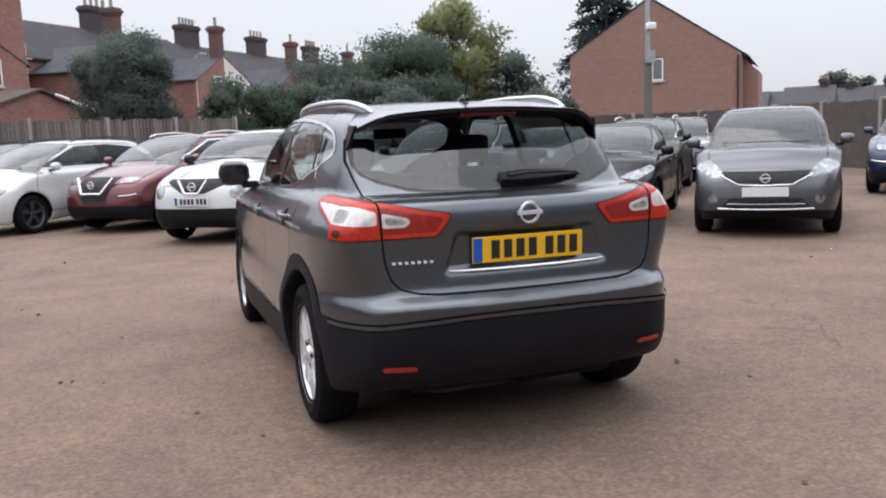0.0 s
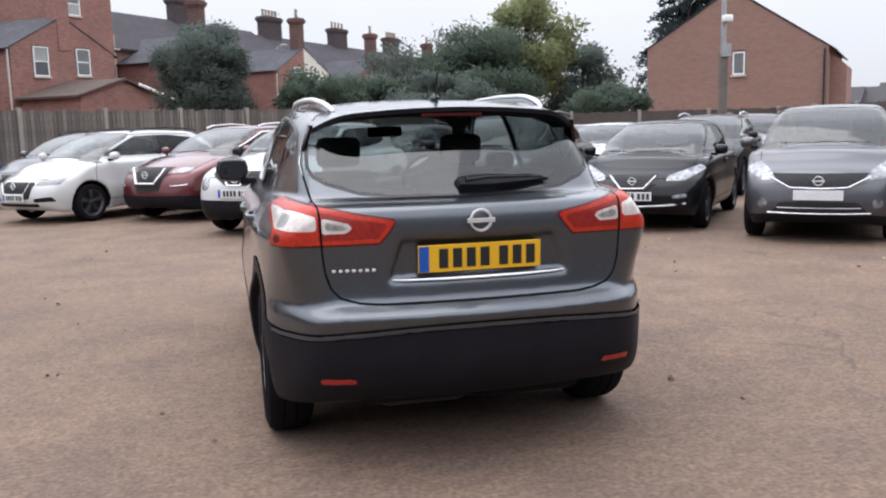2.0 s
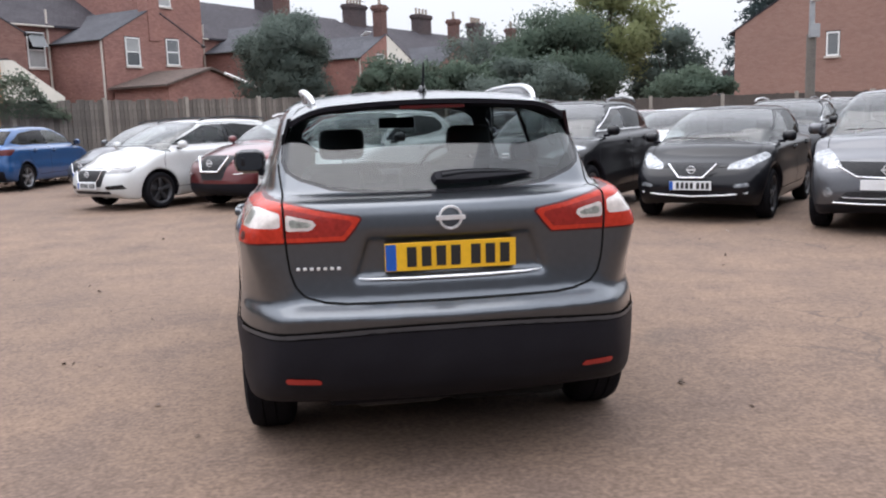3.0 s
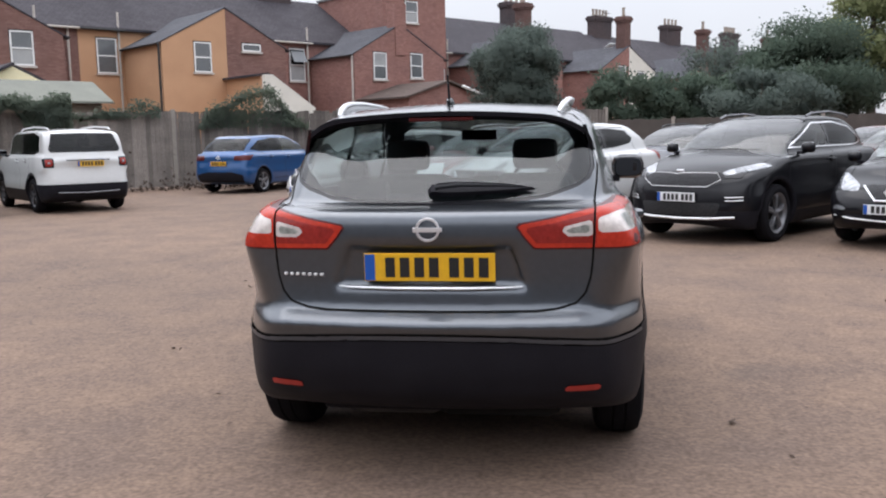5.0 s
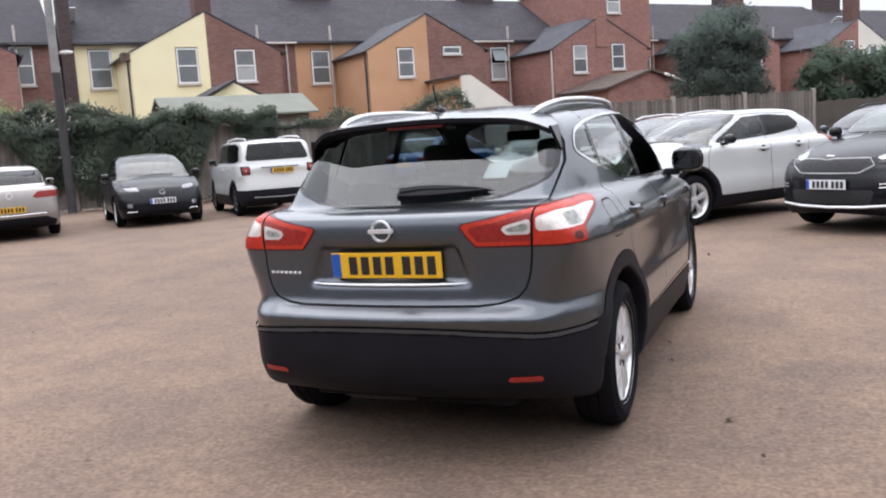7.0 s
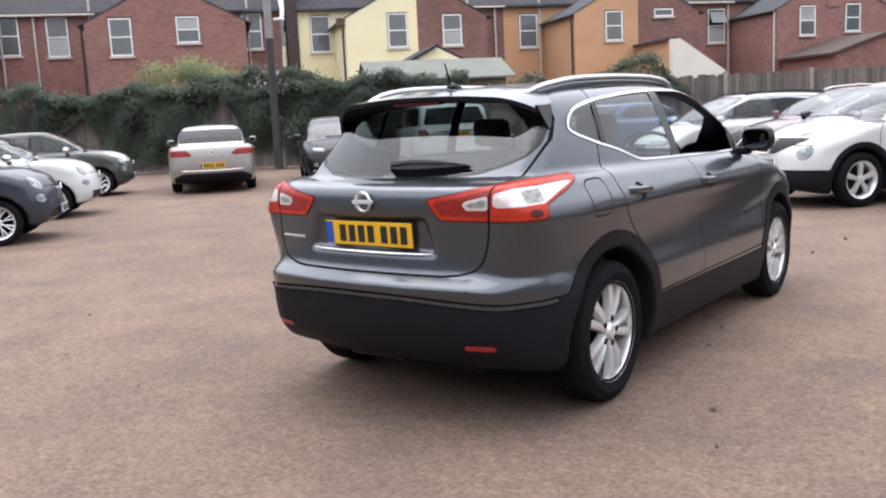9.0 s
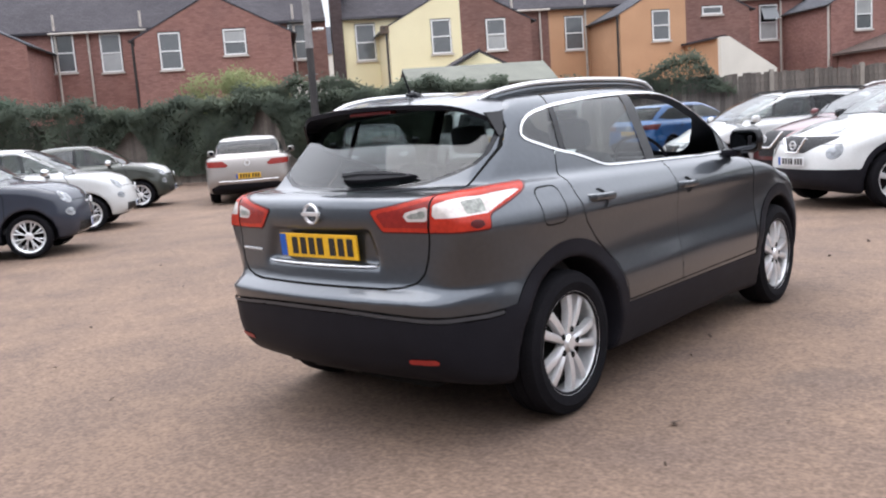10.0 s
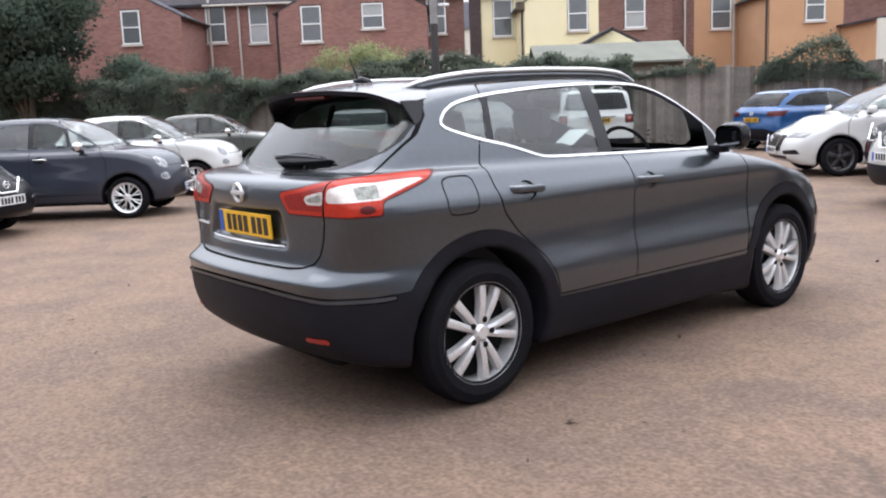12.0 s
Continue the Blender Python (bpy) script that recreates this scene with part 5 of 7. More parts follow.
    ls = zone([(-1.842, 0.935), (-1.832, 0.995), (-1.812, 1.011), (-1.77, 1.021), (-1.687, 1.045), (-1.585, 1.078), (-1.535, 1.104), (-1.482, 1.130), (-1.492, 1.141), (-1.52, 1.141), (-1.70, 1.127), (-1.85, 1.117), (-2.4, 1.13), (-2.4, 0.93)], "yz")
    lamp = both(lr, ls, tailward(-1.44))
    w_in = zone([(0.508, 1.030), (0.538, 0.998), (0.634, 0.998), (0.634, 1.060), (0.56, 1.044)], "xz")
    w_out = both(zone([(0.655, 1.003), (0.72, 1.006), (1.2, 1.006), (1.2, 1.15), (0.72, 1.084), (0.655, 1.066)], "xz"),
                 zone([(-2.4, 1.0), (-1.93, 1.012), (-1.84, 1.014), (-1.80, 1.028), (-1.70, 1.060), (-1.582, 1.093), (-1.60, 1.100), (-1.835, 1.086), (-2.4, 1.10)], "yz"))
    rib_out = zone([(-1.935, 1.02), (-1.838, 1.022), (-1.832, 1.078), (-1.935, 1.072)], "yz")
    gate = [(-1, 0.711), (0.42, 0.712), (0.50, 0.719), (0.572, 0.739), (0.608, 0.778), (0.628, 0.84), (0.636, 0.91), (0.638, 0.97), (0.642, 1.08), (0.662, 1.20), (0.668, 1.27), (0.645, 1.36), (0.60, 1.44), (0.54, 1.50), (0.40, 1.53), (-1, 1.545)]
    gate_fn = zone(gate, "xz", tailward(-1.36))
    put("tailgate_gap", sk.strip(gate_fn, 0.0045), M_GAP, "", -0.006)
    for sgn in (1, -1):
        on = lambda ax, y, z, n, sx: -sgn * sx
        whole = sk.take(both(lamp, on))
        mid, rim_ = sk.split(lambda *a: both(lr, ls)(*a) + 0.007, whole)
        put("lamp_edge", rim_, M_REDSHADE, "dark red rim of the tail lamp", 0.002)
        inner, mid = sk.split(lambda ax, y, z, n, sx: ax - 0.648, mid)
        core, inner = sk.split(w_in, inner)
        rib, edge = sk.split(lambda *a: w_in(*a) + 0.012, core)
        put("lamp_bezel", edge, M_LAMPWHITE, "bright bezel in the tail lamp", 0.003)
        put("reversing_lamp", rib, M_LAMPGREY, "ribbed clear lens in the tail lamp", 0.003)
        deep, inner = sk.split(lambda *a: both(lr, ls)(*a) + 0.024, inner)
        put("inner_lamp", deep, M_REDLOW, "deep red inner lens", 0.004)
        put("gate_lamp", inner, M_RED, "orange-red lamp lens on the tailgate", 0.004)
        core, mid = sk.split(w_out, mid)
        rib, edge = sk.split(rib_out, core)
        put("indicator_lamp", rib, M_LAMPGREY, "ribbed grey indicator reflector", 0.003)
        put("clear_lamp", edge, M_LAMPWHITE, "clear white lens in the tail lamp", 0.003)
        band, mid = sk.split(lambda ax, y, z, n, sx: np.maximum(z - 1.0, 0.935 + 0.012 - z), mid)
        bulb, band = sk.split(lambda ax, y, z, n, sx: np.hypot((y + 1.905) * 0.5, z - 0.977) - 0.018, band)
        put("brake_lamp_bulb", bulb, M_REDSHADE, "dark bulb seen through the red lens", 0.004)
        put("lower_lamp", band, M_RED, "red lower band of the tail lamp", 0.004)
        put("tail_lamp", mid, M_RED, "orange-red tail lamp", 0.004)
    for sgn in (1, -1):
        put("rear_reflector", sk.take(both(zone([(0.525, 0.397), (0.665, 0.399), (0.662, 0.424), (0.53, 0.421)], "xz", tailward(-1.7)), lambda ax, y, z, n, sx: -sgn * sx)), M_REDDARK, "red bumper reflector", 0.009)
    # lower cladding
    low_line = below([(-2.3, 0.602), (-1.88, 0.598), (-1.74, 0.612), (-1.5, 0.45), (1.5, 0.42), (1.9, 0.42), (2.3, 0.42)])
    arched = lambda ax, y, z, n, sx: low_line(ax, y, z, n, sx) - 0.032 * np.clip(1 - (ax / 0.72) ** 2, 0, 1) * (y < -1.7)      # the line rises to the middle of the bumper
    clad = lambda *a: np.minimum(arch_zone(sp, 0.082)(*a), arched(*a))
    lip = both(clad, tailward(-1.80), lambda *a: -0.024 - arched(*a))
    put("panel_gap", sk.strip(both(arched, tailward(-1.80), lambda *a: -0.024 - arched(*a)), 0.003), M_GAP, "", -0.003)
    put("cladding_lip", sk.take(lip), M_LIP, "satin lip along the top of the cladding", 0.009)
    put("lower_cladding", sk.take(clad), M_PLASTIC, "matt black plastic lower cladding", 0.004)
    # doors, flaps, bonnet
    door_r = [(-0.237, 0.452), (-0.237, 1.11), (-0.31, 1.53), (-1.10, 1.50), (-1.20, 1.23), (-1.235, 1.12), (-1.23, 1.02), (-1.19, 0.90), (-1.10, 0.80), (-0.93, 0.66), (-0.86, 0.55), (-0.84, 0.452)]
    door_f = [(-0.237, 0.452), (-0.237, 1.11), (-0.31, 1.53), (0.25, 1.50), (0.80, 1.12), (0.85, 0.95), (0.86, 0.7), (0.84, 0.452)]
    flap = rounded([(-1.52, 0.94), (-1.52, 1.06), (-1.495, 1.083), (-1.365, 1.085), (-1.34, 1.06), (-1.345, 0.94), (-1.37, 0.917), (-1.495, 0.915)], 1)
    rightside = lambda ax, y, z, n, sx: np.maximum(-sx, sides(ax, y, z, n, sx))
    put("panel_gap", sk.strip(zone(flap, "yz", rightside), 0.0035), M_GAP, "", -0.004)
    put("fuel_flap", sk.take(zone(flap, "yz", rightside)), P_GREY)
    for cy, cz in ((-1.03, 0.990), (-0.105, 0.962)):
        cup = both(sides, lambda ax, y, z, n, sx: np.hypot((y - cy) * 0.85, z - cz) - 0.046)
        for half in sk.split(lambda ax, y, z, n, sx: sx, sk.take(cup)):
            put("handle_cup", half, P_GREY, "", -0.010)
    for dn, dp in (("rear_door", door_r), ("front_door", door_f)):
        f = zone(dp, "yz", both(sides, lambda ax, y, z, n, sx: 0.455 - z))
        gap = sk.split(lambda ax, y, z, n, sx: sx, sk.strip(f, 0.004))
        put("panel_gap", gap[0], M_GAP, "", -0.005), put("panel_gap", gap[1], M_GAP, "", -0.005)
        for sgn in (1, -1):
            put(dn, sk.take(both(f, lambda ax, y, z, n, sx: -sgn * sx)), P_GREY)
    put("tailgate", sk.take(gate_fn), P_GREY)
    # nose
    head = both(zone([(2.3, 0.72), (1.55, 0.93), (1.5, 0.99), (2.3, 0.84)], "yz"), lambda ax, y, z, n, sx: 0.42 - ax)
    for sgn in (1, -1):
        put("headlamp", sk.take(both(head, lambda ax, y, z, n, sx: -sgn * sx)), M_HEADLAMP)
    put("grille", sk.take(zone([(-1, 0.60), (0.36, 0.60), (0.44, 0.80), (-1, 0.80)], "xz", noseward(1.9))), M_GLOSSBLACK)
    put("body", sk.polys, P_GREY, "gunmetal metallic paint")
    # roof spoiler
    top, low, lip = [], [], []
    n = 29
    for i in range(n):
        x = -0.61 + 1.22 * i / (n - 1)
        b = 0.16 * x * x
        edge = max(0.0, (abs(x) - 0.44) / 0.17) ** 2
        zc = -0.10 * x * x
        yl = -1.685 + b + 0.07 * edge
        top.append(((x, -1.28 + b, 1.534 + zc - 0.045 * edge), (x, -1.46 + b + 0.04 * edge, 1.530 + zc - 0.045 * edge), (x, yl, 1.496 + zc - 0.042 * edge)))
        low.append(((x, yl + 0.004, 1.476 + zc - 0.046 * edge), (x, -1.54 + b + 0.04 * edge, 1.464 + zc - 0.036 * edge), (x * 0.985, -1.44 + b + 0.03 * edge, 1.464 + zc - 0.036 * edge)))
    tv = [v for r in top for v in r]
    tf = [(3 * i + k, 3 * i + 3 + k, 3 * i + 4 + k, 3 * i + 1 + k) for i in range(n - 1) for k in (0, 1)]
    s = link_mesh("roof_spoiler", tv, [f[::-1] for f in tf], P_GREY, car, "grey roof spoiler")
    lv = [r[2] for r in top] + [r[0] for r in low] + [r[1] for r in low] + [r[2] for r in low]
    lf = [(k * n + i, k * n + i + 1, (k + 1) * n + i + 1, (k + 1) * n + i) for k in range(3) for i in range(n - 1)]
    for e in (0, n - 1):
        b0 = len(lv)
        lv += list(top[e]) + list(low[e])
        lf.append(tuple(range(b0, b0 + 6)))
    link_mesh("spoiler_underside", lv, lf, M_PLASTIC, s, "black spoiler underside", smooth=False)
    for sg in (-1, 1):                     # black blades beside the rear window
        blade = bmesh.new()
        prof = [(-1.565, 1.430), (-1.44, 1.432), (-1.44, 1.36), (-1.515, 1.318)]
        rows = [[blade.verts.new((sg * (0.645 - 0.30 * (z - 1.33) + o), y, z)) for y, z in prof] for o in (-0.010, 0.004)]
        for i in range(4):
            blade.faces.new((rows[0][i], rows[0][(i + 1) % 4], rows[1][(i + 1) % 4], rows[1][i]))
        blade.faces.new(rows[0]), blade.faces.new(rows[1][::-1])
        bmesh.ops.recalc_face_normals(blade, faces=blade.faces[:])
        part("spoiler_blade", blade, M_GLOSSBLACK, s, "black side blade of the spoiler")
    part("high_brake_lamp", bm_box(-0.14, -1.672, 1.455, 0.14, -1.63, 1.472, 0.004), M_REDSHADE, s, "dark red brake lamp strip")
    # rear fittings
    plate(car, 0, -2.069, 0.882, -1, True, 3)
    badge(car, 0, -2.091, 1.032, -1, 0.048, 4)
    # bright metal bar draws the highlight on the painted ledge below the plate
    part("chrome_strip", bm_tube([(-0.365, -2.066, 0.806), (-0.30, -2.075, 0.802), (-0.15, -2.086, 0.800), (0, -2.090, 0.800), (0.15, -2.086, 0.800), (0.30, -2.075, 0.802), (0.365, -2.066, 0.806)], [0.002, 0.005, 0.0065, 0.007, 0.0065, 0.005, 0.002], 6, 1.0), M_ALLOY, car, smooth=True)
    for i in range(7):
        bx = -0.595 + i * 0.026
        part("badge_letter_bar", bm_box(bx - 0.007, -2.097 + 0.17 * bx * bx, 0.844, bx + 0.007, -2.02 + 0.17 * bx * bx, 0.855, 0.002), M_SATIN, car)
    blade, front_, back_ = bmesh.new(), [], []
    leafline = [(-0.040, 1.166), (-0.030, 1.146), (0.03, 1.140), (0.12, 1.142), (0.24, 1.148), (0.34, 1.154), (0.41, 1.162), (0.34, 1.176), (0.26, 1.187), (0.16, 1.196), (0.06, 1.197), (-0.02, 1.188)]
    for x, z in leafline:
        y = -1.852 + (z - 1.142) + 0.22 * x * x
        back_.append(blade.verts.new((x, y - 0.004, z + 0.004)))
        front_.append(blade.verts.new((0.16 + (x - 0.16) * 0.93, y - 0.015, 1.168 + (z - 1.168) * 0.72 + 0.013)))
    for i in range(len(leafline)):
        j = (i + 1) % len(leafline)
        blade.faces.new((back_[i], back_[j], front_[j], front_[i]))
    blade.faces.new(front_)
    bmesh.ops.recalc_face_normals(blade, faces=blade.faces[:])
    wiper_ = part("wiper", blade, M_PLASTIC, car, "black leaf-shaped rear wiper", True)
    part("wiper_arm", bm_tube([(0.0, -1.876, 1.184), (0.10, -1.868, 1.193), (0.26, -1.856, 1.190), (0.36, -1.842, 1.182)], [0.013, 0.010, 0.008, 0.005], 8), M_GLOSSBLACK, wiper_, "", True)
    # roof fittings
    part("aerial_base", bm_tube([(0, -1.30, 1.53), (0, -1.36, 1.552), (0, -1.40, 1.545)], [0.022, 0.018, 0.008], 8), M_GLOSSBLACK, car, smooth=True)
    part("aerial", bm_tube([(0, -1.37, 1.545), (0, -1.42, 1.665)], [0.007, 0.004], 6), M_GLOSSBLACK, car)
    for sg in (-1, 1):
        pts = [(sg * 0.50, -1.46, 1.490), (sg * 0.512, -1.38, 1.515), (sg * 0.535, -1.20, 1.545), (sg * 0.558, -0.8, 1.567), (sg * 0.565, -0.4, 1.570), (sg * 0.56, -0.1, 1.562), (sg * 0.55, 0.08, 1.540), (sg * 0.54, 0.19, 1.500)]
        rows = np.array(pts)
        ys = np.linspace(-1.46, 0.19, 26)
        pts = list(zip(curve(rows[:, (1, 0)], ys), ys, curve(rows[:, (1, 2)], ys)))
        rail = part("roof_rail", bm_tube(pts, [0.008, 0.012] + [0.015] * 22 + [0.012, 0.007], 8, 0.8), M_SATIN, car, "satin silver roof rail", True)
        part("rail_foot", bm_tube([(x * 0.985, y, z - 0.026) for x, y, z in pts], [0.006] + [0.011] * 24 + [0.004], 6, 1.6), P_GREY, rail)
    for sg in (-1, 1):
        door_mirror(car, sg * 0.945, 0.60, 1.165, M_GLOSSBLACK)
        handle(car, sg * 0.862, -1.03, 0.997, P_GREY, 0.22, -2)
        handle(car, sg * 0.868, -0.105, 0.968, P_GREY, 0.22, -2)
        for ya in (-1.323, 1.323):
            wheel(car, sg * 0.765, ya, 0.342, 0.238, 0.215, "vee", M_ALLOY)
    interior(car, sp)
    part("headlining", bm_box(-0.47, -1.22, 1.487, 0.47, 0.02, 1.494, 0.002), M_LINING, car, "pale grey headlining")
    # underbody pieces added in near-black to block light and deepen the dark below
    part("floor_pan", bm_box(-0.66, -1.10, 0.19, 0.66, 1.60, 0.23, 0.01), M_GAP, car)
    part("exhaust_silencer", bm_box(-0.42, -1.86, 0.20, 0.02, -1.58, 0.35, 0.06), M_LEAD_DARK, car, "dull steel exhaust silencer", True)
    part("exhaust_pipe", bm_tube([(-0.30, -1.60, 0.27), (-0.10, -1.2, 0.25), (-0.05, -0.2, 0.20)], 0.028, 10), M_LEAD_DARK, car, "", True)
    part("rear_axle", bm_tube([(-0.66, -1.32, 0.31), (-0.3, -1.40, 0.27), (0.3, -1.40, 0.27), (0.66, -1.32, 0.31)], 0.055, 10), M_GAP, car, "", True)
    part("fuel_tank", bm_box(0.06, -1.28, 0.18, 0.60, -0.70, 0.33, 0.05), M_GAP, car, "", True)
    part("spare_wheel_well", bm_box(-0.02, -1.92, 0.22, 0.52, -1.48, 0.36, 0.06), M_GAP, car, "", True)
    part("tow_sill", bm_box(-0.5, -1.9, 0.24, 0.5, -1.5, 0.30, 0.02), M_PLASTIC, car)
    # flat white rectangle above the dashboard
    part("paper_sheet", bm_box(-0.09, 0, 0, 0.09, 0.003, 0.2), M_PAPER, car, "white sales sheet behind the glass").matrix_basis = pose(-0.42, 0.62, 1.10, -60)
    return car


hero_car()


# ---- parked cars ----
def outlines(c):
    """Side outlines of a parked car from its main measures."""
    f, r = c["wb"] / 2 + c["fo"], -(c["wb"] / 2 + c["ro"])
    H, hd, bt, ws, wt, rt, rb = c["H"], c["hood"], c["belt"], c["ws"], c["wt"], c["rt"], c["rb"]
    ng = c.get("nose", 0.0)
    if c.get("boot"):
        tail = [(r + 0.02, bt - 0.16), (r + 0.05, bt - 0.02), (r + 0.12, bt + 0.01), (rb, bt + 0.03)]
    else:
        tail = [(r + 0.03, 0.78), (r + 0.07, bt - 0.08), (r + 0.14, bt), (rb + 0.1, bt + 0.02)]
    low = [(r + 0.22, 0.24), (r + 0.06, 0.32), (r, 0.46), (r, 0.62)] + tail + [(ws - 0.4, bt - 0.02), (ws, hd + 0.05), (ws + 0.35, hd + 0.02), (f - 0.42, hd - 0.07 - ng), (f - 0.16, hd - 0.17 - ng), (f - 0.04, hd - 0.32 - ng * 0.5), (f, 0.46), (f - 0.03, 0.32), (f - 0.2, 0.2), (r + 0.5, 0.2)]
    gr = [(rb - 0.08, bt - 0.08), (rb, bt + 0.02), ((rb + rt) / 2 - 0.02, (bt + H) / 2 + 0.02), (rt, H - 0.09), (rt + 0.16, H - 0.03), ((rt + wt) / 2, H), (wt - 0.15, H - 0.015), (wt + 0.06, H - 0.07), ((wt + ws) / 2 + 0.02, (H + hd) / 2 + 0.05), (ws + 0.03, hd + 0.06), (ws + 0.1, hd - 0.05), (ws, bt - 0.3), (rb, bt - 0.3)]
    w = c["W"] / 2
    plan = [(r - 0.15, w * 0.55), (r + 0.02, w * 0.80), (r + 0.14, w * 0.90), (r + 0.35, w * 0.965), (-c["wb"] / 2, w * 0.99), (0, w), (c["wb"] / 2, w * 0.99), (f - 0.5, w * 0.955), (f - 0.28, w * 0.88), (f - 0.12, w * 0.76), (f + 0.12, w * 0.5)]
    sq = c.get("square", 0.0)
    tuck = [(0.1, -0.08), (0.25, -0.05), (0.4, -0.01), (0.56, 0.0), (0.68, -0.014), (bt - 0.14, -0.018), (bt - 0.05, -0.026), (bt + 0.05, -0.08 + sq * 0.04), (1.3, -0.18), (1.8, -0.3)]
    gx = w - 0.10 + sq * 0.03
    gtuck = [(0.1, gx + 0.04), (bt - 0.05, gx), (bt + 0.05, gx - 0.03), ((bt + H) / 2, gx - 0.085 + sq * 0.03), (H - 0.12, gx - 0.155 + sq * 0.07), (H + 0.02, gx - 0.24 + sq * 0.1), (H + 0.3, gx - 0.4)]
    gplan = [(r - 0.2, -0.2), (rb, -0.13 + sq * 0.08), ((rb + rt) / 2, -0.08 + sq * 0.05), (rt + 0.25, -0.02), (0, 0), (wt, 0), (ws, -0.04), (f, -0.2)]
    sp = dict(res=c.get("res", 0.034), wb=c["wb"], tyre=c["tyre"], arch=c["tyre"] + 0.055, k=c.get("k", 0.07), gk=c.get("gk", 0.08), join=0.03, bow_rear=c.get("bow_r", 0.14), bow_front=c.get("bow_f", 0.28), crown=0.08, roof_crown=0.09,
              lower=low, green=gr, plan=plan, tuck=tuck, gplan=gplan, gtuck=gtuck, seat_front=c.get("sf", (ws + rb) / 2 + 0.25), seat_rear=c.get("sr", (ws + rb) / 2 - 0.55), belt_z=bt, dash_y=ws - 0.35, ws_top=wt, top_z=H, seat_back=H - 0.98, seat_z=0.55)
    return sp, f, r


SKINS = {}


def parked(name, label, coat, c, m, group=""):
    """One parked car from its measures; m: where it stands."""
    car = tagged(new(name), label, "car", group)
    sp, f, r = outlines(c)
    key = c["key"]
    if key not in SKINS:
        SKINS[key] = surface(*car_field(sp))
    V, N, polys = SKINS[key]
    sk = Skin(V, N, list(polys))
    put = lambda nm, ps, material, lb="", push=0.0: sk.mesh(nm, ps, material, car, lb, push)
    H, bt, ws, wt, rt, rb, hd = c["H"], c["belt"], c["ws"], c["wt"], c["rt"], c["rb"], c["hood"]
    liners(sk, sp, 0.006, put)
    inner = lambda lim: (lambda ax, y, z, n, sx: np.abs(n[:, 0]) - lim)
    shape = [(ws + 0.05, hd + 0.055), (wt - 0.02, H - 0.05), (wt - 0.1, H + 0.4), (ws + 0.6, H + 0.4), (ws + 0.6, hd + 0.055)]
    bow, arch_ = c.get("bow_f", 0.28), 0.09
    put("windscreen", sk.take(both(lambda ax, y, z, n, sx: poly_dist(shape, y + bow * ax**2 * np.clip((y - 0.6) / 0.8, 0, 1) + 0.10 * ax**2, z + arch_ * ax**2), inner(0.72))), M_SCREEN, "", -0.003)
    gw = c["W"] / 2
    put("rear_window", sk.take(zone([(-1, bt + 0.06), (gw - 0.24, bt + 0.07), (gw - 0.20, bt + 0.12), (gw - 0.30, H - 0.12), (-1, H - 0.10)], "xz", both(inner(0.7), tailward(rt + 0.12)))), c.get("rear_glass", M_GLASS_DARK), "", -0.003)
    dlo = c.get("dlo") or [(rb + 0.34, bt + 0.11), (rt + 0.28, H - 0.17), ((rt + wt) / 2, H - 0.105), (wt - 0.12, H - 0.12), (wt + 0.12, H - 0.2), (ws - 0.16, bt + 0.05), (rb + 0.7, bt + 0.055)]
    ring = both(zone(dlo), sides)
    yb = (rb + ws) / 2 + 0.12
    for sgn in (1, -1):
        core = sk.take(both(ring, lambda ax, y, z, n, sx: -sgn * sx))
        if c.get("chrome_dlo"):
            core, edge = sk.split(lambda *a: zone(dlo)(*a) + 0.018, core)
            put("window_trim", edge, M_CHROME, "chrome window surround", 0.003)
        pane, core = sk.split(lambda ax, y, z, n, sx: yb + 0.03 - y, core)
        put("front_side_window", pane, M_GLASS_CLEAR, "", -0.003)
        pane, core = sk.split(lambda ax, y, z, n, sx: y - yb + 0.04, core)
        put("rear_side_window", pane, c.get("side_glass", M_GLASS_DARK), "", -0.003)
        put("window_pillar", core, M_GLOSSBLACK)
    for sgn in (1, -1):
        on = lambda ax, y, z, n, sx: -sgn * sx
        for fn, material, nm in c["lamps"](f, r):
            put(nm, sk.take(both(fn, on)), material, "", 0.003)
    for fn, material, nm in c.get("trims", lambda f, r: [])(f, r):
        put(nm, sk.take(fn), material, "", 0.0)
    if c.get("cladding"):
        z0, extra = c["cladding"]
        put("lower_cladding", sk.take(lambda *a: np.minimum(arch_zone(sp, extra)(*a), below([(r - 0.1, z0 + c.get("clad_r", 0.05)), (-c["wb"] / 2 - 0.4, z0 + c.get("clad_r", 0.05)), (-c["wb"] / 2 + 0.4, z0 - 0.06), (c["wb"] / 2 - 0.4, z0 - 0.06), (f - 0.3, z0 + c.get("clad_f", 0.0)), (f + 0.1, z0 + c.get("clad_f", 0.0))])(*a))), M_PLASTIC, "black plastic lower cladding", 0.003)
    door = [(yb - 0.01, 0.36), (yb, bt), (yb - 0.02, H - 0.08), (wt, H - 0.09), (ws - 0.1, bt + 0.04), (ws + 0.02, bt - 0.15), (ws, 0.36)]
    fdoor = zone(door, "yz", sides)
    for gap in sk.split(lambda ax, y, z, n, sx: sx, sk.strip(fdoor, 0.005)):
        put("panel_gap", gap, M_GAP, "", -0.004)
    if not c.get("three_door"):
        rdoor = zone([(yb - 0.01, 0.36), (yb, bt), (yb - 0.02, H - 0.08), (rt + 0.4, H - 0.1), (-c["wb"] / 2 + 0.10, bt), (-c["wb"] / 2 + 0.16, 0.78), (-c["wb"] / 2 + 0.48, 0.5), (-c["wb"] / 2 + 0.5, 0.36)], "yz", sides)
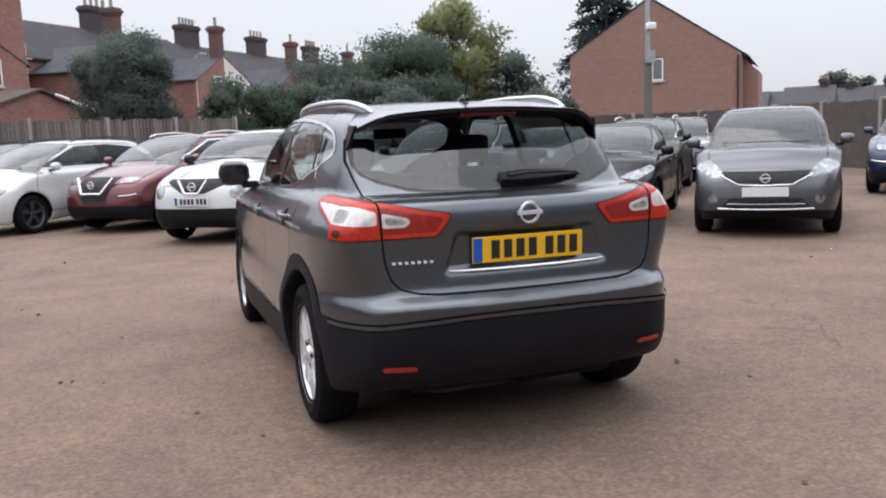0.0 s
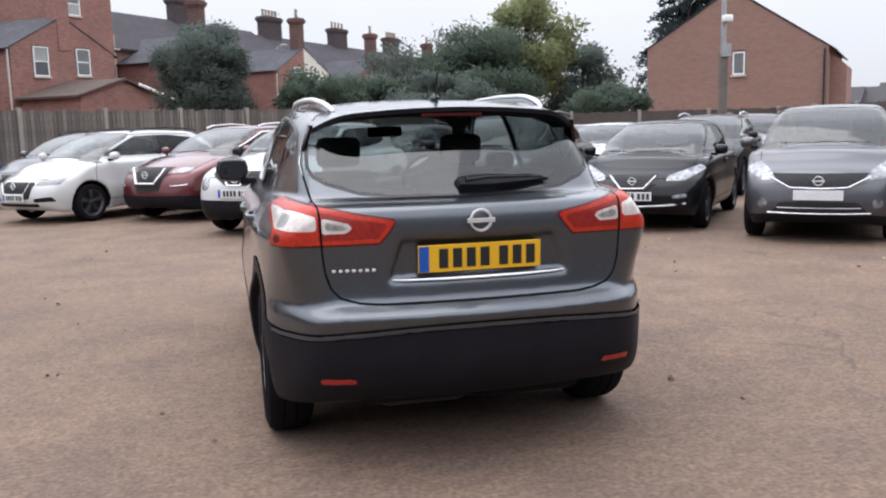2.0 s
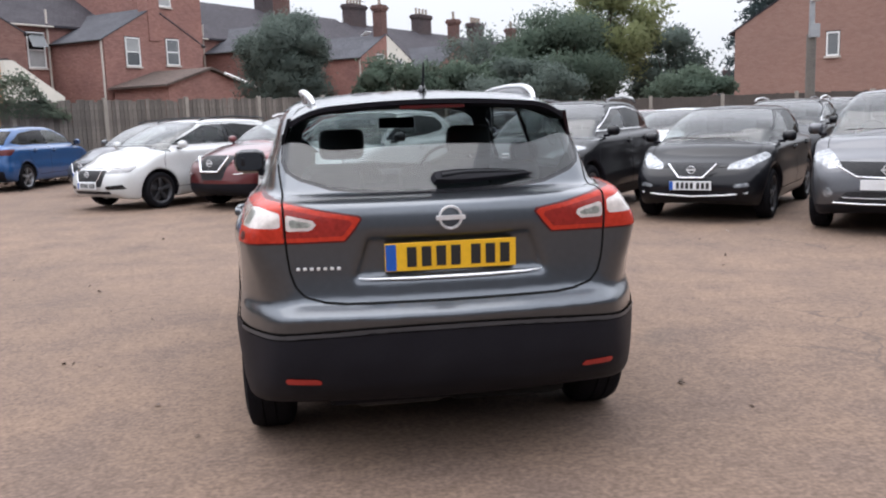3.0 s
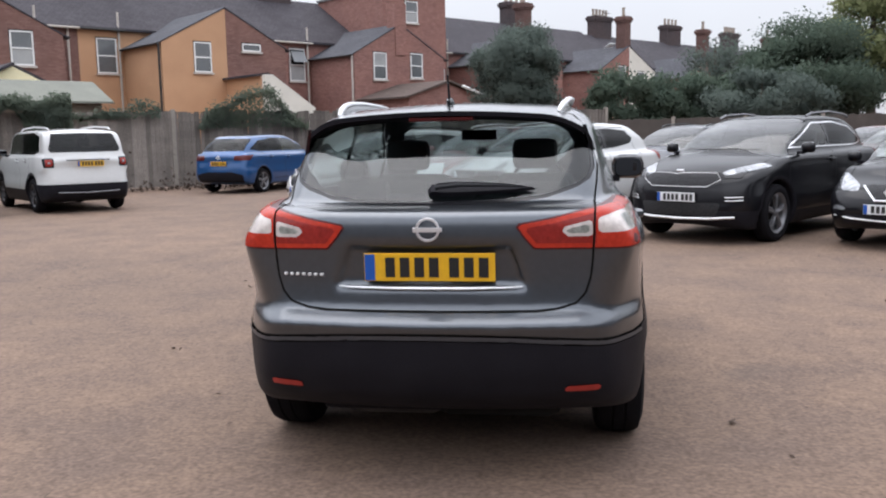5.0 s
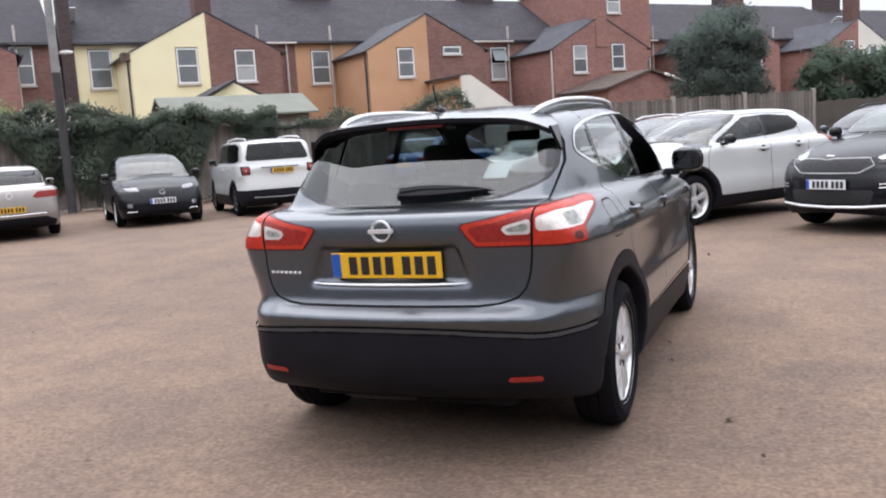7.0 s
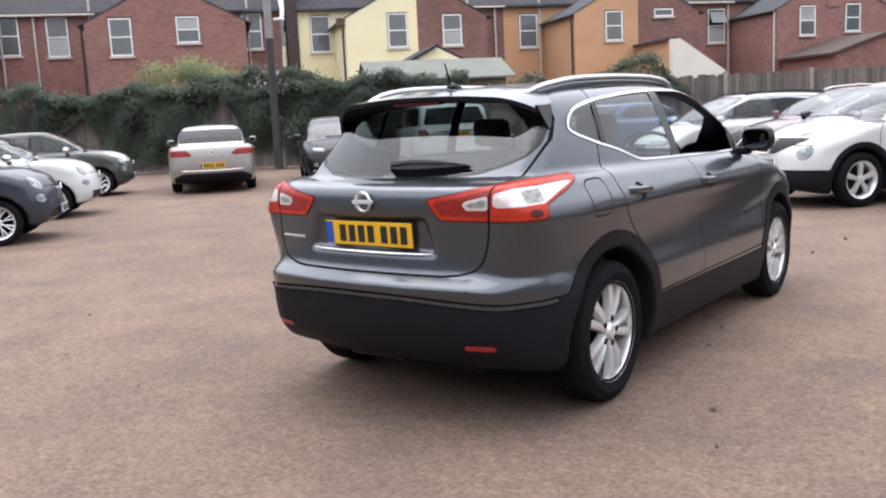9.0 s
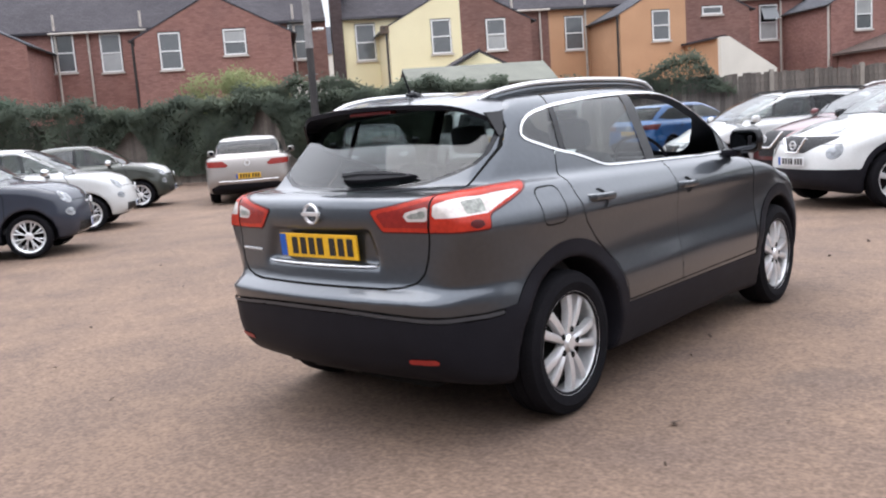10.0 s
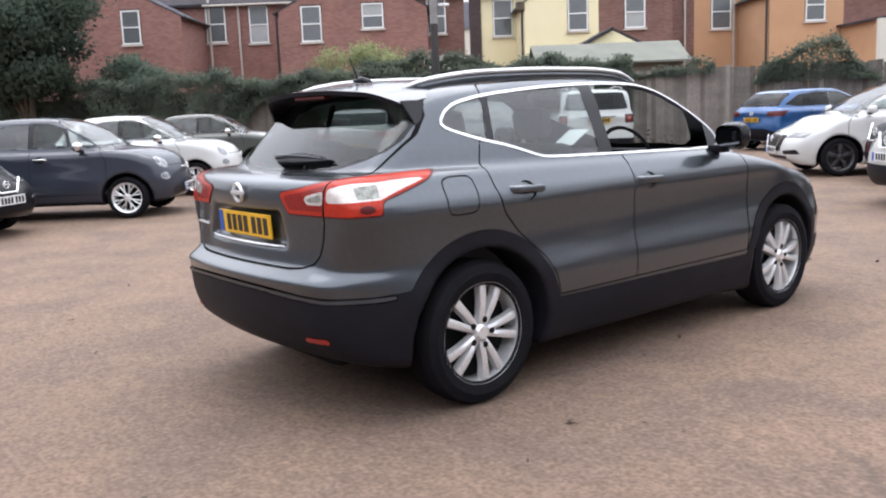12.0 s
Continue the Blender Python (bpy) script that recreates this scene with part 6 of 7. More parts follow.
        for gap in sk.split(lambda ax, y, z, n, sx: sx, sk.strip(rdoor, 0.005)):
            put("panel_gap", gap, M_GAP, "", -0.004)
        for sgn in (1, -1):
            put("rear_door", sk.take(both(rdoor, lambda ax, y, z, n, sx: -sgn * sx)), coat)
    for sgn in (1, -1):
        put("front_door", sk.take(both(fdoor, lambda ax, y, z, n, sx: -sgn * sx)), coat)
    bonnet = zone([(-1, hd - 0.25), (gw - 0.22, hd - 0.24), (gw - 0.16, hd + 0.12), (-1, hd + 0.12)], "xz", both(noseward(ws + 0.03), lambda ax, y, z, n, sx: 0.30 - n[:, 2]))
    put("panel_gap", sk.strip(bonnet, 0.005), M_GAP, "", -0.004)
    bn = sk.take(bonnet)
    put("bonnet", bn, c.get("bonnet", coat))
    put("body", sk.polys, coat)
    for sg in (-1, 1):
        for ya in (-c["wb"] / 2, c["wb"] / 2):
            wheel(car, sg * (c["W"] / 2 - 0.125), ya, c["tyre"], c["rim"], 0.205, c["wheel"], c.get("alloy", M_ALLOY))
        door_mirror(car, sg * (c["W"] / 2 + 0.055), ws - 0.33, bt + 0.06, c.get("mirror", coat), 0.85)
        handle(car, sg * (c["W"] / 2 - 0.02), yb + 0.16, bt - 0.11, c.get("handle", coat), 0.19)
        if not c.get("three_door"):
            handle(car, sg * (c["W"] / 2 - 0.02), -c["wb"] / 2 + 0.36, bt - 0.09, c.get("handle", coat), 0.19)
        if c.get("rails"):
            pts = [(sg * (c["W"] / 2 - 0.30), y, z) for y, z in ((rt + 0.12, H - 0.045), (rt + 0.25, H - 0.005), ((rt + wt) / 2, H + 0.03), (wt - 0.25, H + 0.005), (wt - 0.08, H - 0.04))]
            part("roof_rail", bm_tube(pts, 0.017, 6), c["rails"], car, "", True)
    wiper(car, [(-0.5, ws - 0.02, hd + 0.085), (-0.1, ws + 0.03, hd + 0.10), (0.08, ws + 0.03, hd + 0.095)], None, 0.01)
    wiper(car, [(0.02, ws + 0.03, hd + 0.095), (0.4, ws + 0.0, hd + 0.095), (0.55, ws - 0.03, hd + 0.09)], None, 0.01)
    for x, z, tilt, txt in c.get("front_plate", []):
        plate(car, x, f + c.get("fp_out", 0.012), z, 1, False, tilt, txt)
    for x, z, tilt in c.get("rear_plate", []):
        plate(car, x, r - c.get("rp_out", 0.010), z, -1, True, tilt)
    for z, rr, out in c.get("front_badge", []):
        badge(car, 0, f + out, z, 1, rr, 0, c.get("badge_bar", True))
    for z, rr, out in c.get("rear_badge", []):
        badge(car, 0, r + out, z, -1, rr, 0, c.get("badge_bar", True))
    for b in c.get("extra", []):
        b(car, f, r)
    interior(car, sp)
    car.matrix_world = m
    return car


def xz(poly, lim):
    """Front (lim > 0) or rear (lim < 0) zone in end view."""
    return zone(poly, "xz", noseward(lim) if lim > 0 else tailward(lim))


def bar(pts, rad, material, nm="chrome_strip"):
    """A trim bar across the front or rear: (x, offset from the end, z) points."""
    def make(car, f, r):
        part(nm, bm_tube([(x, (f if o > -1 else r) + (o if o > -1 else o + 2), z) for x, o, z in pts], rad, 6), material, car, "", True)
    return make


def vee(w0, w1, z0, z1, out0, out1, rad=0.016):
    """The V of bright metal round a grille."""
    return bar([(-w1, out1, z1), (-w0, out0, z0), (w0, out0, z0), (w1, out1, z1)], rad, M_CHROME, "grille_trim")


def std_tail(z0, z1, x0, ln, f, r):
    return both(zone([(x0, z0), (x0, z1), (1.4, z1 + 0.05), (1.4, z0)], "xz"), zone([(r - 0.2, z0), (r - 0.2, z1), (r + ln, z1 + 0.03), (r + ln * 0.6, z0)], "yz"))


def std_head(x0, x1, z0, z1, back, f, rise=0.10):
    return both(zone([(x0, z0), (x0 + 0.05, z0 + 0.08), (1.4, z1 + 0.06), (1.4, z0 + 0.04)], "xz"), zone([(f + 0.2, z0 - 0.02), (f + 0.2, z1 - 0.05), (f - back, z1 + rise * 0.6), (f - back - 0.03, z1 + rise * 0.35), (f - back * 0.45, z0)], "yz"))


LEAF = dict(key="leaf", wb=2.70, fo=0.87, ro=0.92, W=1.79, H=1.54, hood=0.98, belt=1.03, ws=1.22, wt=0.28, rt=-1.55, rb=-2.05, tyre=0.315, rim=0.225, wheel="five", alloy=M_DARKALLOY, nose=0.06,
            lamps=lambda f, r: [(std_head(0.40, 0.8, 0.64, 0.80, 0.62, f, 0.16), M_DARKLAMP, "headlamp"), (std_tail(0.72, 1.0, 0.55, 0.4, f, r), M_REDLOW, "tail_lamp"), (xz([(0.42, 0.37), (0.42, 0.43), (0.72, 0.46), (0.76, 0.38)], f - 0.45), M_GLOSSBLACK, "fog_lamp_recess")],
            trims=lambda f, r: [(xz([(-1, 0.42), (0.34, 0.42), (0.40, 0.68), (0.35, 0.70), (-1, 0.70)], f - 0.4), M_GRILLE, "grille"), (xz([(-1, 0.29), (0.5, 0.29), (0.5, 0.345), (-1, 0.345)], f - 0.4), M_PLASTIC, "lower_intake")],
            front_plate=[(0, 0.44, 0, True)], front_badge=[(0.635, 0.055, -0.01)], rails=M_GLOSSBLACK, extra=[vee(0.26, 0.36, 0.50, 0.69, 0.0, -0.06, 0.011)])
REDX = dict(key="redx", wb=2.646, fo=0.87, ro=0.86, W=1.81, H=1.57, hood=1.03, belt=1.08, ws=1.08, wt=0.12, rt=-1.45, rb=-1.93, tyre=0.345, rim=0.235, wheel="ten", alloy=M_DARKALLOY, chrome_dlo=True, cladding=(0.42, 0.075), clad_f=0.02, clad_r=0.1,
            lamps=lambda f, r: [(std_head(0.42, 0.8, 0.80, 0.90, 0.55, f, 0.10), M_HEADLAMP, "headlamp"), (std_tail(0.92, 1.06, 0.42, 0.45, f, r), M_REDLOW, "tail_lamp")],
            trims=lambda f, r: [(xz([(-1, 0.50), (0.25, 0.50), (0.40, 0.90), (-1, 0.90)], f - 0.5), M_GRILLE, "grille")],
            front_badge=[(0.78, 0.06, -0.005)], rails=M_SATIN, extra=[vee(0.20, 0.36, 0.64, 0.89, 0.01, -0.12, 0.022), bar([(0.50, -0.06, 0.60), (0.62, -0.10, 0.605), (0.74, -0.20, 0.625)], 0.01, M_CHROME, "fog_lamp_trim"), bar([(-0.50, -0.06, 0.60), (-0.62, -0.10, 0.605), (-0.74, -0.20, 0.625)], 0.01, M_CHROME, "fog_lamp_trim")])
JUKE = dict(key="juke", wb=2.53, fo=0.84, ro=0.76, W=1.765, H=1.565, hood=1.05, belt=1.09, ws=1.0, wt=0.18, rt=-1.35, rb=-1.80, tyre=0.345, rim=0.235, wheel="five", cladding=(0.44, 0.08), clad_f=0.06, clad_r=0.1, mirror=M_GLOSSBLACK, k=0.09, alloy=M_ALLOY,
            dlo=[(-1.12, 1.30), (-0.98, 1.42), (-0.5, 1.46), (0.05, 1.44), (0.25, 1.37), (0.74, 1.13), (0.7, 1.10), (-0.5, 1.16), (-1.0, 1.22)],
            lamps=lambda f, r: [(both(zone([(f + 0.2, 0.86), (f + 0.2, 0.93), (f - 0.62, 1.06), (f - 0.64, 1.03), (f - 0.35, 0.92)], "yz"), lambda ax, y, z, n, sx: 0.30 - ax), M_DARKLAMP, "headlamp"), (both(lambda ax, y, z, n, sx: np.hypot(ax - 0.60, (z - 0.72)) - 0.095, noseward(f - 0.6)), M_HEADLAMP, "round_lamp"), (std_tail(0.95, 1.12, 0.5, 0.5, f, r), M_REDLOW, "tail_lamp")],
            trims=lambda f, r: [(xz([(-1, 0.70), (0.17, 0.70), (0.52, 0.86), (0.52, 0.90), (-1, 0.90)], f - 0.5), M_GRILLE, "grille")],
            front_plate=[(0, 0.60, 0, True)], front_badge=[(0.80, 0.06, -0.02)], extra=[vee(0.11, 0.22, 0.71, 0.89, 0.0, -0.05, 0.018)])
KIA = dict(key="kia", wb=2.67, fo=0.90, ro=0.91, W=1.855, H=1.60, hood=1.05, belt=1.10, ws=1.05, wt=0.10, rt=-1.5, rb=-2.0, tyre=0.36, rim=0.25, wheel="fan", chrome_dlo=True, cladding=(0.42, 0.05), clad_f=0.0, clad_r=0.12, alloy=M_GREYALLOY,
           lamps=lambda f, r: [(xz([(0.47, 0.875), (0.54, 0.845), (0.80, 0.915), (1.0, 1.0), (1.0, 1.07), (0.78, 1.0), (0.5, 0.905)], f - 0.78), M_HEADLAMP, "headlamp"), (std_tail(0.98, 1.08, 0.45, 0.45, f, r), M_REDLOW, "tail_lamp"), (xz([(0.56, 0.55), (0.56, 0.72), (0.78, 0.76), (0.80, 0.58)], f - 0.6), M_GLOSSBLACK, "fog_lamp_recess")],
           trims=lambda f, r: [(xz([(-1, 0.715), (0.38, 0.715), (0.50, 0.75), (0.53, 0.80), (0.50, 0.885), (0.08, 0.885), (0.05, 0.865), (-1, 0.865)], f - 0.4), M_GRILLE, "grille"), (xz([(-1, 0.36), (0.5, 0.36), (0.55, 0.52), (-1, 0.52)], f - 0.4), M_GRILLE, "lower_intake")],
           front_plate=[(0, 0.585, 0, True)], rails=M_GREYALLOY, extra=[bar([(-0.53, -0.12, 0.80), (-0.50, -0.10, 0.885), (-0.09, -0.03, 0.885), (0, -0.02, 0.868), (0.09, -0.03, 0.885), (0.50, -0.10, 0.885), (0.53, -0.12, 0.80), (0.38, -0.05, 0.715), (0, 0.0, 0.715), (-0.38, -0.05, 0.715), (-0.53, -0.12, 0.80)], 0.0045, M_SATIN, "grille_trim"), bar([(-0.7, -0.16, 0.345), (-0.4, -0.055, 0.325), (0, 0.0, 0.32), (0.4, -0.055, 0.325), (0.7, -0.16, 0.345)], 0.017, M_SATIN, "skid_trim"), bar([(0.60, -0.10, 0.545), (0.70, -0.15, 0.549), (0.78, -0.22, 0.553)], 0.007, M_CHROME, "fog_lamp_trim"), bar([(0.60, -0.10, 0.585), (0.70, -0.15, 0.589), (0.78, -0.22, 0.593)], 0.007, M_CHROME, "fog_lamp_trim"), bar([(-0.60, -0.10, 0.545), (-0.70, -0.15, 0.549), (-0.78, -0.22, 0.553)], 0.007, M_CHROME, "fog_lamp_trim"), bar([(-0.60, -0.10, 0.585), (-0.70, -0.15, 0.589), (-0.78, -0.22, 0.593)], 0.007, M_CHROME, "fog_lamp_trim"), bar([(-0.05, -0.10, 0.91), (0.05, -0.10, 0.91)], 0.013, M_CHROME, "maker_badge")])
MICRA = dict(key="micra", wb=2.525, fo=0.82, ro=0.65, W=1.743, H=1.455, hood=0.93, belt=0.97, ws=1.12, wt=0.20, rt=-1.30, rb=-1.72, tyre=0.315, rim=0.225, wheel="fan", alloy=M_DARKALLOY, nose=0.05,
             lamps=lambda f, r: [(xz([(0.40, 0.66), (0.62, 0.66), (0.84, 0.80), (1.0, 0.88), (1.0, 0.95), (0.72, 0.84), (0.42, 0.72)], f - 0.7), M_HEADLAMP, "headlamp"), (std_tail(0.85, 0.95, 0.56, 0.34, f, r), M_REDSHADE, "tail_lamp"), (xz([(0.50, 0.44), (0.50, 0.48), (0.66, 0.50), (0.68, 0.45)], f - 0.5), M_HEADLAMP, "fog_lamp")],
             trims=lambda f, r: [(xz([(-1, 0.56), (0.20, 0.56), (0.32, 0.74), (-1, 0.74)], f - 0.4), M_GRILLE, "grille"), (xz([(-1, 0.29), (0.55, 0.29), (0.5, 0.40), (-1, 0.40)], f - 0.4), M_PLASTIC, "lower_intake"), (xz([(-1, 0.30), (0.62, 0.30), (0.62, 0.42), (-1, 0.42)], r + 0.3), M_PLASTIC, "rear_diffuser")],
             front_plate=[(0, 0.47, 0, True)], rear_plate=[(0, 0.70, 3)], front_badge=[(0.665, 0.05, -0.03)], rear_badge=[(0.86, 0.05, 0.0)], extra=[vee(0.15, 0.30, 0.57, 0.735, 0.0, -0.08, 0.014), bar([(-0.66, -0.16, 0.375), (-0.42, -0.055, 0.35), (0, 0.0, 0.335), (0.42, -0.055, 0.35), (0.66, -0.16, 0.375)], 0.011, M_SATIN, "lip_trim")])
NOTE = dict(key="note", wb=2.60, fo=0.79, ro=0.71, W=1.77, H=1.60, hood=1.03, belt=1.07, ws=1.14, wt=0.30, rt=-1.50, rb=-1.85, tyre=0.305, rim=0.21, wheel="five", nose=0.04,
            lamps=lambda f, r: [(xz([(0.46, 0.73), (0.60, 0.71), (0.84, 0.82), (1.0, 0.94), (1.0, 1.03), (0.70, 0.94), (0.53, 0.82)], f - 0.6), M_HEADLAMP, "headlamp"), (std_tail(0.9, 1.1, 0.5, 0.4, f, r), M_REDLOW, "tail_lamp"), (both(lambda ax, y, z, n, sx: np.hypot(ax - 0.60, z - 0.46) - 0.055, noseward(f - 0.5)), M_HEADLAMP, "fog_lamp")],
            trims=lambda f, r: [(xz([(-1, 0.645), (0.30, 0.645), (0.52, 0.77), (0.50, 0.79), (-1, 0.775)], f - 0.4), M_GRILLE, "grille"), (xz([(-1, 0.355), (0.52, 0.355), (0.40, 0.475), (-1, 0.475)], f - 0.45), M_GRILLE, "lower_intake"), (xz([(-1, 0.1), (0.95, 0.1), (0.95, 0.30), (0.55, 0.33), (-1, 0.33)], f - 0.5), M_PLASTIC, "front_valance")],
            front_plate=[(0, 0.555, 0, False)], front_badge=[(0.715, 0.055, 0.0)], extra=[bar([(-0.52, -0.10, 0.76), (-0.30, -0.02, 0.64), (0, 0.005, 0.63), (0.30, -0.02, 0.64), (0.52, -0.10, 0.76)], 0.009, M_CHROME, "grille_trim"), bar([(-0.54, -0.075, 0.352), (-0.27, -0.02, 0.346), (0, 0.0, 0.345), (0.27, -0.02, 0.346), (0.54, -0.075, 0.352)], 0.008, M_CHROME, "intake_trim"), bar([(-0.44, -0.05, 0.41), (-0.22, -0.014, 0.408), (0.22, -0.014, 0.408), (0.44, -0.05, 0.41)], 0.004, M_SATIN, "intake_bar")])
JEEP = dict(key="jeep", wb=2.57, fo=0.82, ro=0.84, W=1.80, H=1.70, hood=1.12, belt=1.14, ws=0.92, wt=0.42, rt=-1.86, rb=-2.02, tyre=0.345, rim=0.225, wheel="five", square=1.0, cladding=(0.52, 0.07), clad_r=0.06, k=0.05, gk=0.05, bow_r=0.05, bow_f=0.14, alloy=M_DARKALLOY, mirror=M_GLOSSBLACK,
            dlo=[(-1.60, 1.22), (-1.60, 1.53), (-1.2, 1.60), (0.2, 1.60), (0.42, 1.52), (0.72, 1.20), (0.7, 1.17), (-1.3, 1.17)],
            lamps=lambda f, r: [(xz([(0.695, 0.975), (0.695, 1.035), (0.745, 1.035), (0.745, 0.975)], r + 0.3), M_HEADLAMP, "reversing_lamp"), (xz([(0.655, 0.935), (0.655, 1.075), (0.785, 1.075), (0.785, 0.935)], r + 0.3), M_REDLOW, "tail_lamp"), (xz([(0.63, 0.91), (0.63, 1.10), (0.82, 1.10), (0.82, 0.91)], r + 0.34), M_GLOSSBLACK, "lamp_surround"), (both(lambda ax, y, z, n, sx: np.hypot(ax - 0.62, z - 0.88) - 0.1, noseward(f - 0.4)), M_HEADLAMP, "headlamp")],
            trims=lambda f, r: [(xz([(-1, 0.80), (0.48, 0.80), (0.48, 0.95), (-1, 0.95)], f - 0.3), M_GRILLE, "grille")],
            rear_plate=[(0.05, 0.98, 0)], rails=M_SATIN, extra=[bar([(-0.42, -2.03, 1.055), (0.42, -2.03, 1.055)], 0.012, M_GLOSSBLACK, "plate_lamp_bar"), bar([(-0.6, -2.0, 0.42), (0, -2.01, 0.40), (0.6, -2.0, 0.42)], 0.014, M_GREYALLOY, "tow_trim")])
TIPO = dict(key="tipo", wb=2.64, fo=0.90, ro=0.98, W=1.84, H=1.53, hood=0.97, belt=1.01, ws=1.12, wt=0.20, rt=-1.25, rb=-1.85, boot=True, tyre=0.315, rim=0.215, wheel="five",
            lamps=lambda f, r: [(std_head(0.42, 0.8, 0.74, 0.81, 0.50, f, 0.10), M_DARKLAMP, "headlamp"), (std_tail(0.84, 0.96, 0.5, 0.3, f, r), M_REDLOW, "tail_lamp"), (xz([(0.60, 0.42), (0.60, 0.50), (0.70, 0.50), (0.70, 0.42)], f - 0.5), M_HEADLAMP, "fog_lamp")],
            trims=lambda f, r: [(xz([(-1, 0.62), (0.38, 0.62), (0.46, 0.78), (-1, 0.78)], f - 0.4), M_GRILLE, "grille"), (xz([(-1, 0.28), (0.6, 0.28), (0.5, 0.44), (-1, 0.44)], f - 0.4), M_PLASTIC, "lower_intake")],
            front_plate=[(0, 0.53, 0, True)], front_badge=[(0.71, 0.055, 0.005)], badge_bar=False, extra=[bar([(-0.72, -0.12, 0.33), (-0.52, -0.05, 0.33)], 0.008, M_CHROME, "bumper_trim"), bar([(0.72, -0.12, 0.33), (0.52, -0.05, 0.33)], 0.008, M_CHROME, "bumper_trim")])
SALOON = dict(key="saloon", wb=2.71, fo=0.95, ro=1.12, W=1.855, H=1.46, hood=0.92, belt=1.0, ws=1.10, wt=0.15, rt=-1.15, rb=-1.95, boot=True, tyre=0.32, rim=0.225, wheel="ten", k=0.09,
              lamps=lambda f, r: [(std_head(0.45, 0.8, 0.66, 0.78, 0.5, f, 0.10), M_HEADLAMP, "headlamp"), (both(zone([(0.40, 0.84), (0.48, 0.78), (1.4, 0.78), (1.4, 0.94), (0.52, 0.93)], "xz"), zone([(r - 0.2, 0.77), (r - 0.2, 0.96), (r + 0.38, 0.94), (r + 0.3, 0.83)], "yz")), M_REDLOW, "tail_lamp")],
              trims=lambda f, r: [(xz([(-1, 0.20), (0.80, 0.20), (0.80, 0.36), (0.62, 0.44), (-1, 0.44)], r + 0.4), M_PLASTIC, "rear_valance")],
              rear_plate=[(0, 0.60, 4)], rear_badge=[(0.87, 0.06, -0.005)], badge_bar=False, rear_glass=M_GLASS_DARK, extra=[bar([(-0.62, -1.97, 0.50), (0, -2.0, 0.49), (0.62, -1.97, 0.50)], 0.012, M_CHROME, "bumper_trim")])
MINI = dict(key="mini", wb=2.30, fo=0.70, ro=0.55, W=1.627, H=1.49, hood=0.97, belt=0.99, nose=-0.07, ws=0.88, wt=0.20, rt=-1.05, rb=-1.50, tyre=0.295, rim=0.215, wheel="web", three_door=True, k=0.10, gk=0.10, bow_f=0.34, handle=M_CHROME, mirror=M_CHROME, side_glass=M_GLASS,
            dlo=[(-1.0, 1.10), (-0.86, 1.28), (-0.5, 1.385), (0.05, 1.39), (0.3, 1.31), (0.74, 1.05), (0.7, 1.03), (-0.9, 1.045)],
            lamps=lambda f, r: [(both(lambda ax, y, z, n, sx: np.hypot(ax - 0.56, z - 0.78) - 0.085, noseward(f - 0.5)), M_HEADLAMP, "headlamp"), (both(lambda ax, y, z, n, sx: np.hypot((ax - 0.60) * 0.8, z - 0.58) - 0.055, noseward(f - 0.5)), M_HEADLAMP, "indicator_lamp"), (std_tail(0.8, 1.0, 0.6, 0.25, f, r), M_REDLOW, "tail_lamp")],
            trims=lambda f, r: [(xz([(-1, 0.29), (0.46, 0.29), (0.50, 0.43), (-1, 0.43)], f - 0.42), M_GRILLE, "lower_intake"), (below([(-2, 0.25), (2, 0.25)]), M_PLASTIC, "sill_trim")],
            front_plate=[(0, 0.40, 0, True)], front_badge=[(0.70, 0.045, -0.02)], badge_bar=False, extra=[bar([(-0.22, -0.05, 0.69), (-0.06, -0.01, 0.69)], 0.009, M_CHROME, "whisker_trim"), bar([(0.22, -0.05, 0.69), (0.06, -0.01, 0.69)], 0.009, M_CHROME, "whisker_trim")])


def by_front(x, y, a, c):
    """Stands with the middle of its front axle at x, y, facing (-sin a, -cos a)."""
    s, k = math.sin(radians(a)), math.cos(radians(a))
    return pose(x + s * c["wb"] / 2, y + k * c["wb"] / 2, 0, 0, 0, 180 - a)


ROW = "cars parked in the dealer's row"
parked("electric_hatchback", "white electric hatchback with dark alloy wheels, parked nose out", P_WHITE, LEAF, by_front(-3.85, 11.0, 43, LEAF), ROW)
parked("red_crossover", "dark metallic red crossover with chrome V grille, parked nose out", P_RED, REDX, by_front(-1.69, 10.18, 42, REDX), ROW)
parked("small_crossover", "white small crossover with black cladding and dark V grille", P_WHITE, JUKE, by_front(-0.39, 7.43, 36.5, JUKE), ROW)
parked("family_suv", "black five-door SUV with chrome-edged grille and silver alloys", P_BLACK, KIA, by_front(2.45, 6.43, 38, KIA), ROW)
parked("black_hatchback", "black hatchback with V grille, white plate, parked nose out", P_BLACK, MICRA, by_front(4.63, 5.53, 40, MICRA), ROW)
parked("grey_hatchback", "slate grey tall hatchback with blank white plate, parked nose out", P_NOTE, NOTE, by_front(5.95, 3.57, 41, NOTE), ROW)
BACK = "cars parked in the row behind"
PLAIN = dict(MICRA, key="plain", alloy=M_ALLOY, extra=[vee(0.15, 0.30, 0.57, 0.735, 0.0, -0.08, 0.014)])
parked("silver_hatchback", "silver hatchback parked in the second row of the yard", P_SILVER, PLAIN, by_front(6.3, 11.2, 40, PLAIN), BACK)
parked("dark_crossover", "black crossover parked in the second row of the yard", P_BLACK, REDX, by_front(7.9, 9.8, 40, REDX), BACK)
parked("dark_hatchback", "dark grey hatchback parked behind the white crossover", P_SLATEBLUE, LEAF, by_front(2.5, 14.6, 40, LEAF), BACK)
parked("grey_suv", "dark grey SUV at the far end of the yard", P_NOTE, KIA, by_front(11.2, 13.3, 40, KIA), BACK)
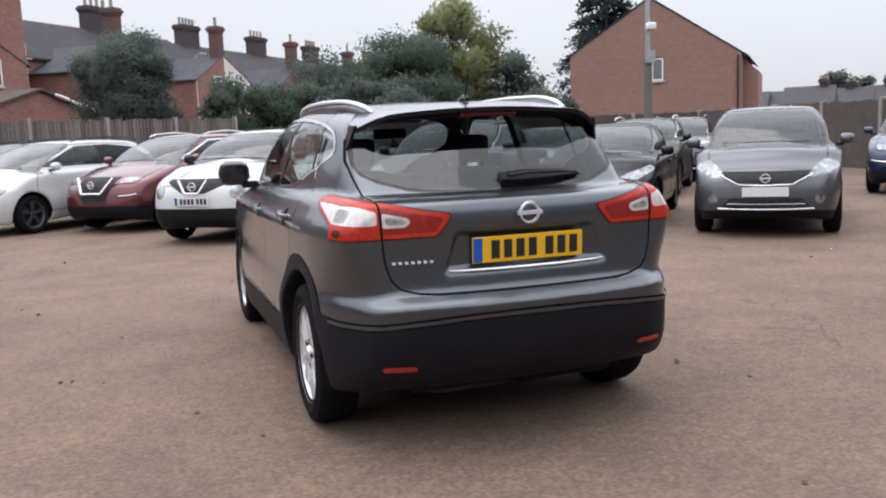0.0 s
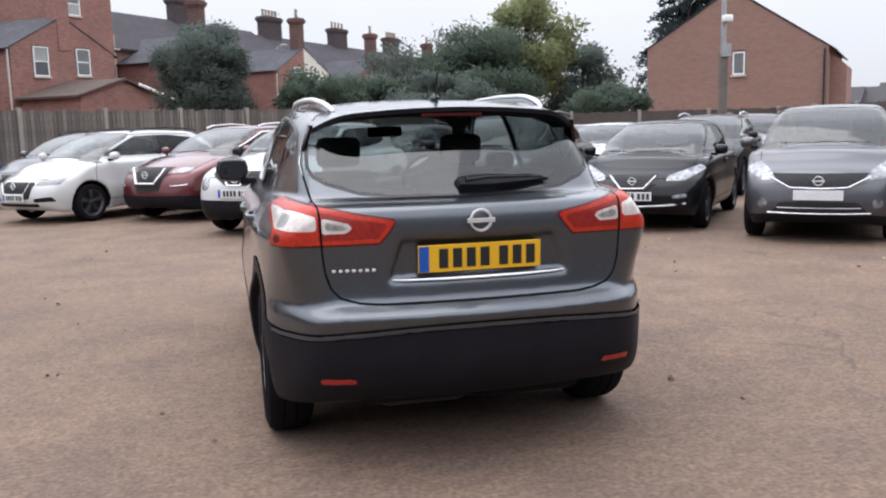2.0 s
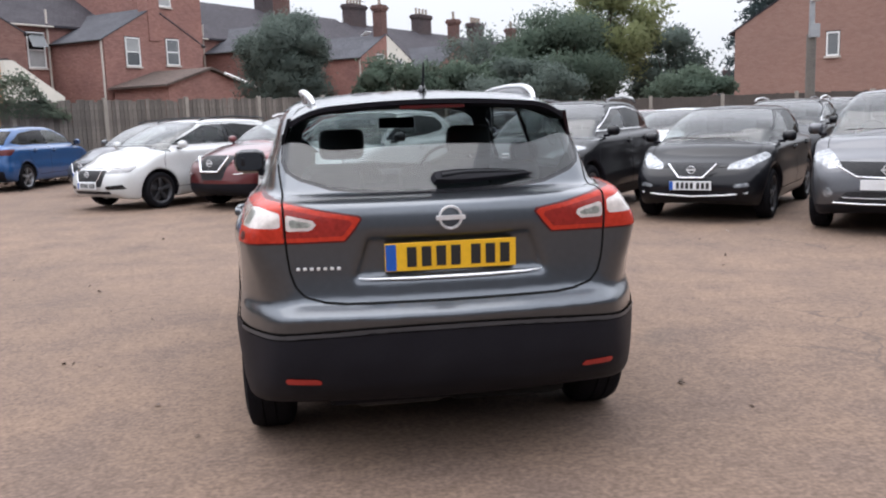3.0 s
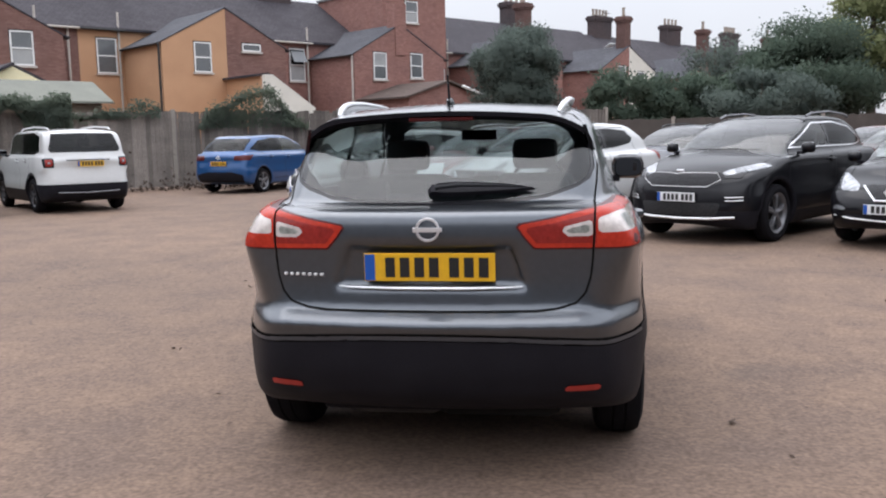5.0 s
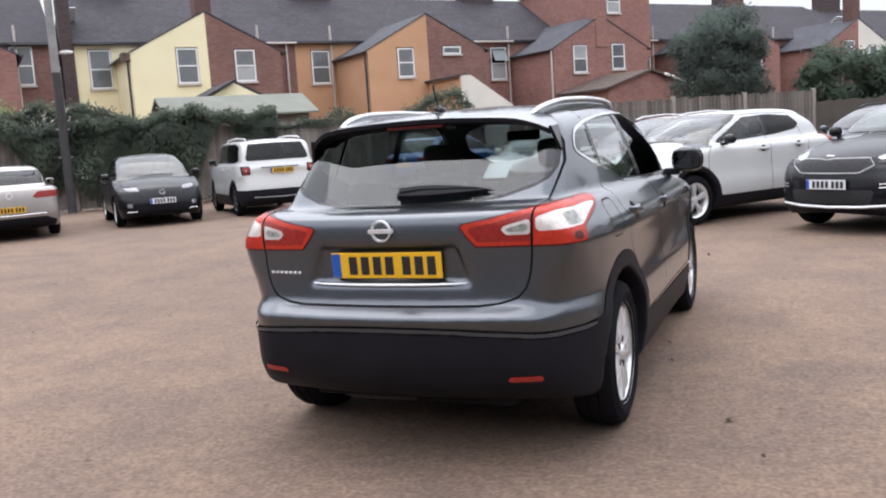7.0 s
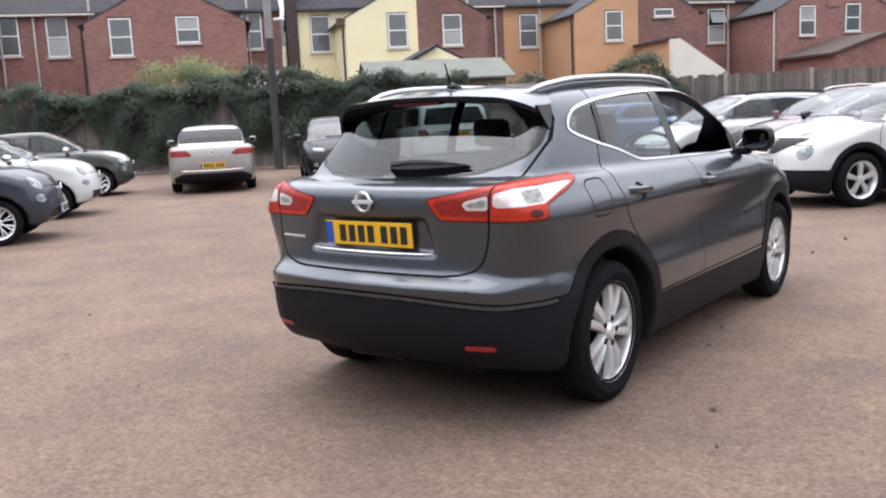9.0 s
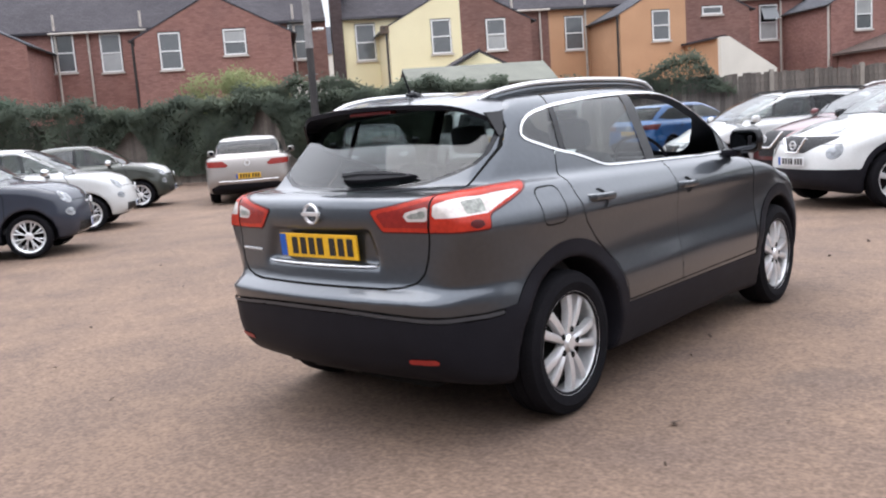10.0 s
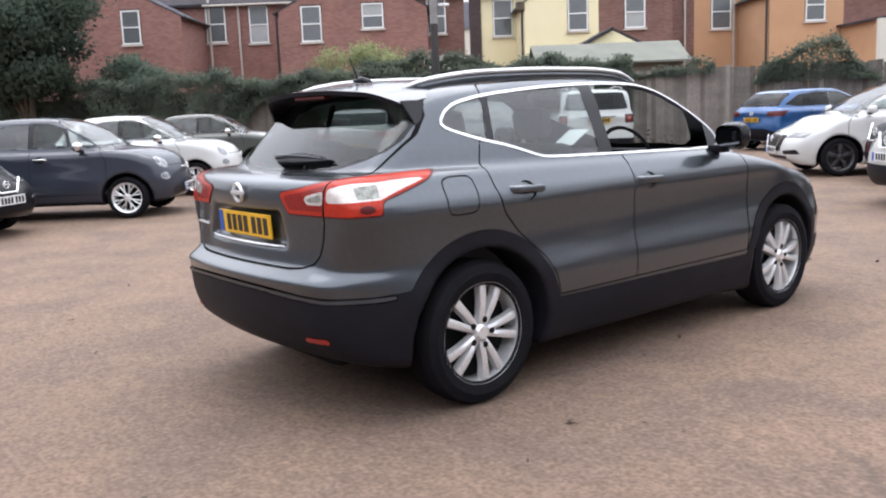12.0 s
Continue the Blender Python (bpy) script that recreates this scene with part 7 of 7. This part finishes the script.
parked("red_hatchback", "bright red hatchback at the back of the yard", P_RED, PLAIN, by_front(7.4, 16.4, 40, PLAIN), BACK)
parked("white_hatchback", "white hatchback at the back of the yard", P_WHITE, PLAIN, by_front(9.4, 15.2, 40, PLAIN), BACK)
parked("dark_estate_car", "dark grey hatchback parked beside the white electric hatchback", P_NOTE, LEAF, by_front(-4.9, 14.7, 42, LEAF), BACK)
parked("navy_crossover", "navy blue crossover parked by the side fence", P_NAVY, REDX, by_front(11.9, 6.6, 52, REDX), BACK)
parked("boxy_suv", "white boxy SUV with black roof-line glass, rear to the yard", P_WHITE, JEEP, pose(-10.5, 12.4, 0, 0, 0, 47))
BLUEH = dict(LEAF, key="bluehatch", rails=None, ro=0.80, rear_plate=[(0, 0.78, 3)], rear_badge=[(0.93, 0.05, 0.02)], front_plate=[], front_badge=[], extra=[], alloy=M_GREYALLOY,
             lamps=lambda f, r: [(std_head(0.40, 0.8, 0.64, 0.80, 0.62, f, 0.16), M_DARKLAMP, "headlamp"), (std_tail(0.86, 0.98, 0.46, 0.42, f, r), M_REDSHADE, "tail_lamp")],
             trims=lambda f, r: [(xz([(-1, 0.28), (0.70, 0.28), (0.72, 0.48), (0.40, 0.56), (-1, 0.56)], r + 0.4), M_PLASTIC, "rear_valance"), (zone([(r + 0.28, 1.46), (r + 1.2, 1.50), (r + 1.2, 1.7), (r - 0.3, 1.7), (r - 0.3, 1.46)], "yz"), M_GLOSSBLACK, "roof_panel")])
parked("blue_hatchback", "bright blue hatchback with black rear roof, parked against the fence", P_BLUE, BLUEH, pose(-7.9, 18.35, 0, 0, 0, -14))
parked("black_saloon", "black saloon with white plate beside the ivy hedge", P_BLACK, TIPO, by_front(-11.35, 9.75, -48, TIPO))
parked("silver_saloon", "champagne silver four-door coupe, rear to the yard, by the hedge", P_BEIGE, SALOON, pose(-14.25, 8.35, 0, 0, 0, 51))
CITY = "small retro city cars in a row"
parked("city_car", "matt slate blue retro city car with multi-spoke alloys", P_SLATEBLUE, MINI, pose(-10.06, 0.03, 0, 0, 0, -38.5), CITY)
parked("city_car", "white retro city car with chrome mirrors", P_WHITE, MINI, pose(-12.6, 2.2, 0, 0, 0, -38.5), CITY)
# white bonnet colour stands in for the sky reflected in the olive paint
parked("city_car", "olive grey retro city car with a pale bonnet stripe", P_OLIVE, dict(MINI, bonnet=P_WHITE), pose(-16.3, 5.35, 0, 0, 0, -38.5), CITY)
parked("dark_hatchback", "black hatchback with white plate beside the city cars", P_BLACK, PLAIN, pose(-9.6, -2.56, 0, 0, 0, -52))


# ---- trees and hedges ----
def leaf_mat(name, a, b):
    m = mat(name, a, b, 1.2, 0.9, fine=0.14, bump_scale=9)
    n, l = m.node_tree.nodes, m.node_tree.links
    b = n["Principled BSDF"]
    b.inputs["Specular IOR Level"].default_value = 0.08
    tr, mx = n.new("ShaderNodeBsdfTranslucent"), n.new("ShaderNodeMixShader")     # thin leaves let light through
    mx.inputs[0].default_value = 0.42
    l.new(b.inputs["Base Color"].links[0].from_socket, tr.inputs[0])
    l.new(b.outputs[0], mx.inputs[1]), l.new(tr.outputs[0], mx.inputs[2]), l.new(mx.outputs[0], n["Material Output"].inputs[0])
    return m


L_DARK = leaf_mat("dark_foliage", (0.098, 0.136, 0.104), (0.124, 0.156, 0.116))
# paler, greyer leaf colour stands in for haze over the farther trees
L_GREY = leaf_mat("grey_green_foliage", (0.122, 0.154, 0.136), (0.144, 0.172, 0.148))
L_YELLOW = leaf_mat("yellow_green_foliage", (0.31, 0.33, 0.165), (0.23, 0.26, 0.13))
L_IVY = leaf_mat("ivy_foliage", (0.105, 0.128, 0.104), (0.148, 0.172, 0.126))
L_CON = leaf_mat("conifer_foliage", (0.044, 0.062, 0.066), (0.062, 0.082, 0.080))
M_BARK = mat("bark", (0.07, 0.055, 0.042), (0.10, 0.08, 0.06), 6, 0.95, bump=0.5, bump_scale=40)


def leaves(name, pts, size, material, parent=None, rng=None, label="", up=0.35, kind="stuff", out=None):
    """Many small folded leaves, one mesh."""
    n = len(pts)
    P = np.asarray(pts)
    nr = rng.normal(size=(n, 3))
    nr[:, 2] += up
    nr /= np.linalg.norm(nr, axis=1)[:, None]
    if out is not None:
        nr *= np.where((nr * out).sum(1) < 0, -1.0, 1.0)[:, None]
    t = np.cross(nr, rng.normal(size=(n, 3)))
    t /= np.maximum(np.linalg.norm(t, axis=1), 1e-6)[:, None]
    b = np.cross(nr, t)
    s = size * rng.uniform(0.6, 1.4, n)[:, None]
    quad = np.stack([P - t * s, P - b * s * 0.55 + nr * s * 0.12, P + t * s, P + b * s * 0.55 + nr * s * 0.12], 1).reshape(-1, 3)
    me = bpy.data.meshes.new(name)
    me.vertices.add(4 * n)
    me.vertices.foreach_set("co", quad.ravel())
    me.loops.add(4 * n)
    me.loops.foreach_set("vertex_index", np.arange(4 * n))
    me.polygons.add(n)
    me.polygons.foreach_set("loop_start", np.arange(0, 4 * n, 4))
    me.update(calc_edges=True)
    if out is not None:                    # leaves catch the light as the clump that bears them does
        soft = np.repeat(out + 0.16 * nr, 4, axis=0)
        soft /= np.maximum(np.linalg.norm(soft, axis=1), 1e-6)[:, None]
        me.normals_split_custom_set_from_vertices(soft.tolist())
    me.materials.append(material)
    ob = new(name, me)
    if parent is not None:
        ob.parent = parent
    return tagged(ob, label, kind=kind) if parent is None or label else ob


def tree(name, x, y, h, trunk_h, rx, rz, material, n, size, seed, label, lumps=26, ry=None):
    """Tapered trunk, limbs to each clump, and a crown of many leaf clumps with gaps."""
    rng = np.random.default_rng(seed)
    t = tagged(new(name), label, "tree")
    t.location = (x, y, 0)
    ry = ry or rx
    cz = trunk_h + (h - trunk_h) / 2
    part("trunk", bm_tube([(0, 0, -0.1), (0.05, 0.03, trunk_h * 0.6), (-0.05, 0.06, cz), (0.0, 0.0, h * 0.85)], [0.05 * h * 0.5 + 0.05, 0.02 * h + 0.05, 0.014 * h + 0.03, 0.02], 9), M_BARK, t, "", True)
    cl = []
    for i in range(lumps):
        d = rng.normal(size=3)
        d /= np.linalg.norm(d)
        r = rng.uniform(0.35, 0.95) ** 0.6
        c = np.array([d[0] * rx * r * 0.76, d[1] * ry * r * 0.76, cz + d[2] * (h - trunk_h) / 2 * r * 0.76])
        cl.append((c, rng.uniform(0.20, 0.36) * min(rx, (h - trunk_h) / 2)))
    for c, _ in cl[:10]:
        part("limb", bm_tube([(0, 0.04, trunk_h * 0.8 + 0.25 * (c[2] - trunk_h)), (c[0] * 0.5, c[1] * 0.5, c[2] * 0.75 + 0.25 * trunk_h), tuple(c)], [0.05 + 0.006 * h, 0.04, 0.015], 6), M_BARK, t)
    P, O = [], []
    per = n // lumps
    for c, r in cl:
        d = rng.normal(size=(per, 3))
        d /= np.linalg.norm(d, axis=1)[:, None]
        rad = r * rng.uniform(0.2, 1.0, per) ** 0.4 * (1 + 0.25 * rng.normal(size=per))
        P.append(c + d * rad[:, None] * np.array([1.15, 1.15, 0.85]))
        O.append(d + 0.8 * (c - np.array([0, 0, cz])) / rx)
    leaves("crown", np.concatenate(P), size * 1.2, material, t, rng, out=np.concatenate(O))
    return t


def conifer(x, y, h, r, seed):
    rng = np.random.default_rng(seed)
    t = tagged(new("conifer"), "tall dark conifer with drooping branches", "tree")
    t.location = (x, y, 0)
    part("trunk", bm_tube([(0, 0, 0), (0, 0, h)], [0.28, 0.03], 9), M_BARK, t, "", True)
    P = []
    for i in range(260):
        z = h * (0.12 + 0.88 * rng.random())
        ln = r * (1.05 - z / h) ** 0.8 * rng.uniform(0.7, 1.15) + 0.15
        a = rng.uniform(0, 2 * math.pi)
        k = 130
        u = rng.random(k) ** 0.7
        q = np.stack([np.cos(a) * ln * u, np.sin(a) * ln * u, z - 0.25 * ln * u**2 + 0.12 * rng.normal(size=k)], 1)
        q[:, :2] += rng.normal(size=(k, 2)) * 0.12 * (0.4 + u[:, None])
        P.append(q)
    leaves("crown", np.concatenate(P), 0.11, L_CON, t, rng)


tree("round_tree", -1.6, 35.0, 7.0, 0.9, 2.5, 2.6, L_GREY, 70000, 0.048, 11, "dense grey-green rounded tree in the back gardens", 44)
tree("broad_tree", 12.0, 38.5, 6.9, 0.8, 4.0, 3.2, L_DARK, 80000, 0.06, 12, "broad dark green tree with a domed crown", 52)
tree("garden_tree", 7.2, 38.5, 4.6, 0.5, 3.0, 2.0, L_DARK, 24000, 0.07, 13, "low dark green garden tree", 32)
tree("garden_tree", 3.4, 36.0, 4.7, 0.3, 2.8, 1.7, L_DARK, 26000, 0.065, 14, "low dark garden bush", 26)
tree("garden_tree", 9.0, 34.5, 4.3, 0.3, 3.8, 1.7, L_GREY, 30000, 0.06, 15, "low grey-green garden bush", 30)
tree("pale_tree", 15.6, 41.0, 9.8, 1.8, 3.0, 3.6, L_YELLOW, 24000, 0.085, 16, "tall airy yellow-green tree", 40)
tree("garden_tree", 20.0, 43.5, 6.8, 0.9, 3.0, 2.8, L_GREY, 18000, 0.085, 17, "mid green tree behind the yard", 28)
tree("garden_bush", 14.4, 27.6, 3.3, 0.3, 2.4, 1.3, L_DARK, 16000, 0.06, 18, "dark green bush over the back fence", 26)
tree("bare_top_tree", 8.4, 43.0, 7.4, 2.0, 2.4, 2.4, L_GREY, 3500, 0.07, 19, "thin tree with sparse leaves", 22)
conifer(27.7, 44.9, 11.8, 5.0, 21)
tree("overhanging_tree", -30.8, 4.9, 9.6, 0.6, 2.8, 3.5, L_DARK, 80000, 0.065, 23, "dark overhanging tree at the end of the hedge", 46)
tree("yellow_bush", -22.0, 14.0, 4.3, 0.4, 2.2, 1.6, L_YELLOW, 18000, 0.05, 24, "yellow-green bush rising above the ivy", 28)
tree("dark_bush", -29.9, 8.7, 4.2, 0.4, 1.9, 1.6, L_DARK, 15000, 0.06, 25, "dark green bush behind the hedge", 24)
for tx, ty, th, sd in ((69.0, 67.5, 6.9, 26), (75.5, 61.0, 6.7, 27), (61.5, 79.0, 5.7, 28), (53.0, 89.0, 5.7, 29), (82.0, 52.0, 6.7, 30)):
    tree("distant_tree", tx, ty, th, 1.2, 3.6, 2.6, L_GREY, 9000, 0.16, sd, "distant rounded tree among the houses", 24)


def hedge(name, p, q, h, thick, n, seed, label, material, low=0.3, bald=0.0, heap=0.0):
    """Ivy over a fence: uneven face and top, with gaps."""
    rng = np.random.default_rng(seed)
    d = np.array([q[0] - p[0], q[1] - p[1]])
    ln = np.linalg.norm(d)
    d = d / ln
    nv = np.array([d[1], -d[0]])          # towards the yard
    u = rng.uniform(0, ln, n)
    top = h + 0.10 * np.sin(u * 0.9 + seed) + 0.09 * np.sin(u * 2.3 + 1.7 * seed) + 0.07 * np.sin(u * 6.1)
    if heap:                               # a tuft that thins out towards both ends
        top = low + (top - low) * np.clip(np.sin(math.pi * u / ln), 0, 1) ** heap + 0.12 * np.sin(u * 3.7)
    over = rng.random(n) < 0.25
    z = np.where(over, top + rng.normal(size=n) * 0.10, low + (top - low) * rng.random(n) ** 0.8)
    bulge = 0.5 + 0.35 * np.sin(u * 1.7 + z * 2.2 + seed) + 0.25 * np.sin(u * 4.3 - z * 3.1)
    off = thick * (0.25 + 0.75 * np.clip(bulge, 0, 1.2)) * np.clip((top - z) / 0.5 + 0.35, 0.2, 1) * rng.uniform(0.55, 1.0, n)
    off = np.where(over, rng.uniform(-0.5, 1.0, n) * thick * 0.8, off)
    keep = np.ones(n, bool)
    if bald:
        keep = (np.sin(u * 1.1 + seed) + 0.6 * np.sin(u * 2.9) + 0.8 * (z - h * 0.55)) > bald
    P = np.stack([p[0] + d[0] * u + nv[0] * off, p[1] + d[1] * u + nv[1] * off, z], 1)[keep]
    lump = np.stack([np.sin(P[:, 0] * 3.1 + P[:, 2] * 2), np.sin(P[:, 1] * 3.7), 0.5 * np.sin(P[:, 2] * 5 + P[:, 0] * 2)], 1)
    face = np.array([nv[0], nv[1], 0.25]) + 0.5 * lump + np.clip((P[:, 2:3] - h + 0.25) / 0.4, 0, 1) * np.array([0, 0, 1.5])
    return tagged(leaves(name, P, 0.048, material, None, rng, label, out=face), category="hedge")


hedge("ivy_hedge", (-42.0, -0.6), (-25.0, 10.15), 2.72, 0.9, 70000, 3, "dark ivy hedge grown over the fence", L_IVY)
hedge("ivy_hedge", (-25.0, 10.15), (-13.2, 17.6), 2.5, 0.8, 95000, 4, "dark ivy hedge grown over the fence", L_IVY, 0.3, -0.75)
hedge("ivy_fringe", (-20.9, 12.8), (-16.6, 15.5), 3.05, 0.5, 9000, 8, "ivy heaped over the hedge top", L_IVY, 2.2, 0.0, 0.35)
hedge("ivy_fringe", (-13.6, 17.4), (-11.2, 18.9), 2.28, 0.35, 1500, 5, "ivy fringe along the fence top", L_IVY, 2.05)
hedge("ivy_fringe", (-10.3, 19.5), (-7.5, 21.3), 2.66, 0.4, 4600, 6, "ivy tuft over the fence", L_IVY, 1.75, 0.0, 0.8)

# weeds and dead leaves at the foot of the fence, litter on the tarmac
rngl = np.random.default_rng(77)
M_DEAD = mat("dead_leaves", (0.085, 0.058, 0.042), (0.06, 0.042, 0.032), 5, 0.95, fine=0.3)
uu = rngl.random(2600)
foot = np.stack([-17.5 + 18.5 * uu + 0.45 * np.abs(rngl.normal(size=2600)), 14.7 + 11.7 * uu - 0.55 * np.abs(rngl.normal(size=2600)), 0.02 + 0.10 * np.abs(rngl.normal(size=2600)) ** 2], 1)
tagged(leaves("leaf_litter", foot, 0.05, M_DEAD, None, rngl, "dead leaves heaped along the foot of the fence"), category="litter")
spots = []
for cx, cy, k, sp_ in ((-1.48, -2.2, 14, 0.09), (1.46, -1.26, 22, 0.07), (1.22, -1.25, 14, 0.05), (1.53, -0.98, 24, 0.07), (1.41, -1.69, 12, 0.04), (-2.56, 1.34, 10, 0.05), (-2.0, 0.0, 34, 0.09), (2.6, 0.4, 12, 0.1), (-7.7, -0.42, 8, 0.03), (0.4, -2.9, 10, 0.08), (-2.9, -1.2, 14, 0.16), (2.2, -2.4, 14, 0.2), (3.2, 1.8, 12, 0.2)):
    k = max(1, k // 9)
    spots.append(np.stack([cx + sp_ * 1.6 * rngl.normal(size=k), cy + sp_ * 0.7 * rngl.normal(size=k), 0.006 + 0.01 * rngl.random(k)], 1))
stray = np.stack([rngl.uniform(-7, 7, 80), rngl.uniform(-5, 8, 80), 0.006 + 0.006 * rngl.random(80)], 1)
white = np.stack([rngl.uniform(-5, 9, 7), rngl.uniform(0, 9, 7), 0.008 + 0.004 * rngl.random(7)], 1)
tagged(leaves("paper_scraps", white, 0.016, M_PAPER, None, rngl, "small white paper scraps on the tarmac", 3.0), category="litter")
tagged(leaves("tarmac_litter", np.concatenate(spots + [stray]), 0.022, M_DEAD, None, rngl, "brown leaf scraps and twigs on the tarmac", 3.0), category="litter")
